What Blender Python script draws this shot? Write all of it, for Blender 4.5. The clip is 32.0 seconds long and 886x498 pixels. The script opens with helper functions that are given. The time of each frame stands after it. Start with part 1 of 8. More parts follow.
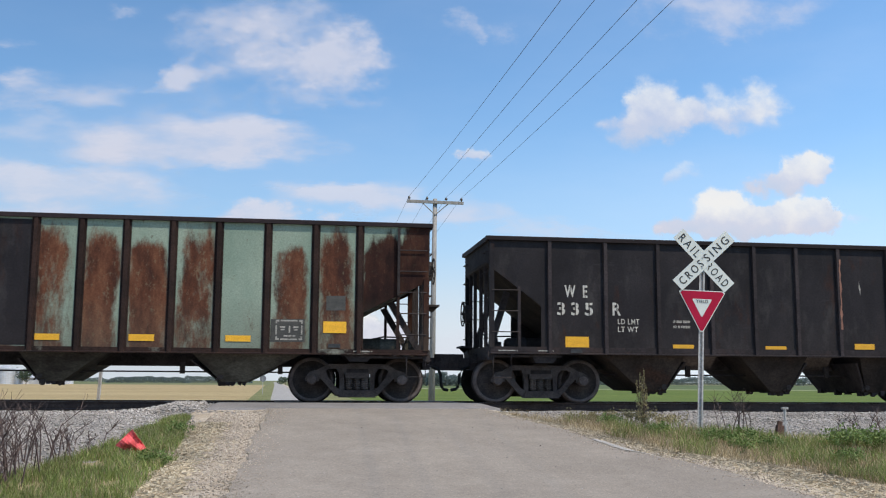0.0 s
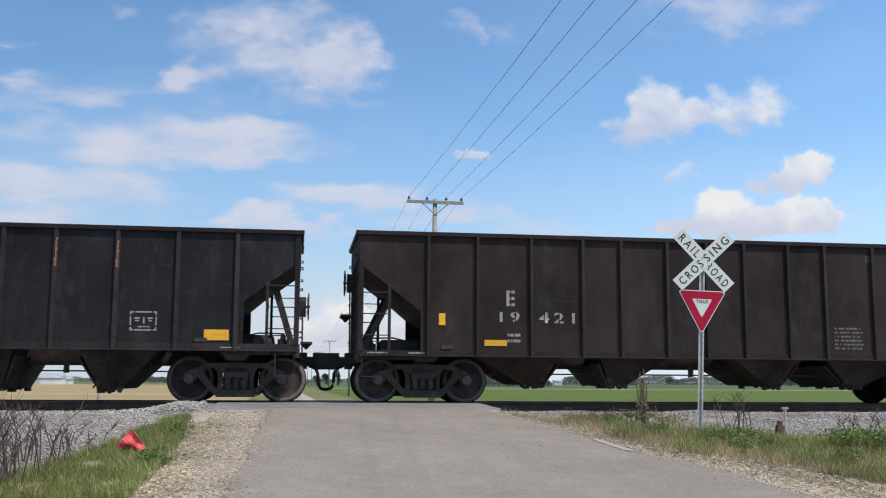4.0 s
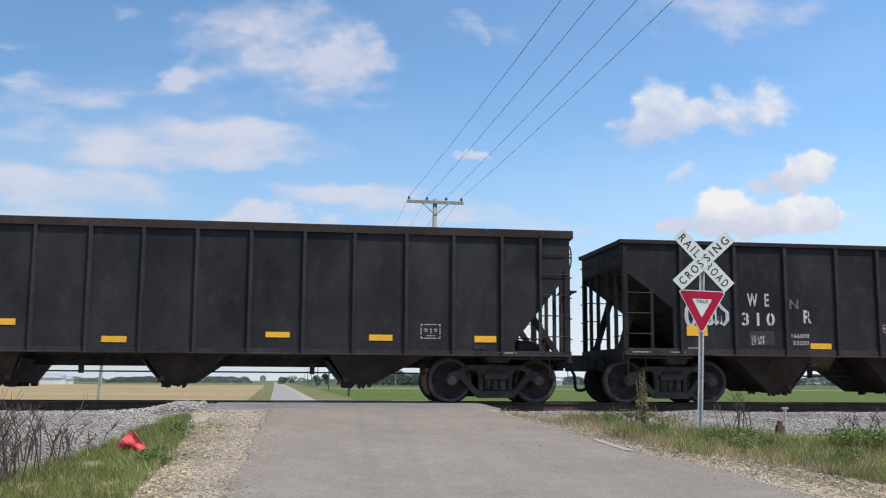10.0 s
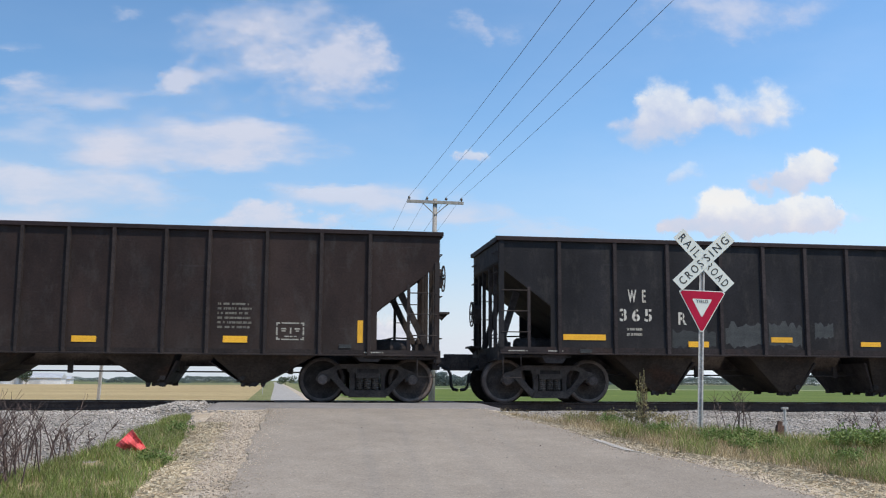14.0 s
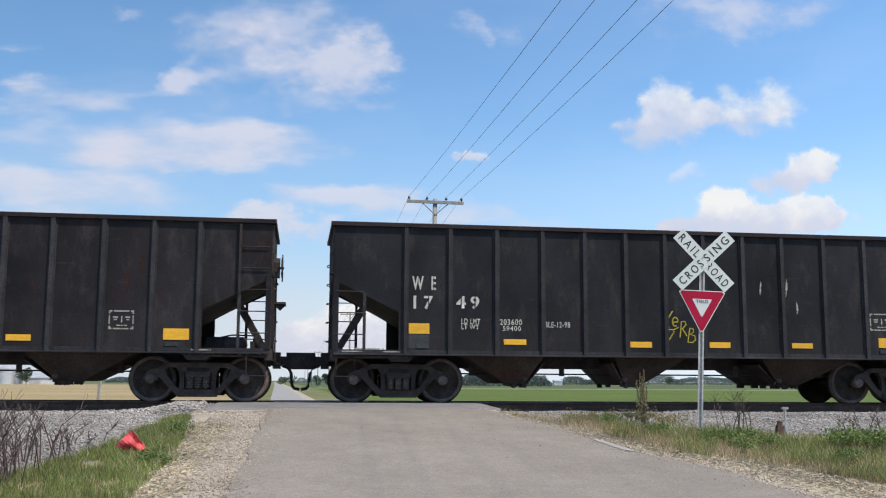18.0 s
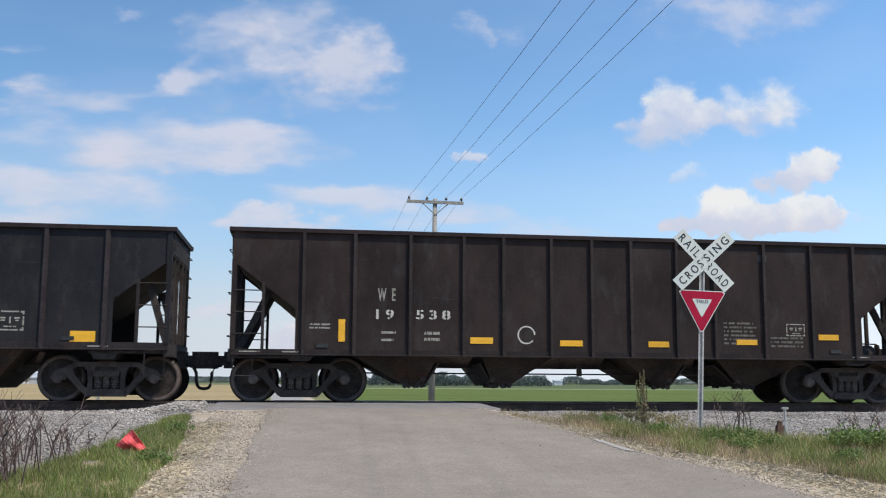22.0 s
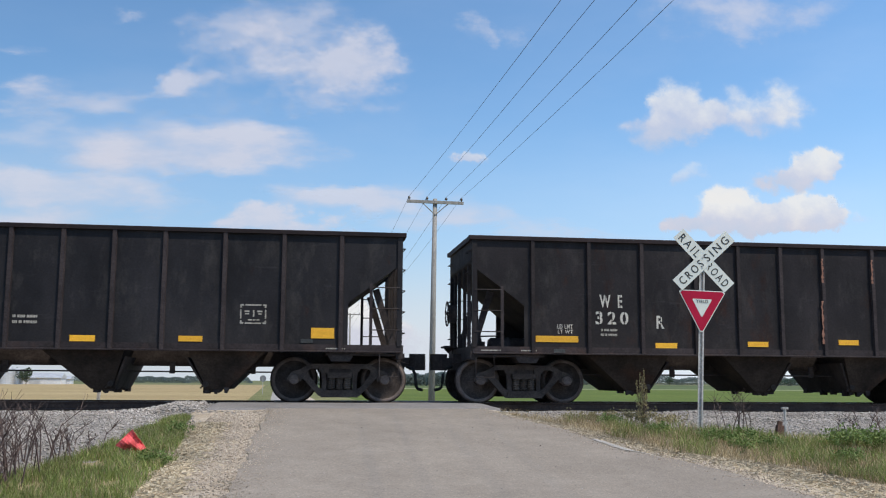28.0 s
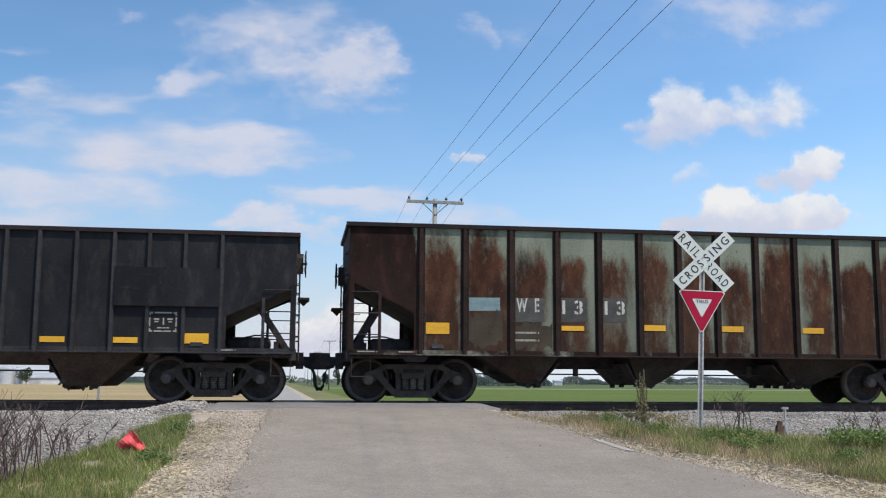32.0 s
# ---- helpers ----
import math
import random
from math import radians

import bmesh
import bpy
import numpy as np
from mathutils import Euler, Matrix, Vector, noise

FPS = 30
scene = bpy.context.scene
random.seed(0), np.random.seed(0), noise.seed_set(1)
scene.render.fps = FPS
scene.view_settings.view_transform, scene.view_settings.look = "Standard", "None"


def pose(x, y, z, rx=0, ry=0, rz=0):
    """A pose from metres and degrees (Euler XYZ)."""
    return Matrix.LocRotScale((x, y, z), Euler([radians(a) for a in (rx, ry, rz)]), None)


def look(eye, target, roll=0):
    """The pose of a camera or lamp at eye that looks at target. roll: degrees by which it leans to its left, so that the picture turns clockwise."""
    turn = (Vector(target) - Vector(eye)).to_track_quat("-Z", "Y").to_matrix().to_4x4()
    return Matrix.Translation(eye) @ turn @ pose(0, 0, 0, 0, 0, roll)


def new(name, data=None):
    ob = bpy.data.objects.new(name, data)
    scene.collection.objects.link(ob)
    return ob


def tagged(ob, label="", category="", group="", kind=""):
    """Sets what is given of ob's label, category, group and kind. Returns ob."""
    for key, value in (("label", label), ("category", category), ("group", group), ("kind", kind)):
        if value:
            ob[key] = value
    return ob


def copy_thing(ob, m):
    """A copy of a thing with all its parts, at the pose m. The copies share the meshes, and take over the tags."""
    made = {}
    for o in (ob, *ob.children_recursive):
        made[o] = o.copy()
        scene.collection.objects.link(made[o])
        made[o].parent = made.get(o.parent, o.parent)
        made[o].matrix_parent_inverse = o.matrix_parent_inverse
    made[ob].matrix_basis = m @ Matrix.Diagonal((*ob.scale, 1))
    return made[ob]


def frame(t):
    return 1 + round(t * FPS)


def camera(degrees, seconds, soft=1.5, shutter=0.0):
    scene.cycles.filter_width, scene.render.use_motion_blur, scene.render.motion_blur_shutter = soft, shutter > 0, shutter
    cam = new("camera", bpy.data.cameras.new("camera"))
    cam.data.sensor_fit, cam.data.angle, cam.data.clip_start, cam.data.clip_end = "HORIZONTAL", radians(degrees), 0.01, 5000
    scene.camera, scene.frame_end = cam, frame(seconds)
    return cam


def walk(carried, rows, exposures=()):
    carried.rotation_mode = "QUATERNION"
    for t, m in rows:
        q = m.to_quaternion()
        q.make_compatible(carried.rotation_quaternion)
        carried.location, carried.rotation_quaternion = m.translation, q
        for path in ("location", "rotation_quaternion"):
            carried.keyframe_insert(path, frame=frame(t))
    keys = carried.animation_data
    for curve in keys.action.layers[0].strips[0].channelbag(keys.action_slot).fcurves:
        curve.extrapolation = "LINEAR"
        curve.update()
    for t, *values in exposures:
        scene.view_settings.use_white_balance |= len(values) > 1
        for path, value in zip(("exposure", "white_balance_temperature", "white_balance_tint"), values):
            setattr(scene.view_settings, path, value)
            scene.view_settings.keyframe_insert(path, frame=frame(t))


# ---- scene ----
# ---------- camera: it stands still beside the road ----------
cam = camera(48.29, 32.0, soft=1.1, shutter=0.04)
EYE = pose(-0.012, -21.441, 0.438, 97.62, 0, -8.145) @ pose(0, 0, 0, 0, 0, 0.35)
walk(cam, [(0, EYE), (32, EYE)], [(0, -0.05), (3, -0.09), (6, -0.06), (9, -0.04), (11, -0.06), (12, -0.12), (13, -0.06), (14, -0.03), (17, -0.09), (18, 0.0), (19, 0.03), (20, 0.0), (22, -0.07), (24, 0.03), (25.4, 0.09), (28, -0.11), (29, -0.07), (30, -0.03), (31, -0.09), (32, -0.06)])

# ---------- world, sun, exposure ----------
SUN_ELEV, SUN_AZ = 56.0, 134.0          # azimuth clockwise from +Y (away from the camera)
world = bpy.data.worlds.new("sky")
world.use_nodes = True
scene.world = world
wn = world.node_tree.nodes
sky = wn.new("ShaderNodeTexSky")
sky.sky_type, sky.sun_disc = "NISHITA", False
sky.sun_elevation, sky.sun_rotation = radians(SUN_ELEV), radians(SUN_AZ)
sky.altitude, sky.air_density, sky.dust_density, sky.ozone_density = 200, 1.0, 0.35, 2.5
wn["Background"].inputs["Strength"].default_value = 0.155
deep = wn.new("ShaderNodeMix")
deep.data_type, deep.blend_type = "RGBA", "MULTIPLY"
deep.inputs[0].default_value = 1.0
deep.inputs[7].default_value = (0.685, 0.95, 1.08, 1)
world.node_tree.links.new(sky.outputs[0], deep.inputs[6])
# thin high veil of cloud over the whole sky
wc = wn.new("ShaderNodeTexCoord")
wm = wn.new("ShaderNodeMapping")
wm.inputs["Scale"].default_value = (1.0, 1.0, 3.0)
veil = wn.new("ShaderNodeTexNoise")
veil.inputs["Scale"].default_value, veil.inputs["Detail"].default_value, veil.inputs["Roughness"].default_value = 1.9, 7.0, 0.55
cover = wn.new("ShaderNodeMapRange")
cover.interpolation_type = "SMOOTHSTEP"
cover.inputs["From Min"].default_value, cover.inputs["From Max"].default_value = 0.40, 0.80
cover.inputs["To Min"].default_value, cover.inputs["To Max"].default_value = 0.04, 0.18
pale = wn.new("ShaderNodeMix")
pale.data_type = "RGBA"
pale.inputs[7].default_value = (5.6, 5.7, 6.1, 1)
wl = world.node_tree.links
wl.new(wc.outputs["Generated"], wm.inputs["Vector"])
wl.new(wm.outputs[0], veil.inputs["Vector"])
wl.new(veil.outputs["Fac"], cover.inputs["Value"])
wl.new(cover.outputs[0], pale.inputs[0])
wl.new(deep.outputs[2], pale.inputs[6])
# grey-blue haze low over the fields
sepw = wn.new("ShaderNodeSeparateXYZ")
low_air = wn.new("ShaderNodeMapRange")
low_air.interpolation_type = "SMOOTHSTEP"
low_air.inputs["From Min"].default_value, low_air.inputs["From Max"].default_value = 0.0, 0.30
low_air.inputs["To Min"].default_value, low_air.inputs["To Max"].default_value = 0.80, 0.0
hazy = wn.new("ShaderNodeMix")
hazy.data_type = "RGBA"
hazy.inputs[7].default_value = (3.35, 4.1, 5.1, 1)
wl.new(wc.outputs["Generated"], sepw.inputs[0])
wl.new(sepw.outputs["Z"], low_air.inputs["Value"])
wl.new(low_air.outputs[0], hazy.inputs[0])
wl.new(pale.outputs[2], hazy.inputs[6])
# white vapour right above the horizon
whiteness = wn.new("ShaderNodeMapRange")
whiteness.interpolation_type = "SMOOTHSTEP"
whiteness.inputs["From Min"].default_value, whiteness.inputs["From Max"].default_value = 0.03, 0.145
whiteness.inputs["To Min"].default_value, whiteness.inputs["To Max"].default_value = 0.85, 0.0
vapour = wn.new("ShaderNodeMix")
vapour.data_type = "RGBA"
vapour.inputs[7].default_value = (4.6, 4.95, 5.35, 1)
wl.new(sepw.outputs["Z"], whiteness.inputs["Value"])
wl.new(whiteness.outputs[0], vapour.inputs[0])
wl.new(hazy.outputs[2], vapour.inputs[6])
# the sky pales on the sun's side
sunward = wn.new("ShaderNodeVectorMath")
sunward.operation = "DOT_PRODUCT"
sunward.inputs[1].default_value = (math.sin(radians(SUN_AZ)), math.cos(radians(SUN_AZ)), 0)
paler = wn.new("ShaderNodeMapRange")
paler.inputs["From Min"].default_value, paler.inputs["From Max"].default_value = -0.87, -0.20
paler.inputs["To Min"].default_value, paler.inputs["To Max"].default_value = 0.91, 1.26
bright = wn.new("ShaderNodeVectorMath")
bright.operation = "SCALE"
wl.new(wc.outputs["Generated"], sunward.inputs[0])
wl.new(sunward.outputs["Value"], paler.inputs["Value"])
wl.new(vapour.outputs[2], bright.inputs[0])
wl.new(paler.outputs[0], bright.inputs["Scale"])
wl.new(bright.outputs[0], wn["Background"].inputs["Color"])

sun_data = bpy.data.lights.new("sun", "SUN")
sun_data.energy, sun_data.angle, sun_data.color = 4.15, radians(1.0), (1.0, 0.90, 0.77)
sun = new("sun", sun_data)
_el, _az = radians(SUN_ELEV), radians(SUN_AZ)
SUN_DIR = Vector((math.sin(_az) * math.cos(_el), math.cos(_az) * math.cos(_el), math.sin(_el)))
sun.matrix_basis = look(SUN_DIR * 100, (0, 0, 0))
scene.view_settings.exposure = 0.0

# ---------- materials ----------
def nodes_of(name):
    m = bpy.data.materials.new(name)
    m.use_nodes = True
    nt = m.node_tree
    return m, nt, nt.nodes["Principled BSDF"]


def N(nt, kind, **kw):
    n = nt.nodes.new(kind)
    for k, v in kw.items():
        n.inputs[k.replace("_", " ")].default_value = v
    return n


def ramp(nt, src, stops):
    r = nt.nodes.new("ShaderNodeValToRGB")
    el = r.color_ramp.elements
    while len(el) < len(stops):
        el.new(0.5)
    for e, (pos, col) in zip(el, stops):
        e.position = pos
        e.color = (*col, 1) if len(col) == 3 else col
    nt.links.new(src, r.inputs["Fac"])
    return r.outputs["Color"]


def coords(nt, scale=(1, 1, 1), which="Object"):
    tc = nt.nodes.new("ShaderNodeTexCoord")
    mp = nt.nodes.new("ShaderNodeMapping")
    mp.inputs["Scale"].default_value = scale
    nt.links.new(tc.outputs[which], mp.inputs["Vector"])
    return mp.outputs["Vector"]


def noise_tex(nt, vec, scale, detail=5, rough=0.6):
    n = N(nt, "ShaderNodeTexNoise", Scale=scale, Detail=detail, Roughness=rough)
    nt.links.new(vec, n.inputs["Vector"])
    return n.outputs["Fac"]


def mixc(nt, fac, a, b, mode="MIX"):
    m = nt.nodes.new("ShaderNodeMix")
    m.data_type, m.blend_type = "RGBA", mode
    for sock, v in ((m.inputs[0], fac), (m.inputs[6], a), (m.inputs[7], b)):
        if isinstance(v, (int, float)):
            sock.default_value = v
        elif isinstance(v, tuple):
            sock.default_value = (*v, 1)
        else:
            nt.links.new(v, sock)
    return m.outputs[2]


def bump(nt, bsdf, src, strength=0.3, dist=0.01):
    b = N(nt, "ShaderNodeBump", Strength=strength, Distance=dist)
    nt.links.new(src, b.inputs["Height"])
    nt.links.new(b.outputs[0], bsdf.inputs["Normal"])


def surface(name, c1, c2, scale, fine, rough=0.8, metal=0.0, bump_s=0.3, bump_d=0.01, stretch=(1, 1, 1), random=0.0, which="Object", c3=None, grit=1.0):
    """Two colours mixed by a coarse noise and shaded by a fine one, with relief."""
    m, nt, b = nodes_of(name)
    v = coords(nt, stretch, which)
    coarse = noise_tex(nt, v, scale)
    small = noise_tex(nt, v, fine, 4, 0.7)
    col = ramp(nt, coarse, [(0.32, c1), (0.68, c2)])
    if c3:
        third = noise_tex(nt, v, scale * 0.37 + 0.11, 6, 0.7)
        col = mixc(nt, ramp(nt, third, [(0.56, (0, 0, 0)), (0.66, (1, 1, 1))]), col, c3)
    grain = ramp(nt, small, [(0.3, (1 - 0.42 * grit,) * 3), (0.7, (1 + 0.3 * grit,) * 3)])
    col = mixc(nt, 1.0, col, grain, "MULTIPLY")
    if random:
        oi = nt.nodes.new("ShaderNodeObjectInfo")
        rr = ramp(nt, oi.outputs["Random"], [(0, (1 - random,) * 3), (1, (1 + random,) * 3)])
        col = mixc(nt, 1.0, col, rr, "MULTIPLY")
    nt.links.new(col, b.inputs["Base Color"])
    b.inputs["Roughness"].default_value, b.inputs["Metallic"].default_value = rough, metal
    b.inputs["Specular IOR Level"].default_value = 0.5 if rough < 0.55 or metal > 0.3 else 0.2
    if bump_s:
        bump(nt, b, small, bump_s, bump_d)
    return m


def car_paint(name, dark, lite, rust, rust_lo, rust_hi, dust, streak=(1.1, 1.0, 0.45), rough=0.62):
    """Weathered freight-car paint: mottled coat, rust that runs down, pale dust from the wheels."""
    m, nt, b = nodes_of(name)
    v = coords(nt)
    vs = coords(nt, streak)
    oi = nt.nodes.new("ShaderNodeObjectInfo")
    off = N(nt, "ShaderNodeVectorMath")
    off.operation = "ADD"
    nt.links.new(vs, off.inputs[0])
    sc = N(nt, "ShaderNodeVectorMath")
    sc.operation = "SCALE"
    sc.inputs["Scale"].default_value = 37.0
    nt.links.new(oi.outputs["Random"], sc.inputs[0])
    nt.links.new(sc.outputs[0], off.inputs[1])
    vs = off.outputs[0]
    coat = noise_tex(nt, vs, 0.9, 4, 0.55)
    grain = noise_tex(nt, v, 26, 4, 0.7)
    col = ramp(nt, coat, [(0.3, dark), (0.72, lite)])
    run = noise_tex(nt, vs, 1.7, 7, 0.72)
    mask = ramp(nt, run, [(rust_lo, (0, 0, 0)), (rust_hi, (1, 1, 1))])
    rusty = ramp(nt, noise_tex(nt, vs, 5.0, 6, 0.7), [(0.3, rust[0]), (0.55, rust[1]), (0.75, rust[2])])
    col = mixc(nt, mask, col, rusty)
    smudge = ramp(nt, noise_tex(nt, vs, 2.6, 8, 0.7), [(0.52, (0, 0, 0)), (0.70, (0.6, 0.6, 0.6))])
    col = mixc(nt, smudge, col, (0.048, 0.044, 0.041))
    # worn blotches, and thin scratches down the sheets
    blot = ramp(nt, noise_tex(nt, coords(nt, (1.0, 1.0, 0.8)), 0.8, 7, 0.66), [(0.34, (0.66, 0.66, 0.68)), (0.52, (1, 1, 1)), (0.68, (1.34, 1.32, 1.30))])
    col = mixc(nt, 1.0, col, blot, "MULTIPLY")
    scr = noise_tex(nt, coords(nt, (16, 1, 0.5)), 1.6, 6, 0.75)
    col = mixc(nt, ramp(nt, scr, [(0.68, (0, 0, 0)), (0.78, (0.22, 0.22, 0.22))]), col, (0.062, 0.056, 0.052))
    # dull horizontal smears where loads and brushes have rubbed the sheets
    rub = noise_tex(nt, coords(nt, (0.8, 1, 5.0)), 1.3, 7, 0.7)
    col = mixc(nt, ramp(nt, rub, [(0.60, (0, 0, 0)), (0.76, (0.5, 0.5, 0.5))]), col, (0.052, 0.050, 0.053))
    sep = nt.nodes.new("ShaderNodeSeparateXYZ")
    tc = nt.nodes.new("ShaderNodeTexCoord")
    nt.links.new(tc.outputs["Object"], sep.inputs[0])
    mr = N(nt, "ShaderNodeMapRange")
    mr.inputs["From Min"].default_value, mr.inputs["From Max"].default_value = 2.0, 0.3
    mr.inputs["To Min"].default_value, mr.inputs["To Max"].default_value = 0.0, 0.55
    nt.links.new(sep.outputs["Z"], mr.inputs["Value"])
    mu = nt.nodes.new("ShaderNodeMath")
    mu.operation = "MULTIPLY"
    nt.links.new(mr.outputs[0], mu.inputs[0])
    nt.links.new(coat, mu.inputs[1])
    col = mixc(nt, mu.outputs[0], col, dust)
    col = mixc(nt, 1.0, col, ramp(nt, grain, [(0.3, (0.75, 0.75, 0.75)), (0.7, (1.2, 1.2, 1.2))]), "MULTIPLY")
    nt.links.new(col, b.inputs["Base Color"])
    b.inputs["Specular IOR Level"].default_value = 0.16
    rg = ramp(nt, mask, [(0, (rough,) * 3), (1, (0.92,) * 3)])
    nt.links.new(rg, b.inputs["Roughness"])
    bump(nt, b, noise_tex(nt, v, 2.3, 5, 0.65), 0.35, 0.02)
    return m


BROWN_RUST = ((0.018, 0.0085, 0.007), (0.042, 0.017, 0.011), (0.08, 0.033, 0.019))
M_black = car_paint("black_paint", (0.0118, 0.0102, 0.0110), (0.0250, 0.0216, 0.0232), BROWN_RUST, 0.56, 0.76, (0.055, 0.044, 0.037))
M_green = car_paint("green_black_paint", (0.0104, 0.0100, 0.0114), (0.0225, 0.0215, 0.0243), BROWN_RUST, 0.64, 0.82, (0.05, 0.042, 0.036))
M_slate = car_paint("slate_black_paint", (0.0145, 0.0138, 0.0152), (0.033, 0.0312, 0.0342), BROWN_RUST, 0.62, 0.80, (0.055, 0.047, 0.041))
M_slate_rusty = car_paint("rusty_slate_paint", (0.0130, 0.0125, 0.0138), (0.028, 0.026, 0.0275), ((0.024, 0.0125, 0.010), (0.048, 0.027, 0.020), (0.085, 0.050, 0.036)), 0.52, 0.74, (0.06, 0.047, 0.038))
M_brown = car_paint("brown_black_paint", (0.0190, 0.0125, 0.0112), (0.0370, 0.0245, 0.0215), BROWN_RUST, 0.66, 0.80, (0.06, 0.048, 0.038))


def rusted_paint(name, coat_a, coat_b, cover, edge, dust, uneven=0.40, sound=3.1, tail=0.6, soot=0.8, grime=2.1, bare=None, tone=1.0):
    """Old pale green paint; each side panel rusts from its middle, more or less far."""
    m, nt, b = nodes_of(name)
    v = coords(nt)
    sep = nt.nodes.new("ShaderNodeSeparateXYZ")
    nt.links.new(v, sep.inputs[0])

    def mth(op, a, c=0.0, d=0.0):
        k = nt.nodes.new("ShaderNodeMath")
        k.operation = op
        for s, val in zip(k.inputs, (a, c, d)):
            if isinstance(val, (int, float)):
                s.default_value = val
            else:
                nt.links.new(val, s)
        return k.outputs[0]
    ph = mth("DIVIDE", mth("SUBTRACT", sep.outputs["X"], 0.56), 0.91)
    cell = mth("FLOOR", ph)
    mid = mth("SUBTRACT", 1.0, mth("ABSOLUTE", mth("MULTIPLY_ADD", mth("FRACT", ph), 2.0, -1.0)))
    wn_ = nt.nodes.new("ShaderNodeTexWhiteNoise")
    wn_.noise_dimensions = "1D"
    nt.links.new(mth("ADD", cell, cover * 31.7), wn_.inputs["W"])
    vs = coords(nt, (1.25, 1.0, 0.5))
    big = noise_tex(nt, vs, 1.5, 6, 0.62)
    fine = noise_tex(nt, coords(nt, (1, 1, 0.35)), 9, 7, 0.75)
    amount = mth("ADD", mth("ADD", mth("MULTIPLY", mth("MINIMUM", mth("MULTIPLY", mid, 1.9), 1.0), 0.46), mth("MULTIPLY", wn_.outputs["Value"], uneven)), mth("ADD", mth("MULTIPLY", big, 1.1), mth("MULTIPLY", fine, 0.75)))
    top = mth("MULTIPLY", mth("MAXIMUM", mth("SUBTRACT", sep.outputs["Z"], sound), 0.0), 1.0)
    ends = mth("MULTIPLY", mth("MAXIMUM", mth("SUBTRACT", mth("ABSOLUTE", mth("SUBTRACT", sep.outputs["X"], 6.93)), 5.38), 0.0), tail)
    other = nt.nodes.new("ShaderNodeTexWhiteNoise")
    other.noise_dimensions = "1D"
    nt.links.new(mth("ADD", cell, cover * 91.3), other.inputs["W"])
    top = mth("MULTIPLY", top, mth("MULTIPLY_ADD", other.outputs["Value"], 1.5, 0.25))
    amount = mth("ADD", mth("SUBTRACT", amount, top), ends)
    if bare is not None:    # one panel whose paint has held
        amount = mth("SUBTRACT", amount, mth("MULTIPLY", mth("COMPARE", cell, bare, 0.5), 0.62))
    mr = N(nt, "ShaderNodeMapRange")
    mr.interpolation_type = "SMOOTHSTEP"
    mr.inputs["From Min"].default_value, mr.inputs["From Max"].default_value = 1.64 - cover, 1.64 - cover + edge
    nt.links.new(amount, mr.inputs["Value"])
    col = ramp(nt, noise_tex(nt, vs, 1.0, 4), [(0.3, coat_a), (0.7, coat_b)])
    rust = ramp(nt, noise_tex(nt, vs, 1.9, 8, 0.70), [(p, tuple(tone * q for q in c)) for p, c in ((0.34, (0.042, 0.019, 0.014)), (0.46, (0.082, 0.031, 0.018)), (0.60, (0.150, 0.062, 0.033)), (0.78, (0.27, 0.145, 0.080)))])
    # flecks of old paint that cling to the rust
    fleck = ramp(nt, noise_tex(nt, coords(nt, (1, 1, 0.5)), 13, 6, 0.75), [(0.56, (0, 0, 0)), (0.66, (0.55, 0.55, 0.55))])
    rust = mixc(nt, fleck, rust, (0.20 * tone, 0.17 * tone, 0.105 * tone))
    sooty = mth("MULTIPLY", mth("MINIMUM", mth("MULTIPLY", ends, 5.0 / tail), 1.0), soot)
    sooty = mth("MINIMUM", mth("MULTIPLY", sooty, mth("MULTIPLY", big, 2.0)), 0.95)
    rust = mixc(nt, sooty, rust, ramp(nt, noise_tex(nt, vs, 2.6, 7, 0.68), [(0.36, (0.010, 0.0056, 0.0052)), (0.56, (0.022, 0.0100, 0.0085)), (0.70, (0.046, 0.020, 0.013))]))
    col = mixc(nt, mr.outputs[0], col, rust)
    speck = ramp(nt, noise_tex(nt, coords(nt, (1, 1, 0.55)), 17, 5, 0.7), [(0.62, (0, 0, 0)), (0.70, (0.8, 0.8, 0.8))])
    col = mixc(nt, speck, col, (0.085, 0.035, 0.020))
    low = N(nt, "ShaderNodeMapRange")
    low.inputs["From Min"].default_value, low.inputs["From Max"].default_value = grime, 0.9
    low.inputs["To Max"].default_value = 0.75
    nt.links.new(sep.outputs["Z"], low.inputs["Value"])
    col = mixc(nt, mth("MULTIPLY", low.outputs[0], mth("MULTIPLY", big, 1.25)), col, dust)
    col = mixc(nt, 1.0, col, ramp(nt, noise_tex(nt, v, 30, 4, 0.7), [(0.3, (0.75, 0.75, 0.75)), (0.7, (1.2, 1.2, 1.2))]), "MULTIPLY")
    nt.links.new(col, b.inputs["Base Color"])
    b.inputs["Roughness"].default_value = 0.88
    b.inputs["Specular IOR Level"].default_value = 0.15
    bump(nt, b, fine, 0.3, 0.01)
    return m


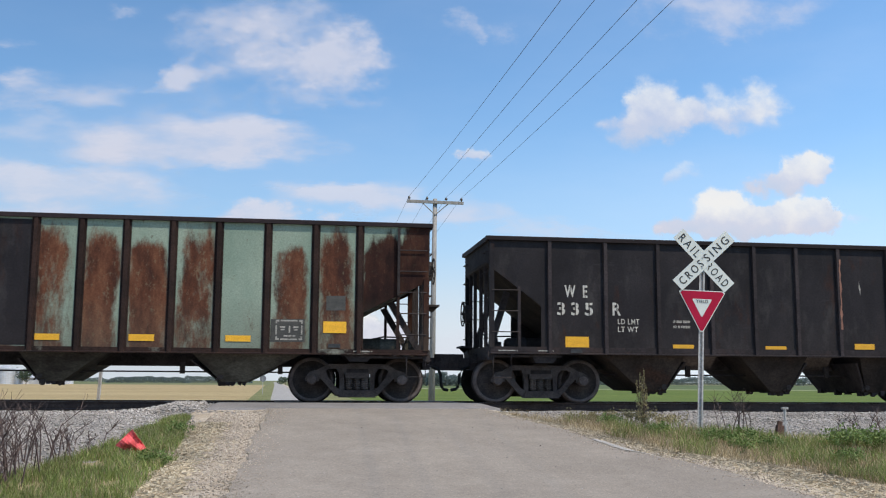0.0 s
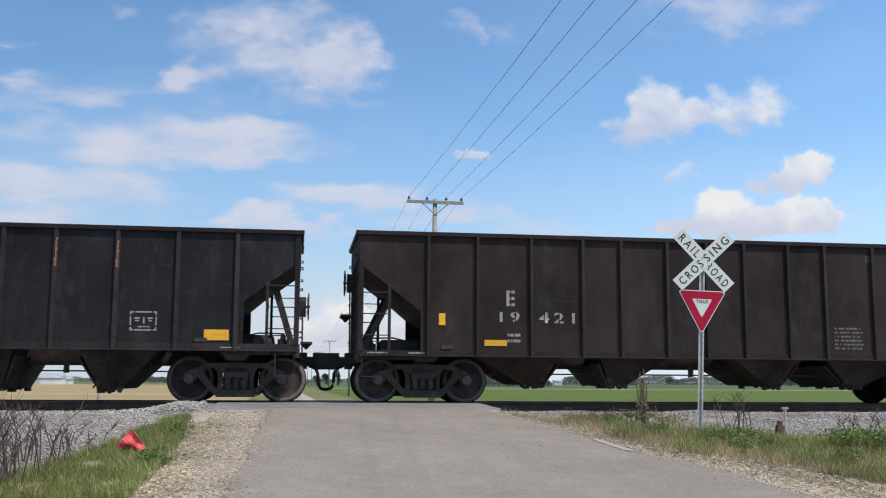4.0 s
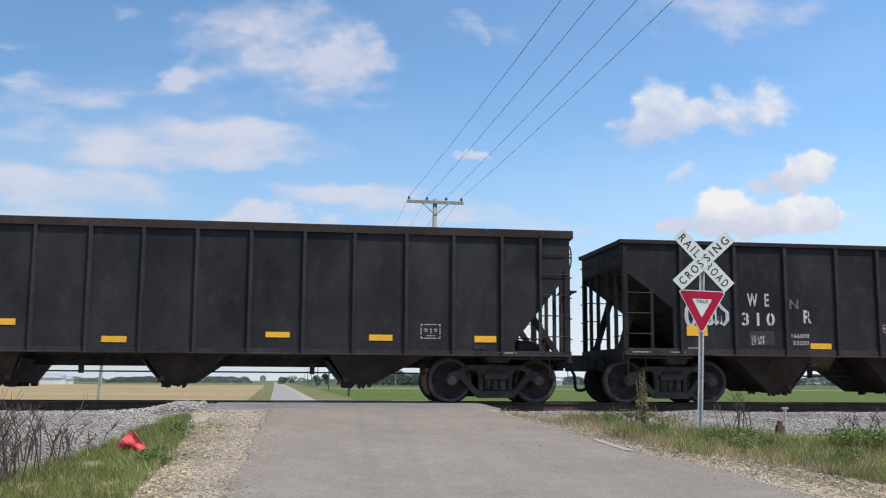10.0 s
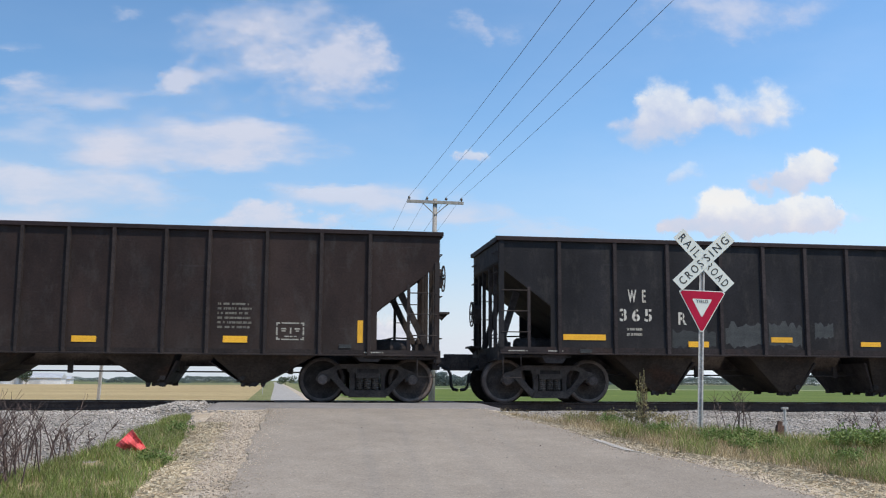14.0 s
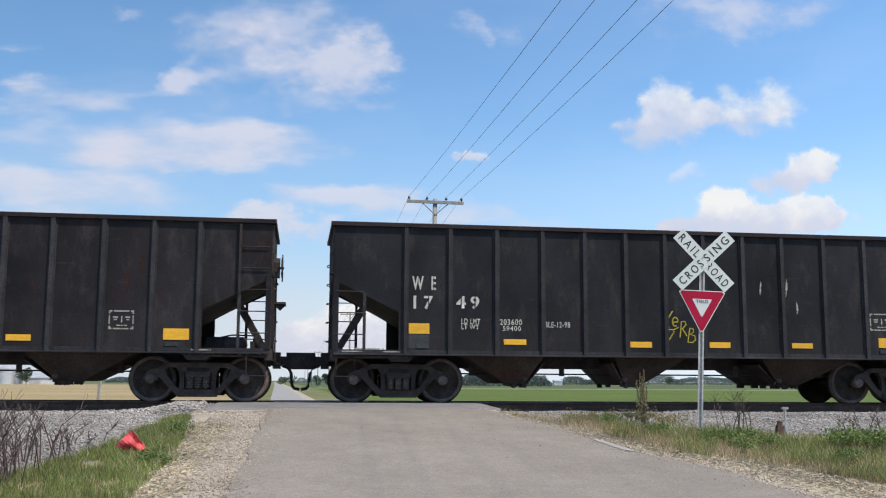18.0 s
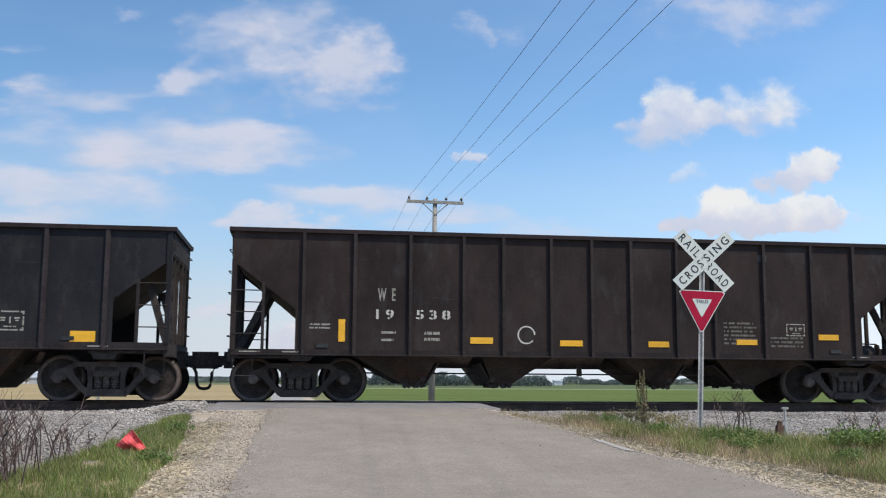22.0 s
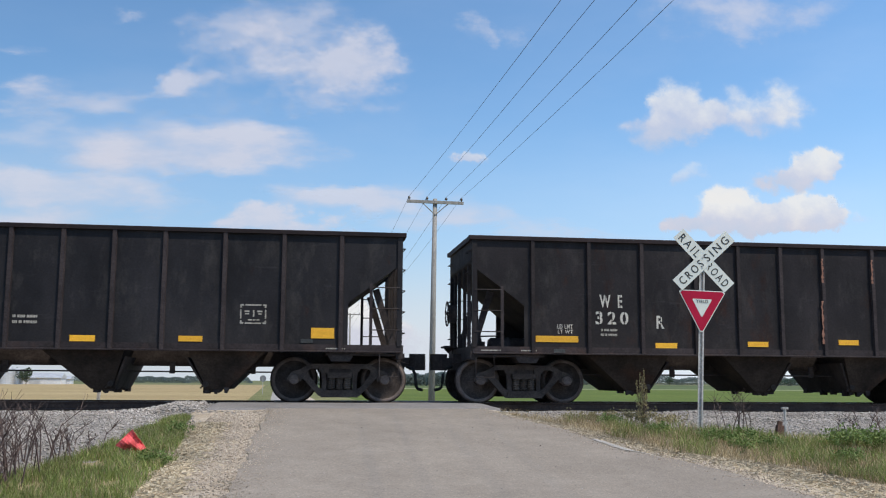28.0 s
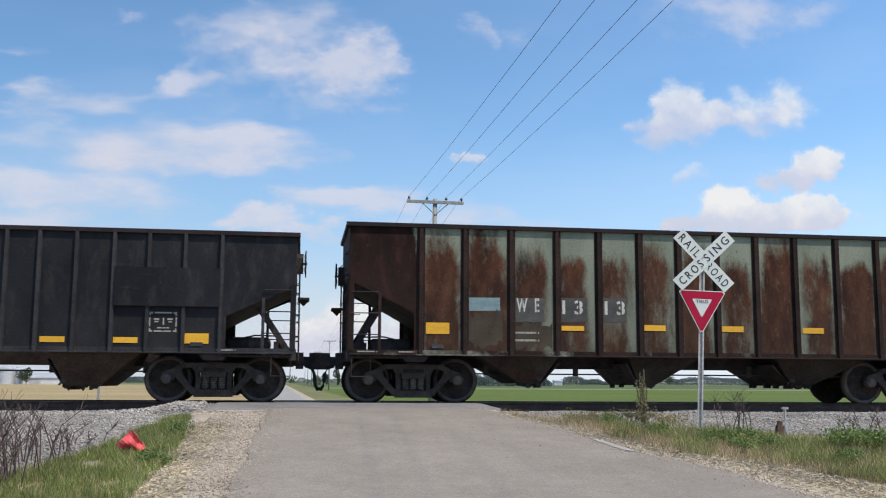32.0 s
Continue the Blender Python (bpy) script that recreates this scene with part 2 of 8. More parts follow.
M_teal = rusted_paint("rusty_teal_paint", (0.185, 0.252, 0.192), (0.29, 0.348, 0.268), 0.52, 0.38, (0.09, 0.075, 0.055), 0.26, sound=2.95, bare=10)
M_teal2 = rusted_paint("teal_paint", (0.130, 0.190, 0.148), (0.212, 0.270, 0.212), 0.33, 0.40, (0.075, 0.062, 0.045), 0.28, 2.9, 0.30, 0.25, 2.4)
M_rusty = rusted_paint("rust_brown_paint", (0.155, 0.175, 0.13), (0.26, 0.28, 0.21), 0.60, 0.46, (0.036, 0.025, 0.018), 0.34, 2.75, 1.3, 1.1, 3.1, tone=0.62)
M_hopper = surface("dusty_hopper_steel", (0.0190, 0.0145, 0.0120), (0.056, 0.042, 0.033), 1.6, 22, 0.85, 0, 0.5, 0.01, random=0.2, c3=(0.055, 0.030, 0.020))
M_hopper_brown = surface("brown_rusted_hopper", (0.030, 0.020, 0.015), (0.085, 0.054, 0.037), 1.2, 20, 0.8, 0, 0.3, 0.006, random=0.3, c3=(0.12, 0.075, 0.05))
M_hopper_teal = surface("sooty_green_hopper_steel", (0.026, 0.020, 0.016), (0.125, 0.115, 0.088), 1.3, 18, 0.85, 0, 0.4, 0.008, (1, 1, 1.6), random=0.2)
M_rib_black = surface("rib_steel_black", (0.022, 0.0205, 0.0215), (0.050, 0.046, 0.048), 1.5, 22, 0.6, 0, 0.3, 0.006, random=0.25)
M_rib_rust = surface("rib_steel_rusty", (0.021, 0.0165, 0.0168), (0.046, 0.036, 0.036), 1.4, 22, 0.7, 0, 0.3, 0.006, random=0.3, c3=(0.062, 0.038, 0.031))
M_rib_brown = surface("rib_steel_brown", (0.022, 0.0165, 0.0160), (0.044, 0.034, 0.031), 1.4, 22, 0.7, 0, 0.3, 0.006, random=0.25)
M_rib_teal = surface("rib_rust_dark", (0.013, 0.0085, 0.0072), (0.040, 0.021, 0.016), 1.2, 18, 0.85, 0, 0.4, 0.006, random=0.3, c3=(0.20, 0.20, 0.16))
M_chord = surface("chord_steel", (0.014, 0.0096, 0.0102), (0.030, 0.0200, 0.0205), 0.9, 20, 0.7, 0, 0.3, 0.006, random=0.3)
M_chord_dusty = surface("dusty_chord_steel", (0.026, 0.018, 0.016), (0.052, 0.036, 0.031), 0.9, 20, 0.75, 0, 0.3, 0.006, random=0.2)
M_under = surface("underframe_steel", (0.0250, 0.0205, 0.0196), (0.064, 0.052, 0.048), 2.5, 25, 0.85, 0, 0.4, 0.008, random=0.2)
M_truck = surface("cast_steel_dusty", (0.031, 0.0245, 0.0215), (0.080, 0.063, 0.054), 4, 40, 0.85, 0, 0.5, 0.006, random=0.25)
M_wheel = surface("wheel_steel", (0.025, 0.0200, 0.0180), (0.064, 0.051, 0.045), 5, 40, 0.8, 0.1, 0.3, 0.004, random=0.3)
M_rim = surface("rusty_wheel_rim", (0.085, 0.066, 0.058), (0.170, 0.135, 0.118), 6, 40, 0.7, 0.1, 0.3, 0.004, random=0.3)
M_spring = surface("dusty_spring_steel", (0.065, 0.053, 0.045), (0.155, 0.128, 0.108), 6, 40, 0.8, 0, 0.3, 0.004, random=0.3)
M_tread = surface("bright_tread_steel", (0.25, 0.23, 0.21), (0.4, 0.38, 0.36), 5, 40, 0.4, 0.9, 0.1, 0.002)
M_rubber = surface("black_rubber", (0.012, 0.012, 0.012), (0.03, 0.03, 0.03), 8, 40, 0.8, 0, 0.1, 0.002)
M_white = surface("white_stencil_paint", (0.44, 0.415, 0.36), (0.62, 0.59, 0.52), 6, 45, 0.7, 0, 0, 0, c3=(0.40, 0.37, 0.31))
M_faded = surface("faded_stencil_paint", (0.24, 0.225, 0.19), (0.46, 0.43, 0.37), 8, 45, 0.75, 0, 0, 0, c3=(0.10, 0.09, 0.075))
M_dim = surface("worn_stencil_paint", (0.09, 0.083, 0.07), (0.20, 0.185, 0.155), 9, 45, 0.8, 0, 0, 0)
M_yellow = surface("yellow_reflective_sheet", (0.72, 0.36, 0.014), (0.84, 0.44, 0.022), 3, 40, 0.45, 0, 0, 0, random=0.12)
M_patch = surface("grey_paint_patch", (0.036, 0.040, 0.041), (0.060, 0.063, 0.063), 3, 30, 0.6, 0, 0, 0, random=0.3)
M_patch_blue = surface("pale_blue_paint_patch", (0.15, 0.22, 0.235), (0.23, 0.31, 0.31), 3, 30, 0.65, 0, 0, 0)
M_patch_brown = surface("brown_primer_patch", (0.045, 0.034, 0.022), (0.075, 0.058, 0.037), 2, 30, 0.7, 0, 0, 0)
M_patch_dark = surface("dark_paint_patch", (0.048, 0.048, 0.044), (0.080, 0.077, 0.068), 3, 30, 0.65, 0, 0, 0, random=0.4)
M_chip = surface("bare_rust_streak", (0.15, 0.052, 0.036), (0.38, 0.22, 0.155), 9, 40, 0.85, 0, 0, 0, (1, 1, 0.4))
M_spray_white = surface("white_spray_paint", (0.36, 0.38, 0.39), (0.58, 0.60, 0.61), 6, 45, 0.6, 0, 0, 0)
M_spray_mint = surface("pale_mint_spray_paint", (0.30, 0.42, 0.42), (0.48, 0.62, 0.61), 6, 45, 0.6, 0, 0, 0)
M_spray_pink = surface("pink_spray_paint", (0.45, 0.30, 0.36), (0.62, 0.44, 0.52), 6, 45, 0.6, 0, 0, 0)
M_spray_red = surface("faded_red_spray_paint", (0.11, 0.034, 0.028), (0.22, 0.072, 0.058), 6, 45, 0.6, 0, 0, 0)
M_spray_yellow = surface("yellow_spray_paint", (0.32, 0.26, 0.03), (0.46, 0.38, 0.05), 6, 45, 0.6, 0, 0, 0)
M_rail = surface("rail_steel", (0.058, 0.039, 0.032), (0.105, 0.072, 0.058), 2, 30, 0.8, 0.2, 0.3, 0.004)
M_tie = surface("creosoted_wood", (0.035, 0.028, 0.022), (0.09, 0.075, 0.06), 3, 30, 0.9, 0, 0.5, 0.01, (1, 6, 6), random=0.3)

def worn_asphalt(name, c1, c2):
    """Sun-bleached chip seal: mottled binder, pale and dark stone chips, faint stains along the lanes."""
    m, nt, b = nodes_of(name)
    v = coords(nt)
    col = ramp(nt, noise_tex(nt, v, 0.5, 6, 0.65), [(0.30, c1), (0.70, c2)])
    lanes = ramp(nt, noise_tex(nt, coords(nt, (1.3, 0.10, 1)), 1.0, 5, 0.6), [(0.35, (0.975, 0.975, 0.978)), (0.6, (1.01, 1.01, 1.008))])
    col = mixc(nt, 1.0, col, lanes, "MULTIPLY")
    patch = ramp(nt, noise_tex(nt, v, 2.6, 8, 0.75), [(0.38, (0.91, 0.90, 0.89)), (0.64, (1.06, 1.06, 1.06))])
    col = mixc(nt, 1.0, col, patch, "MULTIPLY")
    vo = N(nt, "ShaderNodeTexVoronoi", Scale=62.0)
    nt.links.new(v, vo.inputs["Vector"])
    sp = nt.nodes.new("ShaderNodeSeparateColor")
    nt.links.new(vo.outputs["Color"], sp.inputs[0])
    chips = ramp(nt, sp.outputs[0], [(0.0, (0.80, 0.785, 0.77)), (0.25, (0.96, 0.96, 0.96)), (0.75, (1.02, 1.02, 1.02)), (1.0, (1.26, 1.24, 1.20))])
    col = mixc(nt, 1.0, col, chips, "MULTIPLY")
    dots = ramp(nt, noise_tex(nt, v, 17, 5, 0.8), [(0.28, (0.62, 0.60, 0.58)), (0.34, (1, 1, 1)), (0.68, (1, 1, 1)), (0.76, (1.25, 1.22, 1.18))])
    col = mixc(nt, 1.0, col, dots, "MULTIPLY")
    nt.links.new(col, b.inputs["Base Color"])
    b.inputs["Roughness"].default_value = 0.93
    bump(nt, b, vo.outputs["Distance"], 0.3, 0.008)
    return m


M_asphalt = worn_asphalt("worn_chip_seal_asphalt", (0.234, 0.200, 0.162), (0.300, 0.257, 0.208))
M_crust = surface("pale_lime_crust", (0.33, 0.305, 0.27), (0.46, 0.43, 0.385), 6, 60, 0.95, 0, 0.3, 0.005)
M_asphalt_far = worn_asphalt("pale_far_asphalt", (0.29, 0.27, 0.24), (0.37, 0.345, 0.31))
M_panel = surface("crossing_asphalt", (0.195, 0.182, 0.170), (0.272, 0.252, 0.236), 0.8, 60, 0.92, 0, 0.5, 0.006)
M_gravel = surface("gravel_bed", (0.25, 0.225, 0.195), (0.38, 0.345, 0.305), 9, 38, 0.95, 0, 0.9, 0.03)
M_shoulder = surface("gravel_shoulder", (0.39, 0.315, 0.23), (0.54, 0.455, 0.35), 3, 45, 0.95, 0, 0.8, 0.02, c3=(0.36, 0.29, 0.19))
M_straw = surface("dry_straw_soil", (0.40, 0.325, 0.225), (0.54, 0.455, 0.335), 5, 60, 0.95, 0, 0.4, 0.01, (1, 2.5, 1), grit=0.5)
M_soil = surface("weedy_soil", (0.25, 0.195, 0.105), (0.42, 0.33, 0.20), 2, 30, 0.95, 0, 0.6, 0.02)
M_field_green = surface("green_crop_rows", (0.088, 0.128, 0.017), (0.128, 0.162, 0.028), 0.05, 2.5, 0.95, 0, 0.3, 0.05, (0.25, 1, 1))
M_field_far = surface("dark_green_crop", (0.085, 0.115, 0.040), (0.115, 0.145, 0.055), 0.03, 1.5, 0.95, 0, 0.2, 0.05, (0.25, 1, 1))
M_lane = surface("mown_lane", (0.22, 0.24, 0.11), (0.32, 0.32, 0.17), 0.05, 2.0, 0.95, 0, 0.2, 0.03)
M_field_tan = surface("ripe_grain", (0.335, 0.250, 0.118), (0.425, 0.325, 0.165), 0.06, 2.2, 0.95, 0, 0.3, 0.05, (0.3, 1, 1))
M_verge = surface("roadside_grass", (0.12, 0.14, 0.045), (0.25, 0.225, 0.10), 0.25, 4, 0.95, 0, 0.4, 0.05)
M_far = surface("distant_farmland", (0.10, 0.14, 0.05), (0.22, 0.20, 0.10), 0.004, 0.2, 0.95, 0, 0, 0)
M_pole = surface("grey_weathered_pole", (0.22, 0.205, 0.185), (0.36, 0.34, 0.31), 1.2, 18, 0.85, 0, 0.4, 0.006, (4, 4, 0.5))
M_wire = surface("dull_wire", (0.07, 0.07, 0.07), (0.12, 0.12, 0.12), 2, 10, 0.6, 0.5, 0, 0)
M_insul = surface("brown_insulator", (0.05, 0.04, 0.035), (0.09, 0.07, 0.06), 5, 20, 0.3, 0, 0, 0)
M_post = surface("galvanised_post", (0.40, 0.385, 0.36), (0.54, 0.52, 0.49), 3, 30, 0.6, 0.15, 0.2, 0.003)
M_bladeback = surface("bare_blade_back", (0.40, 0.42, 0.44), (0.52, 0.54, 0.56), 3, 30, 0.6, 0.2, 0, 0)
M_signback = surface("sign_back_aluminium", (0.17, 0.175, 0.18), (0.24, 0.245, 0.25), 3, 30, 0.55, 0.4, 0, 0)
M_sign_white = surface("white_reflective_sheet", (0.60, 0.62, 0.56), (0.70, 0.72, 0.65), 3, 50, 0.5, 0, 0, 0, grit=0.2)
M_sign_red = surface("red_reflective_sheet", (0.36, 0.006, 0.032), (0.43, 0.009, 0.045), 3, 50, 0.62, 0, 0, 0, grit=0.2)
M_sign_black = surface("black_sign_ink", (0.012, 0.012, 0.012), (0.022, 0.022, 0.022), 3, 50, 0.5, 0, 0, 0, grit=0.2)
M_flag = surface("red_vinyl", (0.74, 0.075, 0.080), (0.86, 0.14, 0.13), 6, 30, 0.5, 0, 0.3, 0.01)
M_stone = surface("limestone_ballast", (0.24, 0.225, 0.21), (0.43, 0.41, 0.39), 11, 60, 0.95, 0, 0.3, 0.01)
M_bin = surface("galvanised_grain_bin", (0.45, 0.46, 0.47), (0.60, 0.61, 0.62), 0.5, 5, 0.5, 0.3, 0.2, 0.02, (1, 1, 6))
M_shed = surface("white_metal_cladding", (0.60, 0.60, 0.60), (0.72, 0.72, 0.72), 0.5, 5, 0.6, 0, 0.2, 0.02)
M_wood = surface("rotten_wood", (0.10, 0.06, 0.045), (0.20, 0.12, 0.09), 6, 40, 0.95, 0, 0.6, 0.01, (4, 4, 0.6))


def leafy(name, c1, c2, rough=0.7, trans=0.0):
    """Leaves, blades and stalks: each piece has a tone of its own."""
    m, nt, b = nodes_of(name)
    g = nt.nodes.new("ShaderNodeNewGeometry")
    v = coords(nt)
    col = ramp(nt, g.outputs["Random Per Island"], [(0.0, c1), (1.0, c2)])
    col = mixc(nt, 1.0, col, ramp(nt, noise_tex(nt, v, 0.9, 3), [(0.3, (0.7, 0.7, 0.7)), (0.7, (1.2, 1.2, 1.2))]), "MULTIPLY")
    nt.links.new(col, b.inputs["Base Color"])
    b.inputs["Roughness"].default_value = rough
    if trans:
        t = nt.nodes.new("ShaderNodeBsdfTranslucent")
        nt.links.new(col, t.inputs["Color"])
        mx = nt.nodes.new("ShaderNodeMixShader")
        mx.inputs[0].default_value = trans
        nt.links.new(b.outputs[0], mx.inputs[1])
        nt.links.new(t.outputs[0], mx.inputs[2])
        nt.links.new(mx.outputs[0], nt.nodes["Material Output"].inputs["Surface"])
    return m


M_grass = leafy("fresh_grass", (0.14, 0.192, 0.04), (0.32, 0.36, 0.105), 0.6, 0.35)
M_grass_dry = leafy("dry_grass", (0.27, 0.20, 0.105), (0.56, 0.45, 0.27), 0.8, 0.25)
M_weed = leafy("green_weed_leaves", (0.115, 0.185, 0.042), (0.235, 0.31, 0.088), 0.6, 0.3)
M_stalk = leafy("dry_weed_stalks", (0.060, 0.038, 0.034), (0.135, 0.094, 0.078), 0.9)
M_plume = leafy("seeding_weed", (0.22, 0.19, 0.085), (0.36, 0.30, 0.15), 0.8, 0.2)
# far woods: air haze is mixed into the leaf colour, paler and bluer than foliage
M_woods_hazed = leafy("haze_tinted_woods", (0.160, 0.200, 0.185), (0.195, 0.235, 0.215), 0.9, 0.5)
M_tree = leafy("tree_leaves", (0.060, 0.095, 0.058), (0.095, 0.135, 0.080), 0.8, 0.4)
M_bark = surface("tree_bark", (0.07, 0.055, 0.045), (0.13, 0.11, 0.09), 3, 20, 0.95)
M_stones = leafy("loose_ballast_stones", (0.265, 0.240, 0.210), (0.455, 0.412, 0.365), 0.95)
M_shoulder_stones = leafy("tan_shoulder_gravel", (0.31, 0.255, 0.195), (0.54, 0.46, 0.365), 0.95)
M_strawbits = leafy("straw_litter", (0.40, 0.32, 0.21), (0.62, 0.53, 0.38), 0.9)

# ---------- mesh helpers ----------
def mesh_of(name, verts, faces, mat, smooth=False):
    me = bpy.data.meshes.new(name)
    me.from_pydata([tuple(v) for v in verts], [], faces)
    me.materials.append(mat)
    if smooth:
        me.shade_smooth()
    me.update()
    return me


def part(name, me, parent, label="", at=None):
    ob = new(name, me)
    ob.parent = parent
    if at is not None:
        ob.matrix_basis = at
    if label:
        ob["label"] = label
    return ob


class Geo:
    """Gathers simple solids into one mesh."""

    def __init__(self):
        self.v, self.f = [], []

    def add(self, verts, faces):
        k = len(self.v)
        self.v += [tuple(p) for p in verts]
        self.f += [tuple(i + k for i in q) for q in faces]
        return self

    def box(self, x0, y0, z0, x1, y1, z1):
        v = [(x, y, z) for x in (x0, x1) for y in (y0, y1) for z in (z0, z1)]
        return self.add(v, [(0, 1, 3, 2), (4, 6, 7, 5), (0, 4, 5, 1), (2, 3, 7, 6), (0, 2, 6, 4), (1, 5, 7, 3)])

    def prism(self, poly, y0, y1, axis="y"):
        """Outline (a, b) drawn out along an axis."""
        n = len(poly)
        put = {"y": lambda a, b, c: (a, c, b), "x": lambda a, b, c: (c, a, b), "z": lambda a, b, c: (a, b, c)}[axis]
        v = [put(a, b, y0) for a, b in poly] + [put(a, b, y1) for a, b in poly]
        f = [tuple(range(n)), tuple(range(2 * n - 1, n - 1, -1))]
        f += [(i + n, (i + 1) % n + n, (i + 1) % n, i) for i in range(n)]
        return self.add(v, f)

    def tube(self, pts, r, n=6, r_end=None):
        pts = [Vector(p) for p in pts]
        v = []
        for i, p in enumerate(pts):
            d = (pts[min(i + 1, len(pts) - 1)] - pts[max(i - 1, 0)]).normalized()
            a = d.cross(Vector((0, 0, 1)) if abs(d.z) < 0.9 else Vector((1, 0, 0))).normalized()
            b = d.cross(a)
            rr = r if r_end is None else r + (r_end - r) * i / (len(pts) - 1)
            v += [p + (a * math.cos(k * math.tau / n) + b * math.sin(k * math.tau / n)) * rr for k in range(n)]
        f = [(i * n + k, i * n + (k + 1) % n, (i + 1) * n + (k + 1) % n, (i + 1) * n + k) for i in range(len(pts) - 1) for k in range(n)]
        f += [tuple(range(n - 1, -1, -1)), tuple(range((len(pts) - 1) * n, len(pts) * n))]
        return self.add(v, f)

    def lathe(self, prof, n=20, axis="y", c=(0, 0, 0)):
        """Profile (radius, distance along the axis), turned round it."""
        v, m = [], len(prof)
        for k in range(n):
            a = k * math.tau / n
            for r, h in prof:
                p = (r * math.cos(a), h, r * math.sin(a))
                p = {"y": p, "x": (h, p[2], p[0]), "z": (p[2], p[0], h)}[axis]
                v.append((p[0] + c[0], p[1] + c[1], p[2] + c[2]))
        f = []
        for k in range(n):
            for i in range(m - 1):
                a, b = k * m + i, ((k + 1) % n) * m + i
                f.append((a, a + 1, b + 1, b))
        return self.add(v, f)

    def mesh(self, name, mat, smooth=False):
        me = mesh_of(name, self.v, self.f, mat, smooth)
        bm = bmesh.new()
        bm.from_mesh(me)
        bmesh.ops.recalc_face_normals(bm, faces=bm.faces)
        bm.to_mesh(me)
        bm.free()
        return me


MESHES = {}


def shared(key, make):
    if key not in MESHES:
        MESHES[key] = make()
    return MESHES[key]


# ---------- ground, road, track ----------
def interp(x, xs, ys):
    return float(np.interp(x, xs, ys))


def road_z(y):
    return interp(y, (-60, -21, -11, -8, -5, -3, -1.6, 1.6, 3, 8, 20, 60), (-1.1, -0.98, -0.75, -0.48, -0.2, -0.06, -0.012, -0.012, -0.10, -0.5, -1.1, -1.45))


def road_left(y):
    return interp(y, (-60, -16, -11, -8, -3.5, -1.6, 3, 60, 100, 400, 3000), (-12, -1.2, -0.72, -0.66, -0.54, -0.52, -0.62, -2.35, -3.3, -10.2, -79))


def road_right(y):
    return interp(y, (-60, -16, -11.4, -10.3, -9.7, -8.8, -8.1, -6.1, -4.5, -2.8, 3, 60, 100, 400, 3000), (13, 6.2, 5.45, 5.36, 5.2, 4.9, 4.5, 4.12, 3.62, 3.38, 3.2, 0.9, 0.1, -6.6, -75))


def bank_left(y):
    """West edge of the built-up road, wider along the rails."""
    return interp(y, (-3.9, -3.2, -0.5, 0.5, 3), (-0.55, -1.75, -1.85, -1.2, -0.62)) if -3.9 < y < 3 else road_left(y)


def verge_right(y):
    """Width of gravel and straw between the east edge of the road and the grass."""
    return interp(y, (-10.5, -10, -9.2, -8.6, -8, -6.8, -5.3, -3.7), (1.5, 1.35, 1.2, 0.95, 0.72, 0.6, 0.47, 0.25))


def ground_z(x, y):
    base = interp(y, (-60, -21, -11, -8, -5, -3, -2, -1.25, -0.95, 0.95, 1.25, 2, 3, 5, 8, 14), (-1.2, -1.05, -0.80, -0.55, -0.28, -0.19, -0.18, -0.20, -0.25, -0.25, -0.20, -0.22, -0.5, -1.0, -1.45, -1.5))
    # heap of stone at the end of the asphalt apron
    base += 0.15 * math.exp(-((x + 2.15) / 0.5) ** 2 - ((y + 1.9) / 0.8) ** 2)
    # the bank that carries the road
    gap = max(bank_left(y) - x, x - road_right(y), 0.0)
    w = max(0.0, 1 - gap / (0.5 if y < 2 else 3.5))
    rz = road_z(y) - 0.035
    return base + (rz - base) * w * w * (3 - 2 * w) if (rz > base or w > 0.6) else base


def sheet(name, xs_of, ys, n, mat, lift, kind="structure", wobble=0.0, thick=0.0):
    """A strip of surface that follows the ground, from ys[0] to ys[-1]."""
    v, f = [], []
    for j, y in enumerate(ys):
        a, b = xs_of(y)
        for i in range(n + 1):
            x = a + (b - a) * i / n
            if wobble and i in (0, n):
                x += wobble * noise.noise(Vector((i * 3.1, y * 1.1, 4.0))) + wobble * 0.6 * noise.noise(Vector((i * 3.1, y * 4.3, 9.0))) + wobble * 0.3 * noise.noise(Vector((i * 3.1, y * 13.0, 2.0)))
            v.append((x, y, lift(x, y)))
    for j in range(len(ys) - 1):
        for i in range(n):
            k = j * (n + 1) + i
            f.append((k, k + 1, k + n + 2, k + n + 1))
    me = mesh_of(name, v, f, mat)
    return tagged(new(name, me), kind=kind)


def spaced(a, b, step):
    n = max(1, round(abs(b - a) / step))
    return [a + (b - a) * i / n for i in range(n + 1)]


GX = [-3000, -1500, -700, -350, -180, -100, -60, -40, -28, -20] + spaced(-15, 18, 0.5) + [22, 28, 40, 60, 100, 180, 350, 700, 1500, 3000]
GY = [-3000, -1200, -500, -200, -100, -60, -40, -30, -24] + spaced(-20, -2.5, 0.4) + [-2.0, -1.6, -1.25, -0.95, 0, 0.95, 1.25, 1.6, 2, 2.5, 3, 4, 5, 6.5, 8, 11, 14, 20, 30, 45, 60, 90, 130, 200, 300, 500, 800, 1300, 2000, 3500]
gv = [(x, y, ground_z(x, y) if abs(x) < 3001 else -1.5) for y in GY for x in GX]
gn = len(GX)
gf = [(j * gn + i, j * gn + i + 1, (j + 1) * gn + i + 1, (j + 1) * gn + i) for j in range(len(GY) - 1) for i in range(gn - 1)]
gme = mesh_of("ground", gv, gf, M_soil)
gme.materials.append(M_gravel)
gme.materials.append(M_far)
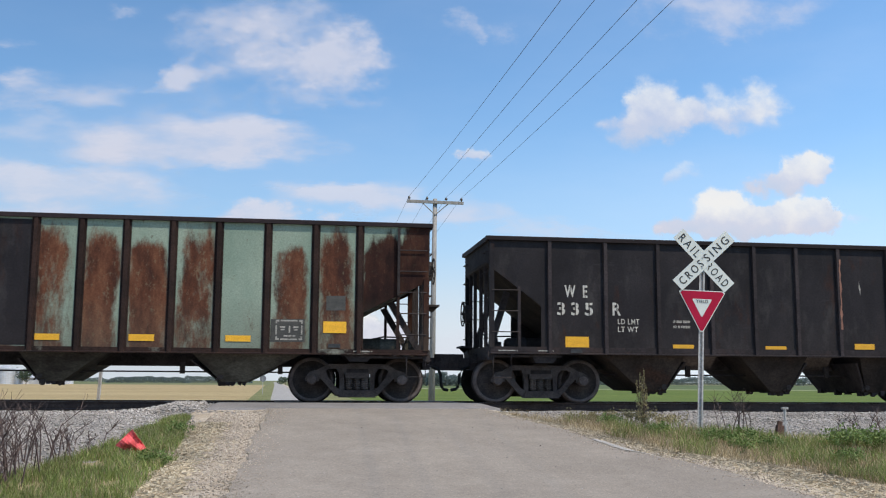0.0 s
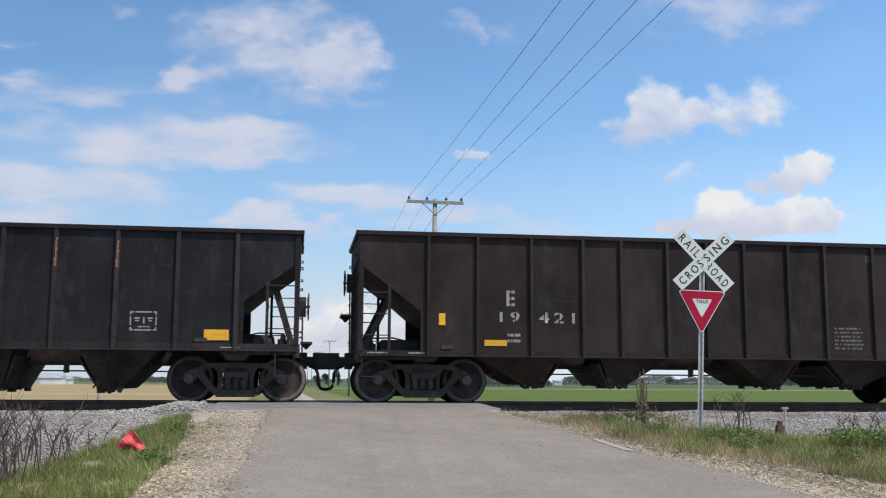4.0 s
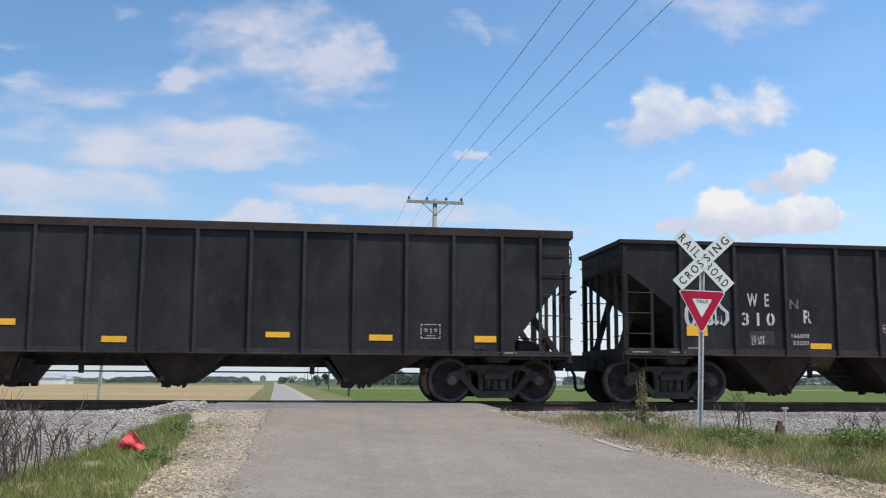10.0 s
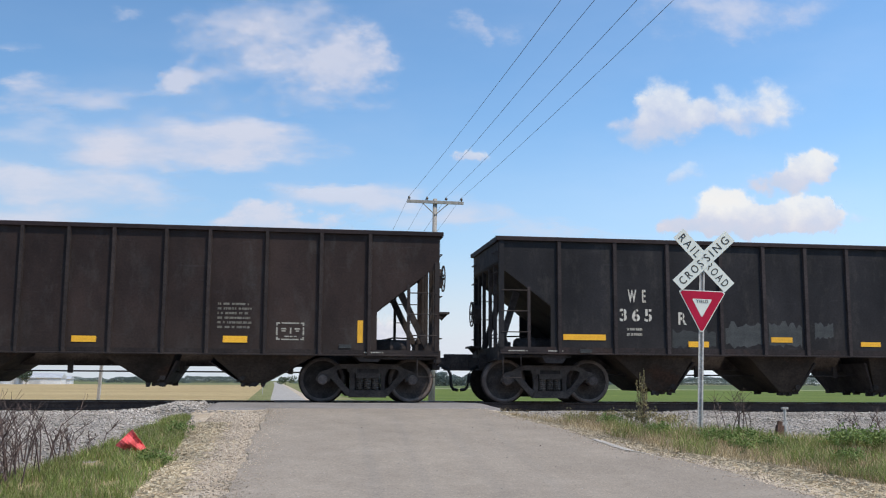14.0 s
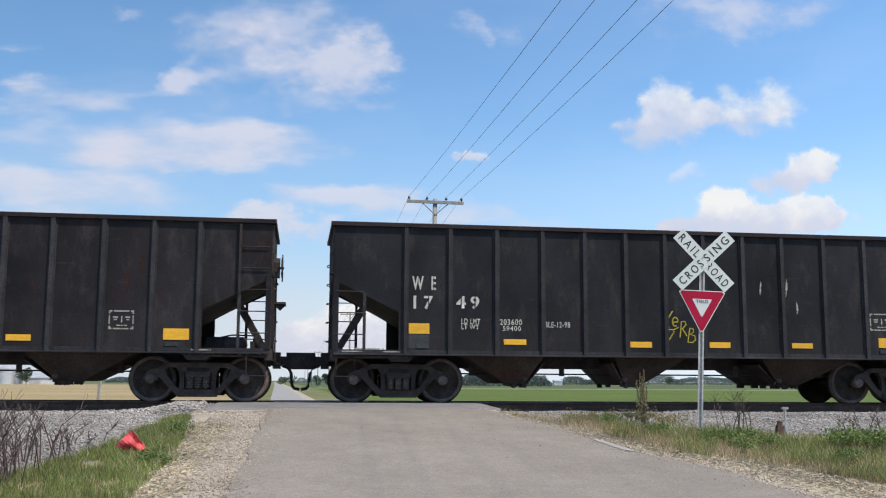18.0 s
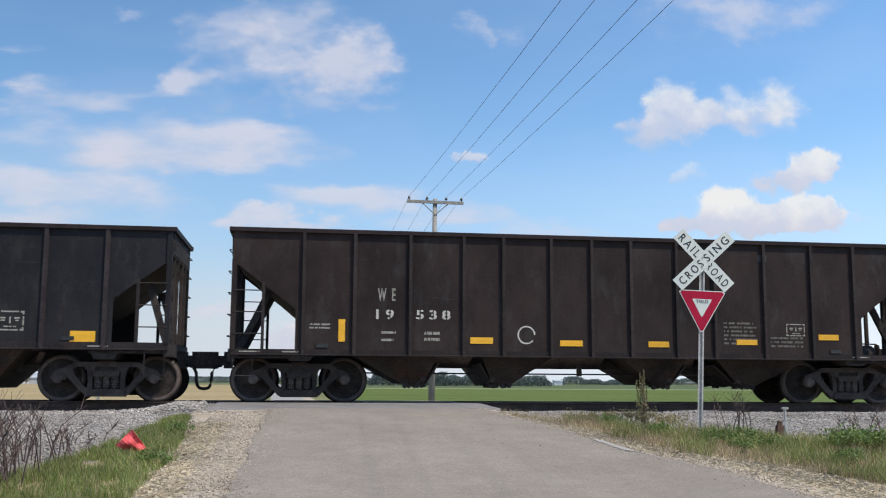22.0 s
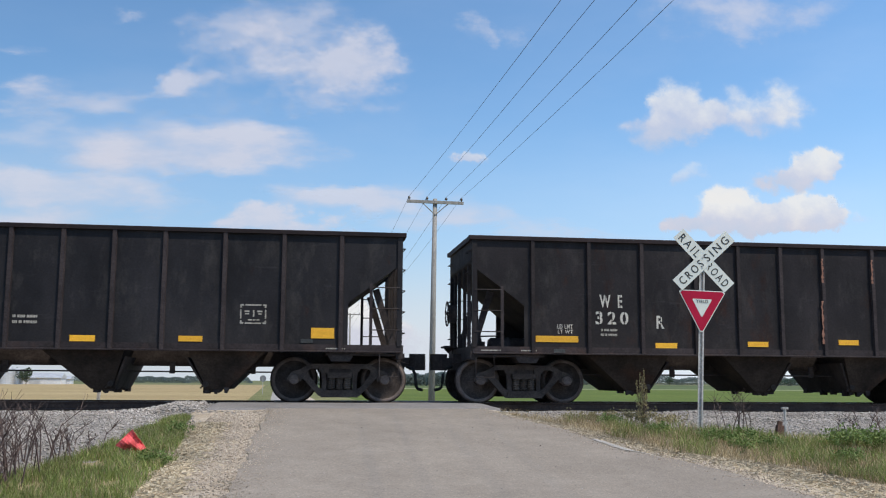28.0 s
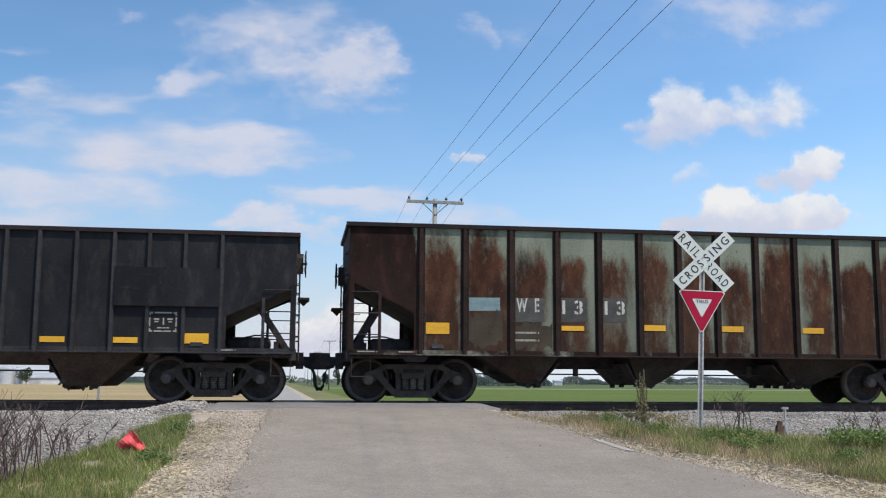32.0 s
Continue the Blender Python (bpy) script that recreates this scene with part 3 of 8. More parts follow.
for p in gme.polygons:
    c = p.center
    if c.y > 60 or abs(c.x) > 100 or c.y < -60:
        p.material_index = 2
    elif -11.5 < c.y < 4.5 and not (c.x > 4.5 and c.y < -4.6 - (c.x - 4.5) * 0.42) and not (-0.3 > c.x > interp(c.y, (-15, -11, -9.9, -8, -4.9), (-5.5, -3.7, -3.2, -2.55, -2.0)) and c.y < -5.2):
        p.material_index = 1
tagged(new("ground", gme), "flat open farmland with gravel beside the track", "ground", kind="structure")

NEAR = spaced(-40, -16, 0.5)[:-1] + spaced(-16, -0.86, 0.12)
road = sheet("road", lambda y: (road_left(y), road_right(y)), NEAR, 10, M_asphalt, lambda x, y: road_z(y) - 0.003 * min(1.0, abs(x - 1.5) / 2.5), wobble=0.10)
tagged(road, "worn pale grey asphalt country road rising to the crossing", "road")
FARY = [0.86, 1.2, 1.6, 2.3, 3, 4.5, 6, 8, 11, 15, 20, 28, 40, 60, 90, 130, 200, 320, 520, 900]
tagged(sheet("road_beyond", lambda y: (road_left(y), road_right(y)), FARY, 4, M_asphalt_far, lambda x, y: road_z(y)), "pale country road running straight away between fields", "road")
tagged(sheet("road_verge_gravel", lambda y: (road_right(y) - 0.05, road_right(y) + 1.0), FARY, 2, M_shoulder, lambda x, y: road_z(y) - 0.015), "strip of pale gravel along the far road", "gravel shoulder")
tagged(sheet("crossing_panel", lambda y: (road_left(y) + 0.02, road_right(y) + 0.1), [-0.63, -0.3, 0, 0.3, 0.63], 8, M_panel, lambda x, y: -0.008), "dark asphalt panel between the rails", "crossing panel")
tagged(sheet("crossing_apron", lambda y: (-1.80 + 0.05 * noise.noise(Vector((0, y * 3, 1))), road_right(y) + 0.3), [-3.14, -3.06] + spaced(-2.9, -0.87, 0.2), 26, M_panel, lambda x, y: road_z(y) + 0.006 - (0.09 if y < -3.1 or x < -1.70 else 0.0)), "grey asphalt apron with a broken lip beside the rails", "crossing apron")
# gravel shoulders of the near road
tagged(sheet("road_shoulder", lambda y: (road_left(y) - interp(y, (-16, -11, -8, -4, -3.2), (1.15, 1.05, 1.0, 1.25, 1.3)), road_left(y) + 0.30), spaced(-20, -3.1, 0.15), 4, M_shoulder, lambda x, y: max(ground_z(x, y), road_z(y) - 0.022 - 0.05 * max(0, road_left(y) - x)) + 0.002, wobble=0.16), "pale gravel and straw shoulder along the road", "gravel shoulder")
tagged(sheet("road_shoulder_east", lambda y: (road_right(y) - 0.30, road_right(y) + 0.35 * verge_right(y) + 0.1), spaced(-20, -1.7, 0.3), 4, M_shoulder, lambda x, y: max(ground_z(x, y), road_z(y) - 0.022 - 0.05 * max(0, x - road_right(y))) + 0.002, wobble=0.14), "gravel and straw shoulder along the road", "gravel shoulder")

tagged(sheet("road_edge_crust", lambda y: (road_right(y) - 0.05, road_right(y) + 0.02), spaced(-8.5, -7.1, 0.1), 2, M_crust, lambda x, y: road_z(y) + 0.006, wobble=0.07), "thin pale crust along the road's edge", "road edge")

# fields beyond the track
tagged(sheet("grain_field", lambda y: (-2000 if y > 40 else -200, road_left(y) - interp(y, (12, 30, 60, 400), (1.7, 1.9, 2.1, 3.5))), [13, 20, 30, 45, 70, 110, 180, 260, 360], 14, M_field_tan, lambda x, y: -1.455), "ripe pale yellow grain field", "field")
tagged(sheet("green_field", lambda y: (road_right(y) + interp(y, (12, 30, 60, 400), (5, 5, 5.0, 7)), 2500 if y > 40 else 220), [13, 20, 30, 45, 70, 110, 180, 222], 14, M_field_green, lambda x, y: -1.455), "low green crop field", "field")
tagged(sheet("field_lane", lambda y: (road_right(y) + 7, 2500), [222, 246], 14, M_lane, lambda x, y: -1.45), "pale grassy lane between two fields", "field lane")
tagged(sheet("far_green_field", lambda y: (road_right(y) + 7, 2500), [246, 330, 430, 620], 14, M_field_far, lambda x, y: -1.455), "darker green crop field beyond the lane", "field")
tagged(sheet("grass_verge", lambda y: (road_left(y) - 2.3, road_left(y)), FARY[7:], 3, M_verge, lambda x, y: min(-1.0, road_z(y)) - 0.02 if y < 20 else road_z(y) - 0.02), "rough green grass along the far road", "grass verge")
tagged(sheet("grass_verge_east", lambda y: (road_right(y) + 0.95, road_right(y) + 6.5), FARY[7:], 3, M_verge, lambda x, y: road_z(y) - 0.022), "rough green grass along the far road", "grass verge")

# rails and sleepers
rail_prof = [(-0.07, -0.17), (0.07, -0.17), (0.07, -0.155), (0.012, -0.135), (0.010, -0.04), (0.037, -0.03), (0.037, -0.004), (0.03, 0), (-0.03, 0), (-0.037, -0.004), (-0.037, -0.03), (-0.010, -0.04), (-0.012, -0.135), (-0.07, -0.155)]
rail_me = Geo().prism(rail_prof, -420, 420, "x").mesh("rail", M_rail)
rail_me.materials.append(M_tread)
for p in rail_me.polygons:
    if p.normal.z > 0.9 and p.center.z > -0.002:
        p.material_index = 1
track = tagged(new("railway_track"), "straight single railway track on grey ballast", "railway track", kind="structure")
for s in (-0.755, 0.755):
    part("rail", rail_me, track, "steel rail with a bright worn head", pose(0, s, 0))
tie_me = Geo().box(-0.115, -1.28, -0.34, 0.115, 1.28, -0.172).mesh("sleeper", M_tie)
for i in range(-60, 90):
    x = 0.55 * i
    if not (-0.6 < x < 3.5):
        part("sleeper", tie_me, track, at=pose(x, random.uniform(-0.04, 0.04), random.uniform(-0.008, 0.004), 0, 0, random.uniform(-1.2, 1.2)))


# ---------- freight cars ----------
KINDS = {
    # length, top, sill top and bottom, ribs, truck centres, corner slope (z at end, x, z), hoppers (top x0, bottom x1 x2, top x3), hopper bottom, chord height
    "A": dict(L=12.47, top=3.39, s1=1.15, s0=1.00, ribs=(1.30, 2.50, 3.65, 4.83, 5.80, 6.76, 7.73, 8.89, 10.05, 11.20), trucks=(1.20, 11.22), cut=(2.80, 1.12, 2.00),
              hop=((2.45, 3.45, 3.92, 4.27), (5.45, 6.35, 6.75, 7.02), (8.22, 8.58, 9.00, 9.75)), low=0.25, chord=0.07, post=0.10),
    "B": dict(L=14.74, top=3.43, s1=1.05, s0=0.93, ribs=(1.45, 2.47, 3.60, 4.70, 5.53, 6.54, 7.41, 8.26, 9.26, 10.10, 11.22, 12.30, 13.28), trucks=(1.40, 13.30), cut=(2.80, 1.30, 1.85),
              hop=((2.45, 3.50, 3.95, 4.20), (5.10, 5.40, 5.80, 6.60), (8.05, 8.92, 9.25, 9.50), (10.15, 10.80, 11.20, 12.25)), low=0.38, chord=0.07, post=0.10),
    "C": dict(L=13.87, top=3.60, s1=1.06, s0=0.95, ribs=(1.49, 2.40, 3.37, 4.34, 5.24, 6.13, 6.99, 7.84, 8.73, 9.62, 10.58, 11.53, 12.42), trucks=(1.40, 12.43), cut=(2.45, 1.36, 1.82),
              hop=((2.70, 3.66, 4.08, 4.40), (5.90, 6.25, 6.65, 7.50), (9.15, 9.72, 10.20, 11.30)), low=0.40, chord=0.07, post=0.11),
    "D": dict(L=15.20, top=3.53, s1=1.06, s0=0.95, ribs=(1.46, 2.51, 3.51, 4.51, 5.54, 6.55, 7.58, 8.63, 9.69, 10.69, 11.75, 12.72, 13.73), trucks=(1.42, 13.68), cut=(2.70, 1.20, 1.25),
              hop=((2.60, 3.65, 4.05, 4.30), (6.60, 6.97, 7.40, 8.25), (10.20, 10.60, 11.10, 12.25)), low=0.36, chord=0.15, post=0.12),
    "E": dict(L=13.26, top=3.34, s1=1.06, s0=0.95, ribs=(1.56, 2.26, 2.96, 3.67, 4.36, 5.03, 5.72, 6.37, 7.03, 7.69, 8.30, 8.99, 9.70, 10.37, 11.06, 11.77), trucks=(1.53, 11.65), cut=(2.28, 1.38, 1.70),
              hop=((2.60, 3.46, 3.98, 4.30), (5.70, 5.98, 6.30, 7.05), (8.50, 8.80, 9.45, 10.25)), low=0.30, chord=0.07, post=0.10),
}
SIDE, WHEELBASE, WHEEL_R = 1.50, 1.83, 0.455


def wheel_mesh():
    # flange inside, tread, rim face, dished plate, hub
    prof = [(0.10, -0.07), (0.36, -0.075), (0.40, -0.085), (0.485, -0.085), (0.488, -0.06), (0.462, -0.045), (0.452, 0.055), (0.395, 0.058), (0.385, 0.035), (0.30, 0.012), (0.20, 0.030), (0.15, 0.075), (0.10, 0.08)]
    me = Geo().lathe(prof, 36).mesh("wheel", M_wheel, True)
    me.materials.append(M_rim)
    for q in me.polygons:
        if 0.388 < math.hypot(q.center.x, q.center.z) < 0.47 and q.center.y > 0:
            q.material_index = 1
    return me


def cap_mesh():
    g = Geo().lathe([(0.0, -0.13), (0.085, -0.13), (0.10, -0.11), (0.10, 0.05), (0.0, 0.05)], 16)
    for k in range(3):
        a = k * math.tau / 3
        g.lathe([(0.0, -0.155), (0.022, -0.155), (0.022, -0.12), (0, -0.12)], 6, "y", (0.055 * math.cos(a), 0, 0.055 * math.sin(a)))
    return g.mesh("bearing_cap", M_rim)


def side_frame_mesh():
    g = Geo()
    top = [(-1.00, 0.44), (-1.00, 0.57), (-0.95, 0.62), (-0.80, 0.66), (-0.60, 0.775), (0.60, 0.775), (0.80, 0.66), (0.95, 0.62), (1.00, 0.57), (1.00, 0.44), (0.96, 0.44), (0.94, 0.53), (0.85, 0.53), (0.83, 0.42), (0.77, 0.42), (0.75, 0.55), (0.58, 0.675), (-0.58, 0.675), (-0.75, 0.55), (-0.77, 0.42), (-0.83, 0.42), (-0.85, 0.53), (-0.94, 0.53), (-0.96, 0.44)]
    g.prism(top, -0.07, 0.07)
    for s in (-1, 1):
        g.prism([(s * 0.80, 0.54), (s * 0.76, 0.66), (s * 0.66, 0.69), (s * 0.60, 0.52), (s * 0.42, 0.30), (s * 0.28, 0.235), (s * 0.32, 0.11), (s * 0.41, 0.13)][::s], -0.08, 0.07)
        g.prism([(s * (0.915 + 0.135 * math.cos(radians(a))), 0.455 + 0.135 * math.sin(radians(a))) for a in range(-10, 191, 20)][::s], -0.09, 0.05)
        g.prism([(s * 0.265, 0.22), (s * 0.36, 0.24), (s * 0.35, 0.42), (s * 0.38, 0.68), (s * 0.265, 0.68)][::s], -0.065, 0.06)
        g.prism([(s * 0.22, 0.57), (s * 0.40, 0.62), (s * 0.42, 0.69), (s * 0.22, 0.69)][::s], -0.09, 0.08)
    g.prism([(-0.38, 0.10), (0.38, 0.10), (0.33, 0.245), (-0.33, 0.245)], -0.12, 0.09)
    g.box(-0.245, -0.12, 0.49, 0.245, 0.0, 0.60)
    g.box(-0.26, 0.035, 0.24, 0.26, 0.055, 0.52)
    return g.mesh("side_frame", M_truck)


def spring_mesh():
    g = Geo()
    turns = [(0.060 * math.cos(a), 0.060 * math.sin(a), 0.255 + 0.0072 * a) for a in [i * math.tau / 9 for i in range(46)]]
    g.tube(turns, 0.0155, 5)
    g.tube([(0, 0, 0.25), (0, 0, 0.50)], 0.030, 6)
    return g.mesh("spring", M_spring)


def truck(car, cx):
    """Two wheelsets, a bolster, two cast side frames with their springs."""
    part("bolster", shared("bolster", lambda: Geo().prism([(-0.22, 0.56), (0.22, 0.56), (0.22, 0.72), (0.14, 0.80), (-0.14, 0.80), (-0.22, 0.72)], -1.08, 1.08).mesh("bolster", M_truck)), car, at=pose(cx, 0, 0))
    for s in (-1, 1):
        fr = part("side_frame", shared("side_frame", side_frame_mesh), car, "dusty cast steel truck side frame", pose(cx, s * 1.02, 0, 0, 0, 0 if s < 0 else 180))
        for dx in (-0.158, 0, 0.158):
            part("spring", shared("spring", spring_mesh), fr, at=pose(dx, -0.035, 0))
    for s in (-1, 1):
        ws = part("wheelset", shared("axle", lambda: Geo().lathe([(0, -1.0), (0.075, -1.0), (0.075, -0.8), (0.09, -0.7), (0.08, 0), (0.09, 0.7), (0.075, 0.8), (0.075, 1.0), (0, 1.0)], 12).mesh("axle", M_wheel)), car, at=pose(0, 0, 0))
        ws.matrix_parent_inverse = pose(cx + s * WHEELBASE / 2, 0, WHEEL_R)
        for q in (-1, 1):
            part("wheel", shared("wheel", wheel_mesh), ws, at=pose(0, q * 0.745, 0, 0, 0, 0 if q > 0 else 180))
            part("bearing_cap", shared("cap", cap_mesh), ws, at=pose(0, q * 1.02, 0, 0, 0, 0 if q < 0 else 180))
        ws["turns"] = 1


def rib_mesh(h, w, d, mat, flange=0.0):
    # pressed hat section, narrower at the face
    g = Geo().prism([(-w / 2, 0), (-w * 0.36, -d), (w * 0.36, -d), (w / 2, 0)], 0, h, "z")
    if flange:
        g.prism([(-flange, 0), (-flange, -0.012), (flange, -0.012), (flange, 0)], 0.06, h, "z")
        for i in range(int(h / 0.14)):
            for q in (-1, 1):
                x, z = q * (flange + w / 2) / 2, 0.12 + 0.14 * i
                g.add([(x - 0.013, -0.012, z), (x, -0.012, z - 0.013), (x + 0.013, -0.012, z), (x, -0.012, z + 0.013), (x, -0.026, z)], [(0, 1, 4), (1, 2, 4), (2, 3, 4), (3, 0, 4)])
    return g.mesh("rib", mat)


def freight_car(kind, skin, rib_mat, hop_mat, brake_end=1, brake_z=2.75):
    k = KINDS[kind]
    L, top, s1, s0, low = k["L"], k["top"] + 0.03, k["s1"], k["s0"], k["low"]
    ze, xc, zc = k["cut"]
    car = new("hopper_car")
    key = (kind, skin.name)
    S = SIDE
    # side sheets
    outline = [(0.04, top), (0.04, ze), (xc, zc), (xc, s1 - 0.02), (L - xc, s1 - 0.02), (L - xc, zc), (L - 0.04, ze), (L - 0.04, top)]
    for s in (-1, 1):
        part("side_sheet", shared(key + ("side", s), lambda: Geo().prism(outline, s * S, s * (S - 0.02)).mesh("side_sheet", skin)), car)
    # top chord round the open top, and side sills
    ch = k["chord"]
    for s in (-1, 1):
        y = s * (S + 0.005)
        part("top_chord", shared((kind, "chord", s), lambda: Geo().prism([(y - 0.065, top - ch), (y + 0.065, top - ch), (y + 0.065, top), (y + 0.05, top + 0.015), (y - 0.05, top + 0.015), (y - 0.065, top)], -0.04, L + 0.04, "x").mesh("top_chord", M_chord_dusty if kind == "D" else M_chord)), car)
        part("side_sill", shared(key + ("sill", s), lambda: Geo().prism([(s * (S - 0.06), s0), (s * (S + 0.075), s0), (s * (S + 0.075), s0 + 0.02), (s * (S + 0.02), s0 + 0.03), (s * (S + 0.02), s1), (s * (S - 0.06), s1)], 0.05, L - 0.05, "x").mesh("side_sill", rib_mat)), car)
    for x in (-0.035, L - 0.055):
        part("end_chord", shared((kind, "endchord"), lambda: Geo().box(0, -S + 0.03, top - ch - 0.02, 0.09, S - 0.03, top + 0.01).mesh("end_chord", M_chord_dusty if kind == "D" else M_chord)), car, at=pose(x, 0, 0))
    # side ribs
    w, d = (0.10, 0.06) if kind in "AC" else (0.085, 0.07)
    for x in k["ribs"]:
        for s in (-1, 1):
            part("rib", shared((kind, rib_mat.name, "rib"), lambda: rib_mesh(top - ch - s0 - 0.02, w, d, rib_mat, 0.085 if rib_mat is M_rib_teal else (0.07 if kind == "C" else 0.0))), car, at=pose(x, s * S, s0 + 0.02, 0, 0, 0 if s < 0 else 180))
    # end sheets: upright at the top, sloping to the hoppers
    for e in (0, 1):
        ex = lambda x: x if e == 0 else L - x
        sl = Geo()
        zt = ze + 0.12
        sl.prism([(ex(0.02), top - 0.05), (ex(0.05), top - 0.05), (ex(0.05), zt), (ex(0.02), zt)], -S + 0.03, S - 0.03)
        part("end_sheet", shared(key + ("end", e), lambda: sl.mesh("end_sheet", M_under)), car)
        x2 = xc + (zc - s0 + 0.1) * (xc - 0.04) / (ze - zc + 0.001) if ze - zc > 0.3 else xc + 1.2
        x2 = min(x2, 2.75)
        sh = Geo().prism([(ex(0.03), zt), (ex(0.03), zt - 0.04), (ex(xc), zc - 0.03), (ex(x2), s0 - 0.03), (ex(x2), s0 + 0.0), (ex(xc), zc + 0.02)], -S + 0.03, S - 0.03)
        part("slope_sheet", shared(key + ("slope", e), lambda: sh.mesh("slope_sheet", hop_mat)), car)
        # end sill and platform
        part("end_sill", shared((kind, "endsill", e), lambda: Geo().box(*sorted((ex(0.0), ex(0.14)))[:1], -S, s0 - 0.12, sorted((ex(0.0), ex(0.14)))[1], S, s1).mesh("end_sill", M_under)), car)
        part("platform", shared((kind, "platform", e), lambda: Geo().box(min(ex(0.14), ex(1.55)), -S + 0.03, s0 - 0.06, max(ex(0.14), ex(1.55)), S - 0.03, s0 - 0.02).mesh("platform", M_under)), car)
        # uprights of the end
        pw = k["post"]
        for y, wy in ((-S + 0.01, 0.09), (-0.92, 0.07), (-0.36, 0.07), (0.36, 0.07), (0.92, 0.07), (S - 0.01, 0.09)):
            corner = abs(y) > 1.2
            pt = (ze + 0.05 if kind != "A" else top - 0.06) if corner else zt - 0.02
            part("post", shared((kind, skin.name, "post", corner), lambda: Geo().prism([(0, -wy / 2), (pw if corner else 0.07, -wy / 2), (pw if corner else 0.07, wy / 2), (0, wy / 2)], s1 - 0.02, pt, "z").mesh("post", skin if corner else M_under)), car, at=pose(0.03 if e == 0 else L - 0.03 - (pw if corner else 0.07), y, 0))
        bt = 0.46 if kind == "A" else 0.70
        # inner stile and rungs beside the corner
        for s in (-1, 1):
            xs = 0.66
            frac = min(1.0, (xs - 0.04) / (xc - 0.04))
            zs = ze + (zc - ze) * frac
            part("stile", shared((kind, rib_mat.name, "stile"), lambda: Geo().box(-0.03, -0.03, s1 - 0.02, 0.03, 0.03, zs + 0.05).mesh("stile", rib_mat)), car, at=pose(ex(xs), s * (S - 0.02), 0))
            tall = kind in "CD" and (e == 1) == (s < 0)
            if tall:
                part("stile", shared((kind, "tallstile"), lambda: Geo().box(-0.025, -0.03, zs, 0.025, 0.03, top - 0.1).mesh("stile", M_under)), car, at=pose(ex(0.66), s * (S + 0.04), 0))
            z = s1 + 0.30
            while z < (top - 0.3 if tall else min(top - 0.35, zs + 0.3)):
                part("rung", shared((kind, "rung"), lambda: Geo().tube([(0, 0, 0), (0.56, 0, 0)], 0.012, 5).mesh("rung", M_under)), car, at=pose(0.08 if e == 0 else L - 0.64, s * (S + 0.04), z))
                z += 0.43
            # end ladder beside the corner
            for i in range(5):
                z = s1 + 0.25 + 0.43 * i
                part("rung", shared((kind, "endrung"), lambda: Geo().tube([(0.0, -0.2, 0), (-0.05, -0.2, 0), (-0.05, 0.2, 0), (0, 0.2, 0)], 0.012, 5).mesh("rung", M_under)), car, at=pose(0.02 if e == 0 else L - 0.02, s * (S - 0.26), z, 0, 0, 0 if e == 0 else 180))
            # diagonal brace from the platform to the slope
            part("brace", shared((kind, "brace", e, s), lambda: Geo().prism([(ex(0.08), s1 - 0.05), (ex(0.21), s1 - 0.05), (ex(bt + 0.13), (zc + ze) / 2 - 0.1), (ex(bt), (zc + ze) / 2 - 0.05)], s * 0.95, s * 0.87).mesh("brace", M_under)), car)
        # coupler, hose, and cut lever
        sg = -1 if e == 0 else 1
        cp = Geo().box(min(ex(0.1), ex(-0.30)), -0.11, 0.74, max(ex(0.1), ex(-0.30)), 0.11, 0.94)
        hx = ex(0)
        cp.prism([(hx + sg * 0.28, -0.14), (hx + sg * 0.40, -0.20), (hx + sg * 0.60, -0.16), (hx + sg * 0.64, -0.02), (hx + sg * 0.54, 0.02), (hx + sg * 0.50, 0.17), (hx + sg * 0.30, 0.14)], 0.67, 1.02, "z")
        cp.box(min(ex(0.0), ex(-0.16)), -0.26, 0.68, max(ex(0.0), ex(-0.16)), 0.26, 1.02)
        part("coupler", shared((kind, "coupler", e), lambda: cp.mesh("coupler", M_under)), car, "rusty cast steel knuckle coupler")
        hp = [(ex(-0.20), -0.24, 0.74), (ex(-0.33), -0.29, 0.70), (ex(-0.39), -0.30, 0.58), (ex(-0.40), -0.29, 0.42), (ex(-0.42), -0.26, 0.32), (ex(-0.46), -0.22, 0.27), (ex(-0.56), -0.18, 0.25)]
        part("air_hose", shared((kind, "hose", e), lambda: Geo().tube(hp, 0.034, 7).mesh("air_hose", M_rubber, True)), car)
        part("cut_lever", shared((kind, "lever", e), lambda: Geo().tube([(ex(-0.03), -S + 0.1, s0 - 0.1), (ex(-0.06), -0.5, s0 - 0.16), (ex(-0.24), -0.26, s0 - 0.2)], 0.012, 5).mesh("cut_lever", M_under)), car)
        part("step", shared((kind, "step", e), lambda: Geo().tube([(ex(0.10), -S - 0.03, s0 - 0.02), (ex(0.10), -S - 0.05, 0.52), (ex(0.48), -S - 0.05, 0.52), (ex(0.48), -S - 0.03, s0 - 0.02)], 0.014, 5).mesh("step", M_under)), car)
    # centre sill, brake rods
    part("centre_sill", shared((kind, "csill"), lambda: Geo().prism([(-0.20, 0.72), (0.20, 0.72), (0.24, 1.02), (-0.24, 1.02)], 0.05, L - 0.05, "x").mesh("centre_sill", M_under)), car)
    rod = Geo().tube([(2.2, -0.62, 0.60), (L - 2.2, -0.62, 0.60)], 0.016, 5)
    for i in range(5):
        x = 3.0 + (L - 6.0) * i / 4
        rod.box(x - 0.05, -0.65, 0.56, x + 0.05, -0.58, 0.80)
    part("brake_rod", shared((kind, "rod"), lambda: rod.mesh("brake_rod", M_under)), car)
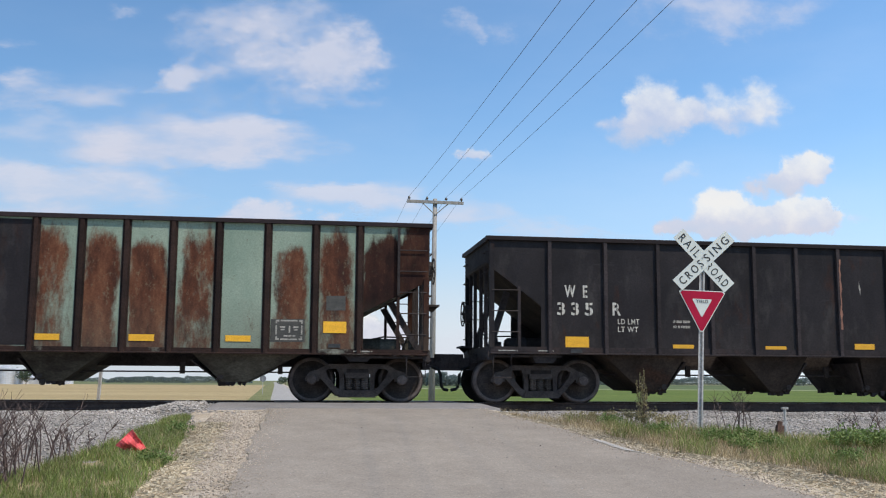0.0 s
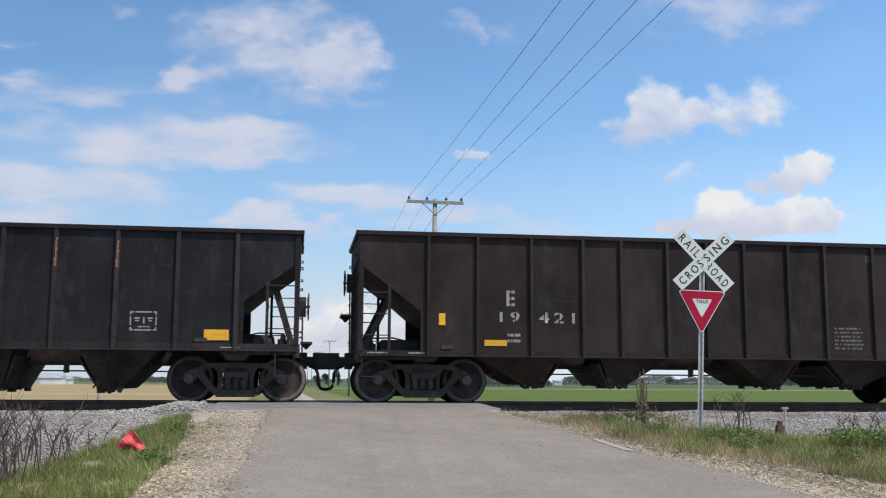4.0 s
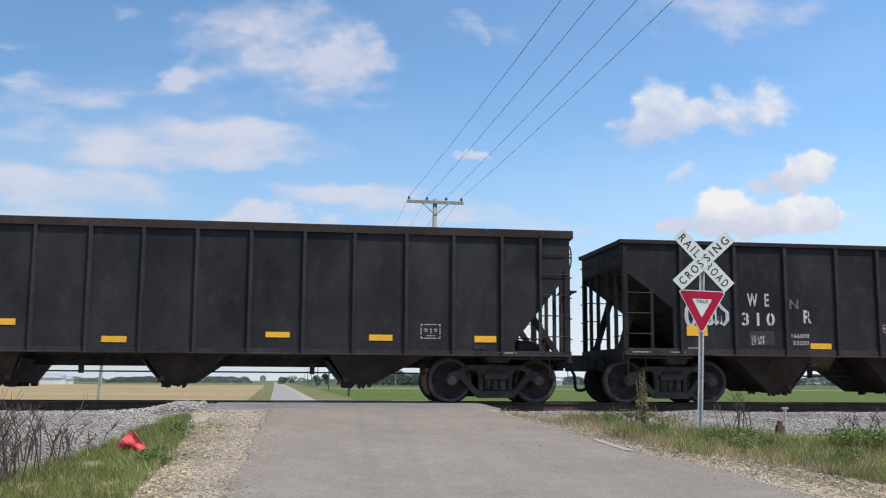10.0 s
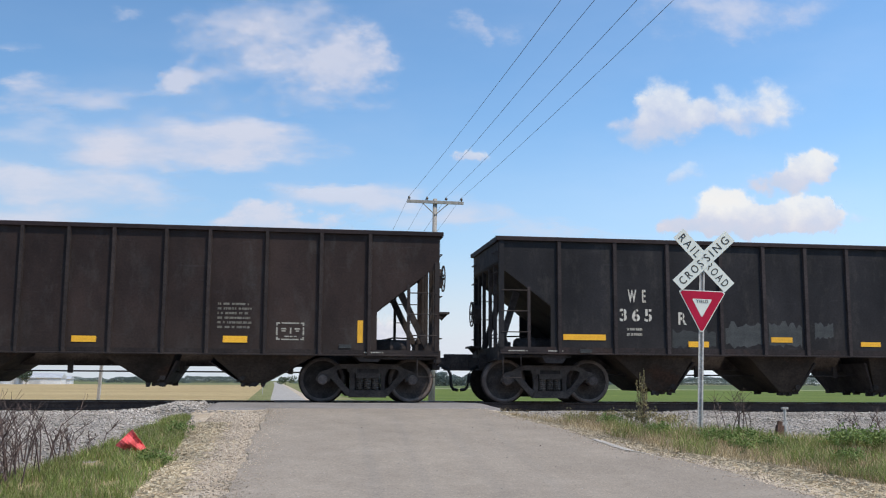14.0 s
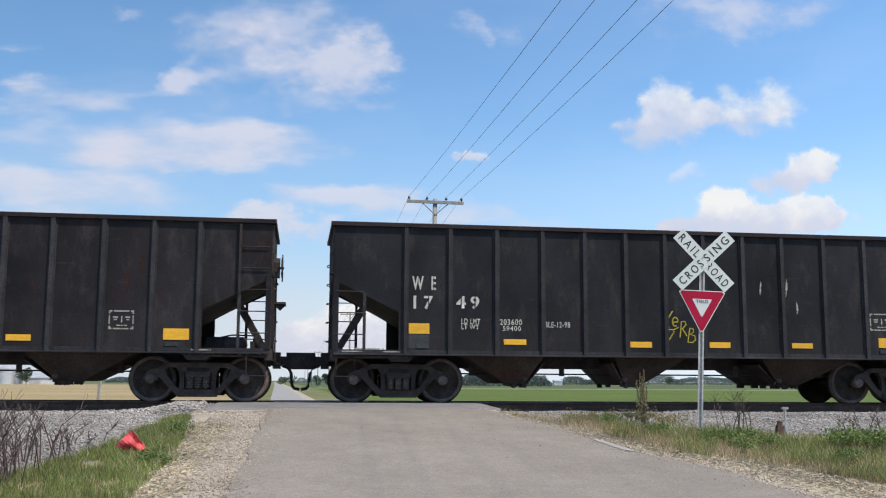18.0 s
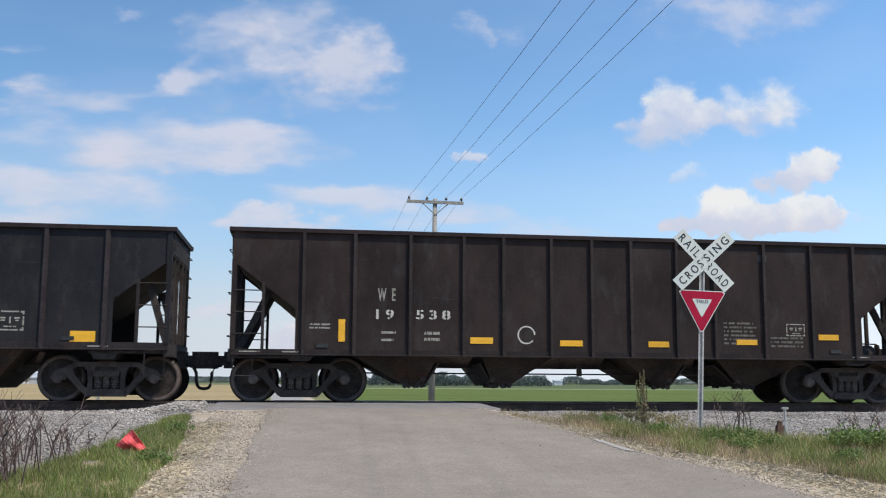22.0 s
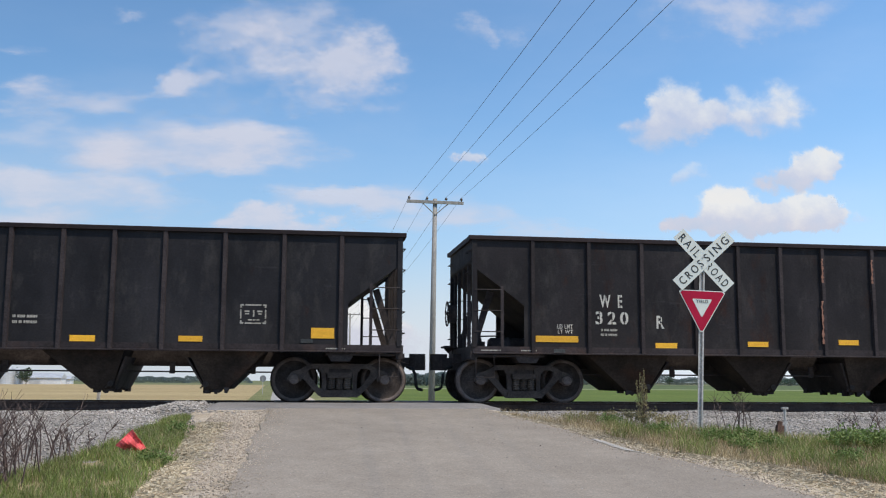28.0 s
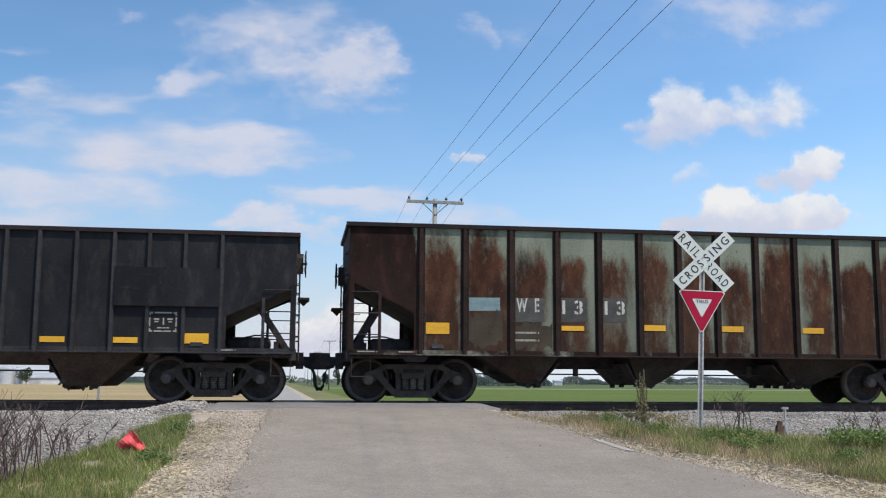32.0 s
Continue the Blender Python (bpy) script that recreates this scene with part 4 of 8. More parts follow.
    for tx in k["trucks"]:
        part("body_bolster", shared((kind, "bolsters"), lambda: Geo().prism([(-0.3, s0), (-0.18, 0.82), (0.18, 0.82), (0.3, s0)], -S + 0.04, S - 0.04).mesh("body_bolster", M_under)), car, at=pose(tx, 0, 0))
    # hopper bays with their gates
    for i, (x0, x1, x2, x3) in enumerate(k["hop"]):
        yt, yb = S - 0.10, 0.98
        g = Geo().add([(x0, -yt, s0 + 0.02), (x3, -yt, s0 + 0.02), (x3, yt, s0 + 0.02), (x0, yt, s0 + 0.02), (x1, -yb, low), (x2, -yb, low), (x2, yb, low), (x1, yb, low)],
                      [(3, 2, 1, 0), (4, 5, 6, 7), (0, 1, 5, 4), (1, 2, 6, 5), (2, 3, 7, 6), (3, 0, 4, 7)])
        hp = part("hopper_bay", shared(key + ("hop", i), lambda: g.mesh("hopper_bay", hop_mat)), car)
        steep = x2 if abs(x3 - x2) < abs(x1 - x0) else x1
        st = x3 if steep == x2 else x0
        gd = Geo()
        rr = random.Random(7 * i + len(kind) + int(L * 10))
        for y in (-yb + 0.02, -yb + 0.16, -0.3, 0.12, yb - 0.2, yb - 0.1):
            a = rr.uniform(0.03, 0.09)
            gd.box(steep - a, y, low - rr.uniform(0.02, 0.09), steep + a * 0.8, y + 0.08, low + rr.uniform(0.08, 0.2))
        # hinge castings hanging under the lip
        for q in range(5):
            x = x1 + (x2 - x1) * (q + rr.uniform(0.1, 0.9)) / 5
            y = -yb + rr.uniform(-0.03, 0.12)
            gd.prism([(x - 0.05, low + 0.05), (x - 0.035, low - rr.uniform(0.03, 0.09)), (x + 0.02, low - rr.uniform(0.05, 0.10)), (x + 0.055, low - 0.01), (x + 0.05, low + 0.06)], y, y + 0.09)
        gd.add([(steep, -yb + 0.02, low - 0.02), (steep + (0.05 if steep == x2 else -0.05), -yb + 0.02, low), (st + (0.05 if steep == x2 else -0.05), -yt + 0.1, s0 - 0.12), (st, -yt + 0.1, s0 - 0.12),
                (steep, yb - 0.02, low - 0.02), (steep + (0.05 if steep == x2 else -0.05), yb - 0.02, low), (st + (0.05 if steep == x2 else -0.05), yt - 0.1, s0 - 0.12), (st, yt - 0.1, s0 - 0.12)],
               [(0, 1, 2, 3), (4, 7, 6, 5), (0, 4, 5, 1), (1, 5, 6, 2), (2, 6, 7, 3), (3, 7, 4, 0)])
        part("hopper_gate", shared((kind, "gate", i), lambda: gd.mesh("hopper_gate", M_under)), hp, "dark rusty discharge gate")
        lt = Geo().tube([(steep - 0.12, -yb - 0.05, low + 0.02), (steep + 0.06, -yb - 0.03, low + 0.22)], 0.02, 5).lathe([(0, -yb - 0.1), (0.06, -yb - 0.1), (0.06, -yb - 0.02), (0, -yb - 0.02)], 8, "y", (steep - 0.02, 0, low + 0.10))
        part("gate_latch", shared((kind, "latch", i), lambda: lt.mesh("gate_latch", M_truck)), hp)
    for cx in k["trucks"]:
        truck(car, cx)
    # card boards on the side
    for x, z, y in ((1.72, s0 + 0.035, -S - 0.078) if kind == "A" else (1.72, s1 + 0.04, -S - 0.004), (L - 2.05, s1 + 0.03, -S - 0.004)):
        part("card_board", shared("card", lambda: Geo().box(0, -0.02, 0, 0.24, 0, 0.075).mesh("card_board", M_patch)), car, "small grey route-card board", pose(x, y, z))
    # brake gear on one end: wheel, housing, chain rod, air tank and cylinder
    e, sg = (1, 1) if brake_end else (0, -1)
    bx = L + 0.16 if e else -0.16
    by = -0.7 if e else 0.7
    br = Geo().lathe([(0.26, -0.012), (0.285, -0.012), (0.285, 0.012), (0.26, 0.012), (0.26, -0.012)], 20, "x")
    for i in range(5):
        a = i * math.tau / 5
        br.tube([(0.0, 0, 0), (-0.02 * sg, 0.14 * math.sin(a), 0.14 * math.cos(a)), (0, 0.27 * math.sin(a), 0.27 * math.cos(a))], 0.013, 4)
    br.tube([(0.03 * sg, 0, 0), (-0.15 * sg, 0, 0)], 0.03, 6)
    part("brake_wheel", shared(("bw", e), lambda: br.mesh("brake_wheel", M_under)), car, "black spoked hand-brake wheel", pose(bx, by, brake_z))
    part("brake_housing", shared(("bh", e), lambda: Geo().prism([(-0.13, -0.2), (0.13, -0.2), (0.16, 0.1), (0.08, 0.2), (-0.08, 0.2), (-0.16, 0.1)], -0.07, 0.07, "x").mesh("brake_housing", M_under)), car, at=pose(bx - 0.12 * sg, by, brake_z))
    part("brake_chain", shared(("bc", e, brake_z), lambda: Geo().tube([(0, 0, 0), (0.01, 0, -(brake_z - 1.0))], 0.018, 5).mesh("brake_chain", M_under)), car, at=pose(bx - 0.12 * sg, by, brake_z - 0.2))
    part("crossover_step", shared(("step", e), lambda: Geo().box(-0.12, -0.35, -0.02, 0.12, 0.35, 0.02).prism([(-0.12, -0.02), (0.12, -0.02), (0, -0.14)], -0.02, 0.02).mesh("crossover_step", M_under)), car, at=pose(bx - 0.03 * sg, by, brake_z - 0.75))
    tx = L - 0.95 if e else 0.95
    tank_mat = hop_mat if hop_mat is M_hopper_teal else M_under
    part("air_tank", shared(("tank", tank_mat.name), lambda: Geo().lathe([(0, -0.44), (0.12, -0.42), (0.165, -0.36), (0.165, -0.03), (0.185, -0.02), (0.185, 0.02), (0.165, 0.03), (0.165, 0.36), (0.12, 0.42), (0, 0.44)], 16, "x").mesh("air_tank", tank_mat, True)), car, "dusty cylindrical air tank", pose(tx, -0.62, s0 + 0.20))
    part("tank_bracket", shared(("tankbr", tank_mat.name), lambda: Geo().box(-0.32, -0.19, -0.22, -0.26, 0.19, -0.06).box(0.26, -0.19, -0.22, 0.32, 0.19, -0.06).mesh("tank_bracket", M_under)), car, at=pose(tx, -0.62, s0 + 0.20))
    part("control_valve", shared(("valve", tank_mat.name), lambda: Geo().box(-0.11, -0.13, -0.20, 0.11, 0.13, 0.10).lathe([(0, -0.2), (0.09, -0.2), (0.09, 0.0), (0, 0.0)], 10, "y", (0, 0, 0.02)).lathe([(0, 0.10), (0.07, 0.10), (0.05, 0.20), (0, 0.21)], 10, "z").mesh("control_valve", tank_mat)), car, at=pose(tx + 0.60 * sg, -0.50, s0 + 0.18))
    part("brake_cylinder", shared("cyl", lambda: Geo().lathe([(0, -0.3), (0.15, -0.3), (0.15, 0.1), (0.10, 0.14), (0.05, 0.4), (0, 0.4)], 14, "x").box(-0.1, -0.14, -0.2, 0.1, 0.14, 0.02).mesh("brake_cylinder", M_under)), car, at=pose(tx - 0.3 * sg, 0.4, s0 + 0.2))
    part("brake_pipe", shared(("bpipe", e), lambda: Geo().tube([(0.62 * sg, 0, 0), (0.62 * sg, 0.05, 0.16), (0.1 * sg, 0.25, 0.18), (-0.45 * sg, 0.3, 0.06)], 0.018, 6).mesh("brake_pipe", M_under)), car, at=pose(tx, -0.5, s0 + 0.24))
    return car


# ---------- the train ----------
LABEL = {
    "A": "short black open-top hopper car with rusty side ribs",
    "B": "long dusty dark brown four-bay open-top hopper car",
    "C": "tall black three-bay open-top hopper car with riveted ribs",
    "D": "long black hopper car with a heavy grey-brown top rail",
    "E": "black hopper car with close ribs and a plated repair panel",
}
STYLES = {}


def style(name):
    """A car of the named style; the last letter says which end has the hand brake."""
    if name in STYLES:
        return copy_thing(STYLES[name], pose(0, 0, 0))
    kind, skin, rib, hop, lab, bz = {
        "A": ("A", M_black, M_rib_rust, M_hopper, LABEL["A"], 1.95), "A2": ("A", M_green, M_rib_rust, M_hopper, LABEL["A"], 1.95),
        "B": ("B", M_brown, M_rib_brown, M_hopper, LABEL["B"], 2.6), "C": ("C", M_green, M_rib_black, M_hopper, LABEL["C"], 2.75), "C2": ("C", M_black, M_rib_black, M_hopper, LABEL["C"], 2.75),
        "T": ("C", M_teal, M_rib_teal, M_hopper_teal, "tall open-top hopper car, pale green paint streaked with heavy rust", 2.75),
        "U": ("C", M_teal2, M_rib_teal, M_hopper_teal, "tall pale green hopper car with patches of rust", 2.75),
        "V": ("C", M_rusty, M_rib_teal, M_hopper, "tall rust-brown hopper car with remains of pale green paint", 2.75),
        "D": ("D", M_slate, M_rib_black, M_hopper, LABEL["D"], 3.1), "D2": ("D", M_slate_rusty, M_rib_rust, M_hopper, "long black hopper car with rust breaking through the paint", 3.1), "E": ("E", M_green, M_rib_black, M_hopper_brown, LABEL["E"], 2.85)}[name[:-1]]
    STYLES[name] = tagged(freight_car(kind, skin, rib, hop, name[-1] == "R", bz), lab, "freight car", "cars of the train")
    return STYLES[name]


# front of each car at the start, in metres along the track, front to rear
TRAIN = (("t0", "TR", -11.28), ("c335", "AL", 3.78), ("c455", "BR", 17.46), ("c982", "A2R", 33.39), ("c421", "BL", 46.98), ("c356", "AL", 62.90), ("c1123", "CR", 76.47), ("c385", "AR", 91.45), ("c293", "DR", 105.0),
         ("c310", "A2R", 121.29), ("c312", "AR", 135.0), ("c395", "BR", 148.58), ("c365", "A2L", 164.5), ("c13", "AR", 178.70), ("c3558", "C2R", 192.31), ("c1749", "CR", 207.35), ("c495", "BL", 222.2), ("c984", "A2L", 238.1),
         ("c538", "BR", 251.67), ("c1725", "CL", 267.43), ("c3565", "C2R", 282.22), ("c1251", "UL", 297.1), ("c985", "A2L", 312.0), ("c320", "AL", 325.85), ("c330", "D2L", 339.53), ("c112", "ER", 355.72), ("c1313", "VL", 369.98))
cars, START = {}, {}
for name, sty, x in TRAIN:
    cars[name] = style(sty)
    START[name] = x
    cars[name].matrix_basis = pose(x, 0, 0)

FACE = -SIDE - 0.006
RIB_FACE = 0.064


def flat(pts_faces, mat, name):
    return mesh_of(name, pts_faces[0], pts_faces[1], mat)


def text_mesh(s, mat, stencil=True):
    """A word within a unit box; cut through by the bridges of a stencil plate."""
    def make():
        cu = bpy.data.curves.new("letters", "FONT")
        cu.body, cu.resolution_u, cu.space_character = s, 3, 1.45 if len(s) < 5 else 1.15
        cu.offset = 0.022 if stencil and len(s) < 5 else 0.008
        tmp = bpy.data.objects.new("letters", cu)
        me = bpy.data.meshes.new_from_object(tmp)
        bpy.data.objects.remove(tmp)
        me.materials.clear()
        me.materials.append(mat)
        me.materials.append(M_black)
        bm = bmesh.new()
        bm.from_mesh(me)
        if stencil and len(s) < 5:
            # islands of the outline are the letters, left to right
            left = set(bm.verts)
            spans = []
            while left:
                todo, xs = [left.pop()], []
                while todo:
                    p = todo.pop()
                    xs.append(p.co.x)
                    for ed in p.link_edges:
                        o = ed.other_vert(p)
                        if o in left:
                            left.discard(o)
                            todo.append(o)
                spans.append((min(xs), max(xs)))
            for a, b in spans:
                if b - a < 0.25:
                    continue
                mid = a + (b - a) * 0.52
                for off in (-0.032, 0.032):
                    geo = list(bm.verts) + list(bm.edges) + list(bm.faces)
                    bmesh.ops.bisect_plane(bm, geom=geo, plane_co=(mid + off, 0, 0), plane_no=(1, 0, 0))
                for f in bm.faces:
                    if abs(f.calc_center_median().x - mid) < 0.032:
                        f.material_index = 1
        bm.to_mesh(me)
        bm.free()
        co = np.empty(len(me.vertices) * 3)
        me.vertices.foreach_get("co", co)
        co = co.reshape(-1, 3)
        lo, hi = co.min(0), co.max(0)
        u = (co - lo) / np.maximum(hi - lo, 1e-6)
        out = np.stack([u[:, 0], 0 * u[:, 0], u[:, 1]], 1)
        me.vertices.foreach_set("co", out.ravel())
        me.update()
        return me
    return shared(("text", s, mat.name, stencil), make)


def on_side(x, z, w, h, y=FACE):
    return Matrix.LocRotScale((x, y, z), None, (w, 1, h))


def lettering(car, s, x, z, w, h):
    ob = tagged(part("lettering", text_mesh(s, M_faded if car in DUSTY and h > 0.2 else M_white), car, "white stencilled " + s), kind="stuff")
    ob.matrix_basis = on_side(x, z, w, h)


def faint_letter(car, s, x, z, w, h):
    ob = tagged(part("lettering", text_mesh(s, M_dim), car, "nearly worn-off stencilled " + s), kind="stuff")
    ob.matrix_basis = on_side(x, z, w, h)


DUSTY = (cars["c455"], cars["c421"], cars["c538"])


def reflector(car, x, z, w, h):
    ob = part("reflector", shared("reflector", lambda: Geo().box(0, -0.004, 0, 1, 0.003, 1).mesh("reflector", M_yellow)), car, "yellow reflective strip")
    ob.matrix_basis = on_side(x, z, w, h, FACE - 0.002)


def bars(car, n, x, z, w, h):
    def make():
        g = Geo()
        r = random.Random(n)
        for i in range(n):
            a, step = 0.0, 1.0 / n
            while a < 0.96:
                b = min(1.0, a + r.choice((0.04, 0.06, 0.10, 0.15)) * r.uniform(0.8, 1.2))
                g.add([(a, 0, 1 - step * (i + 0.78)), (b, 0, 1 - step * (i + 0.78)), (b, 0, 1 - step * (i + 0.3)), (a, 0, 1 - step * (i + 0.3))], [(0, 1, 2, 3)])
                a = b + r.choice((0.015, 0.02, 0.07))
        return mesh_of("stencil_block", g.v, g.f, M_faded if n < 3 else M_dim)
    ob = tagged(part("stencil_block", shared(("bars", n), make), car), kind="stuff")
    ob.matrix_basis = on_side(x, z, w, h)


def stencil_box(car, x, z, w, h):
    def make():
        g = Geo()
        q = lambda a, b, c, d: g.add([(a, 0, b), (c, 0, b), (c, 0, d), (a, 0, d)], [(0, 1, 2, 3)])
        for a, b, c, d in ((0, 0, 0.13, 0.09), (0.19, 0, 0.81, 0.075), (0.87, 0, 1, 0.09), (0, 0.91, 0.13, 1), (0.19, 0.925, 0.81, 1), (0.87, 0.91, 1, 1), (0, 0.09, 0.06, 0.18), (0, 0.27, 0.05, 0.73), (0, 0.82, 0.06, 0.91), (0.94, 0.09, 1, 0.18), (0.95, 0.27, 1, 0.73), (0.94, 0.82, 1, 0.91),
                           (0.49, 0.36, 0.545, 0.70), (0.17, 0.60, 0.36, 0.68), (0.19, 0.48, 0.34, 0.55), (0.66, 0.60, 0.85, 0.68), (0.70, 0.48, 0.82, 0.55), (0.30, 0.17, 0.46, 0.24), (0.49, 0.17, 0.60, 0.24), (0.63, 0.17, 0.74, 0.24)):
            q(a, b, c, d)
        return mesh_of("stencil_box", g.v, g.f, M_faded)
    ob = tagged(part("stencil_box", shared("kbox", make), car, "white stencilled service-record box"), kind="stuff")
    ob.matrix_basis = on_side(x, z, w, h)


def patch(car, mat, x, z, w, h):
    ob = part("paint_patch", shared(("patch", mat.name), lambda: mesh_of("paint_patch", [(0, 0, 0), (1, 0, 0.02), (0.99, 0, 1), (0.01, 0, 0.98)], [(0, 1, 2, 3)], mat)), car)
    ob.matrix_basis = on_side(x, z, w, h, FACE + 0.003)


def smear(car, mat, x, z, w, h, seed):
    """A rubbed, ragged-edged patch of paler paint."""
    def make():
        r = random.Random(seed)
        top = [(i / 12, 0, 1 - r.uniform(0, 0.28)) for i in range(13)]
        low = [(i / 12 + r.uniform(-0.02, 0.02), 0, r.uniform(0, 0.22)) for i in range(13)]
        return mesh_of("paint_smear", top + low, [(i + 13, i + 14, i + 1, i) for i in range(12)], mat)
    ob = part("paint_smear", shared(("smear", mat.name, seed), make), car, "dull grey rubbed paint")
    ob.matrix_basis = on_side(x, z, w, h, FACE + 0.003)


def scuff(car, x, z, w, h, seed):
    """A pale scrape, ragged and pointed at both ends."""
    def make():
        r = random.Random(seed)
        mid = [0.5 + 0.22 * math.sin(2.2 * i / 12 + seed) for i in range(13)]
        half = [max(0.015, 0.36 * math.sin(math.pi * i / 12) * r.uniform(0.25, 1.0)) for i in range(13)]
        left = [(m - q, 0, i / 12) for i, (m, q) in enumerate(zip(mid, half))]
        right = [(m + q, 0, i / 12) for i, (m, q) in enumerate(zip(mid, half))]
        return mesh_of("scuff", left + right, [(i, i + 13, i + 14, i + 1) for i in range(12)], M_faded)
    ob = part("scuff", shared(("scuff", seed), make), car, "pale scrape in the paint")
    ob.matrix_basis = on_side(x, z, w, h)


def chipped(car, x, z, w, h):
    """Bare rusty metal where the paint has come off a rib's face."""
    def make():
        r = random.Random(3)
        left, right = [], []
        for i in range(15):
            left.append((0.25 + r.uniform(-0.22, 0.2), 0, i / 14))
            right.append((0.75 + r.uniform(-0.25, 0.22), 0, i / 14))
        return mesh_of("bare_metal", left + right, [(i, i + 15, i + 16, i + 1) for i in range(14)], M_chip)
    ob = part("bare_metal", shared("chip", make), car, "streak of bare rusty metal")
    ob.matrix_basis = on_side(x + w * 0.15, z, w * 0.7, h, -SIDE - RIB_FACE)


def ring(car, x, z, w, h):
    def make():
        v = [(0.5 + r * math.cos(a), 0, 0.5 + r * math.sin(a)) for a in np.linspace(0, 5.6, 20) for r in (0.42, 0.5)]
        return mesh_of("stencil_ring", v, [(2 * i, 2 * i + 1, 2 * i + 3, 2 * i + 2) for i in range(19)], M_white)
    ob = part("stencil_ring", shared("ring", make), car)
    ob.matrix_basis = on_side(x, z, w, h)


def ribbon(g, pts, wd):
    pts = [Vector((a, b)) for a, b in pts]
    v = []
    for i, p in enumerate(pts):
        d = (pts[min(i + 1, len(pts) - 1)] - pts[max(i - 1, 0)])
        n = Vector((-d.y, d.x)).normalized() * wd / 2
        v += [(p.x + n.x, 0, p.y + n.y), (p.x - n.x, 0, p.y - n.y)]
    g.add(v, [(2 * i, 2 * i + 1, 2 * i + 3, 2 * i + 2) for i in range(len(pts) - 1)])


def arc(cx, cz, r, a0, a1, n=12, rz=None):
    return [(cx + r * math.cos(radians(a0 + (a1 - a0) * i / n)), cz + (rz or r) * math.sin(radians(a0 + (a1 - a0) * i / n))) for i in range(n + 1)]


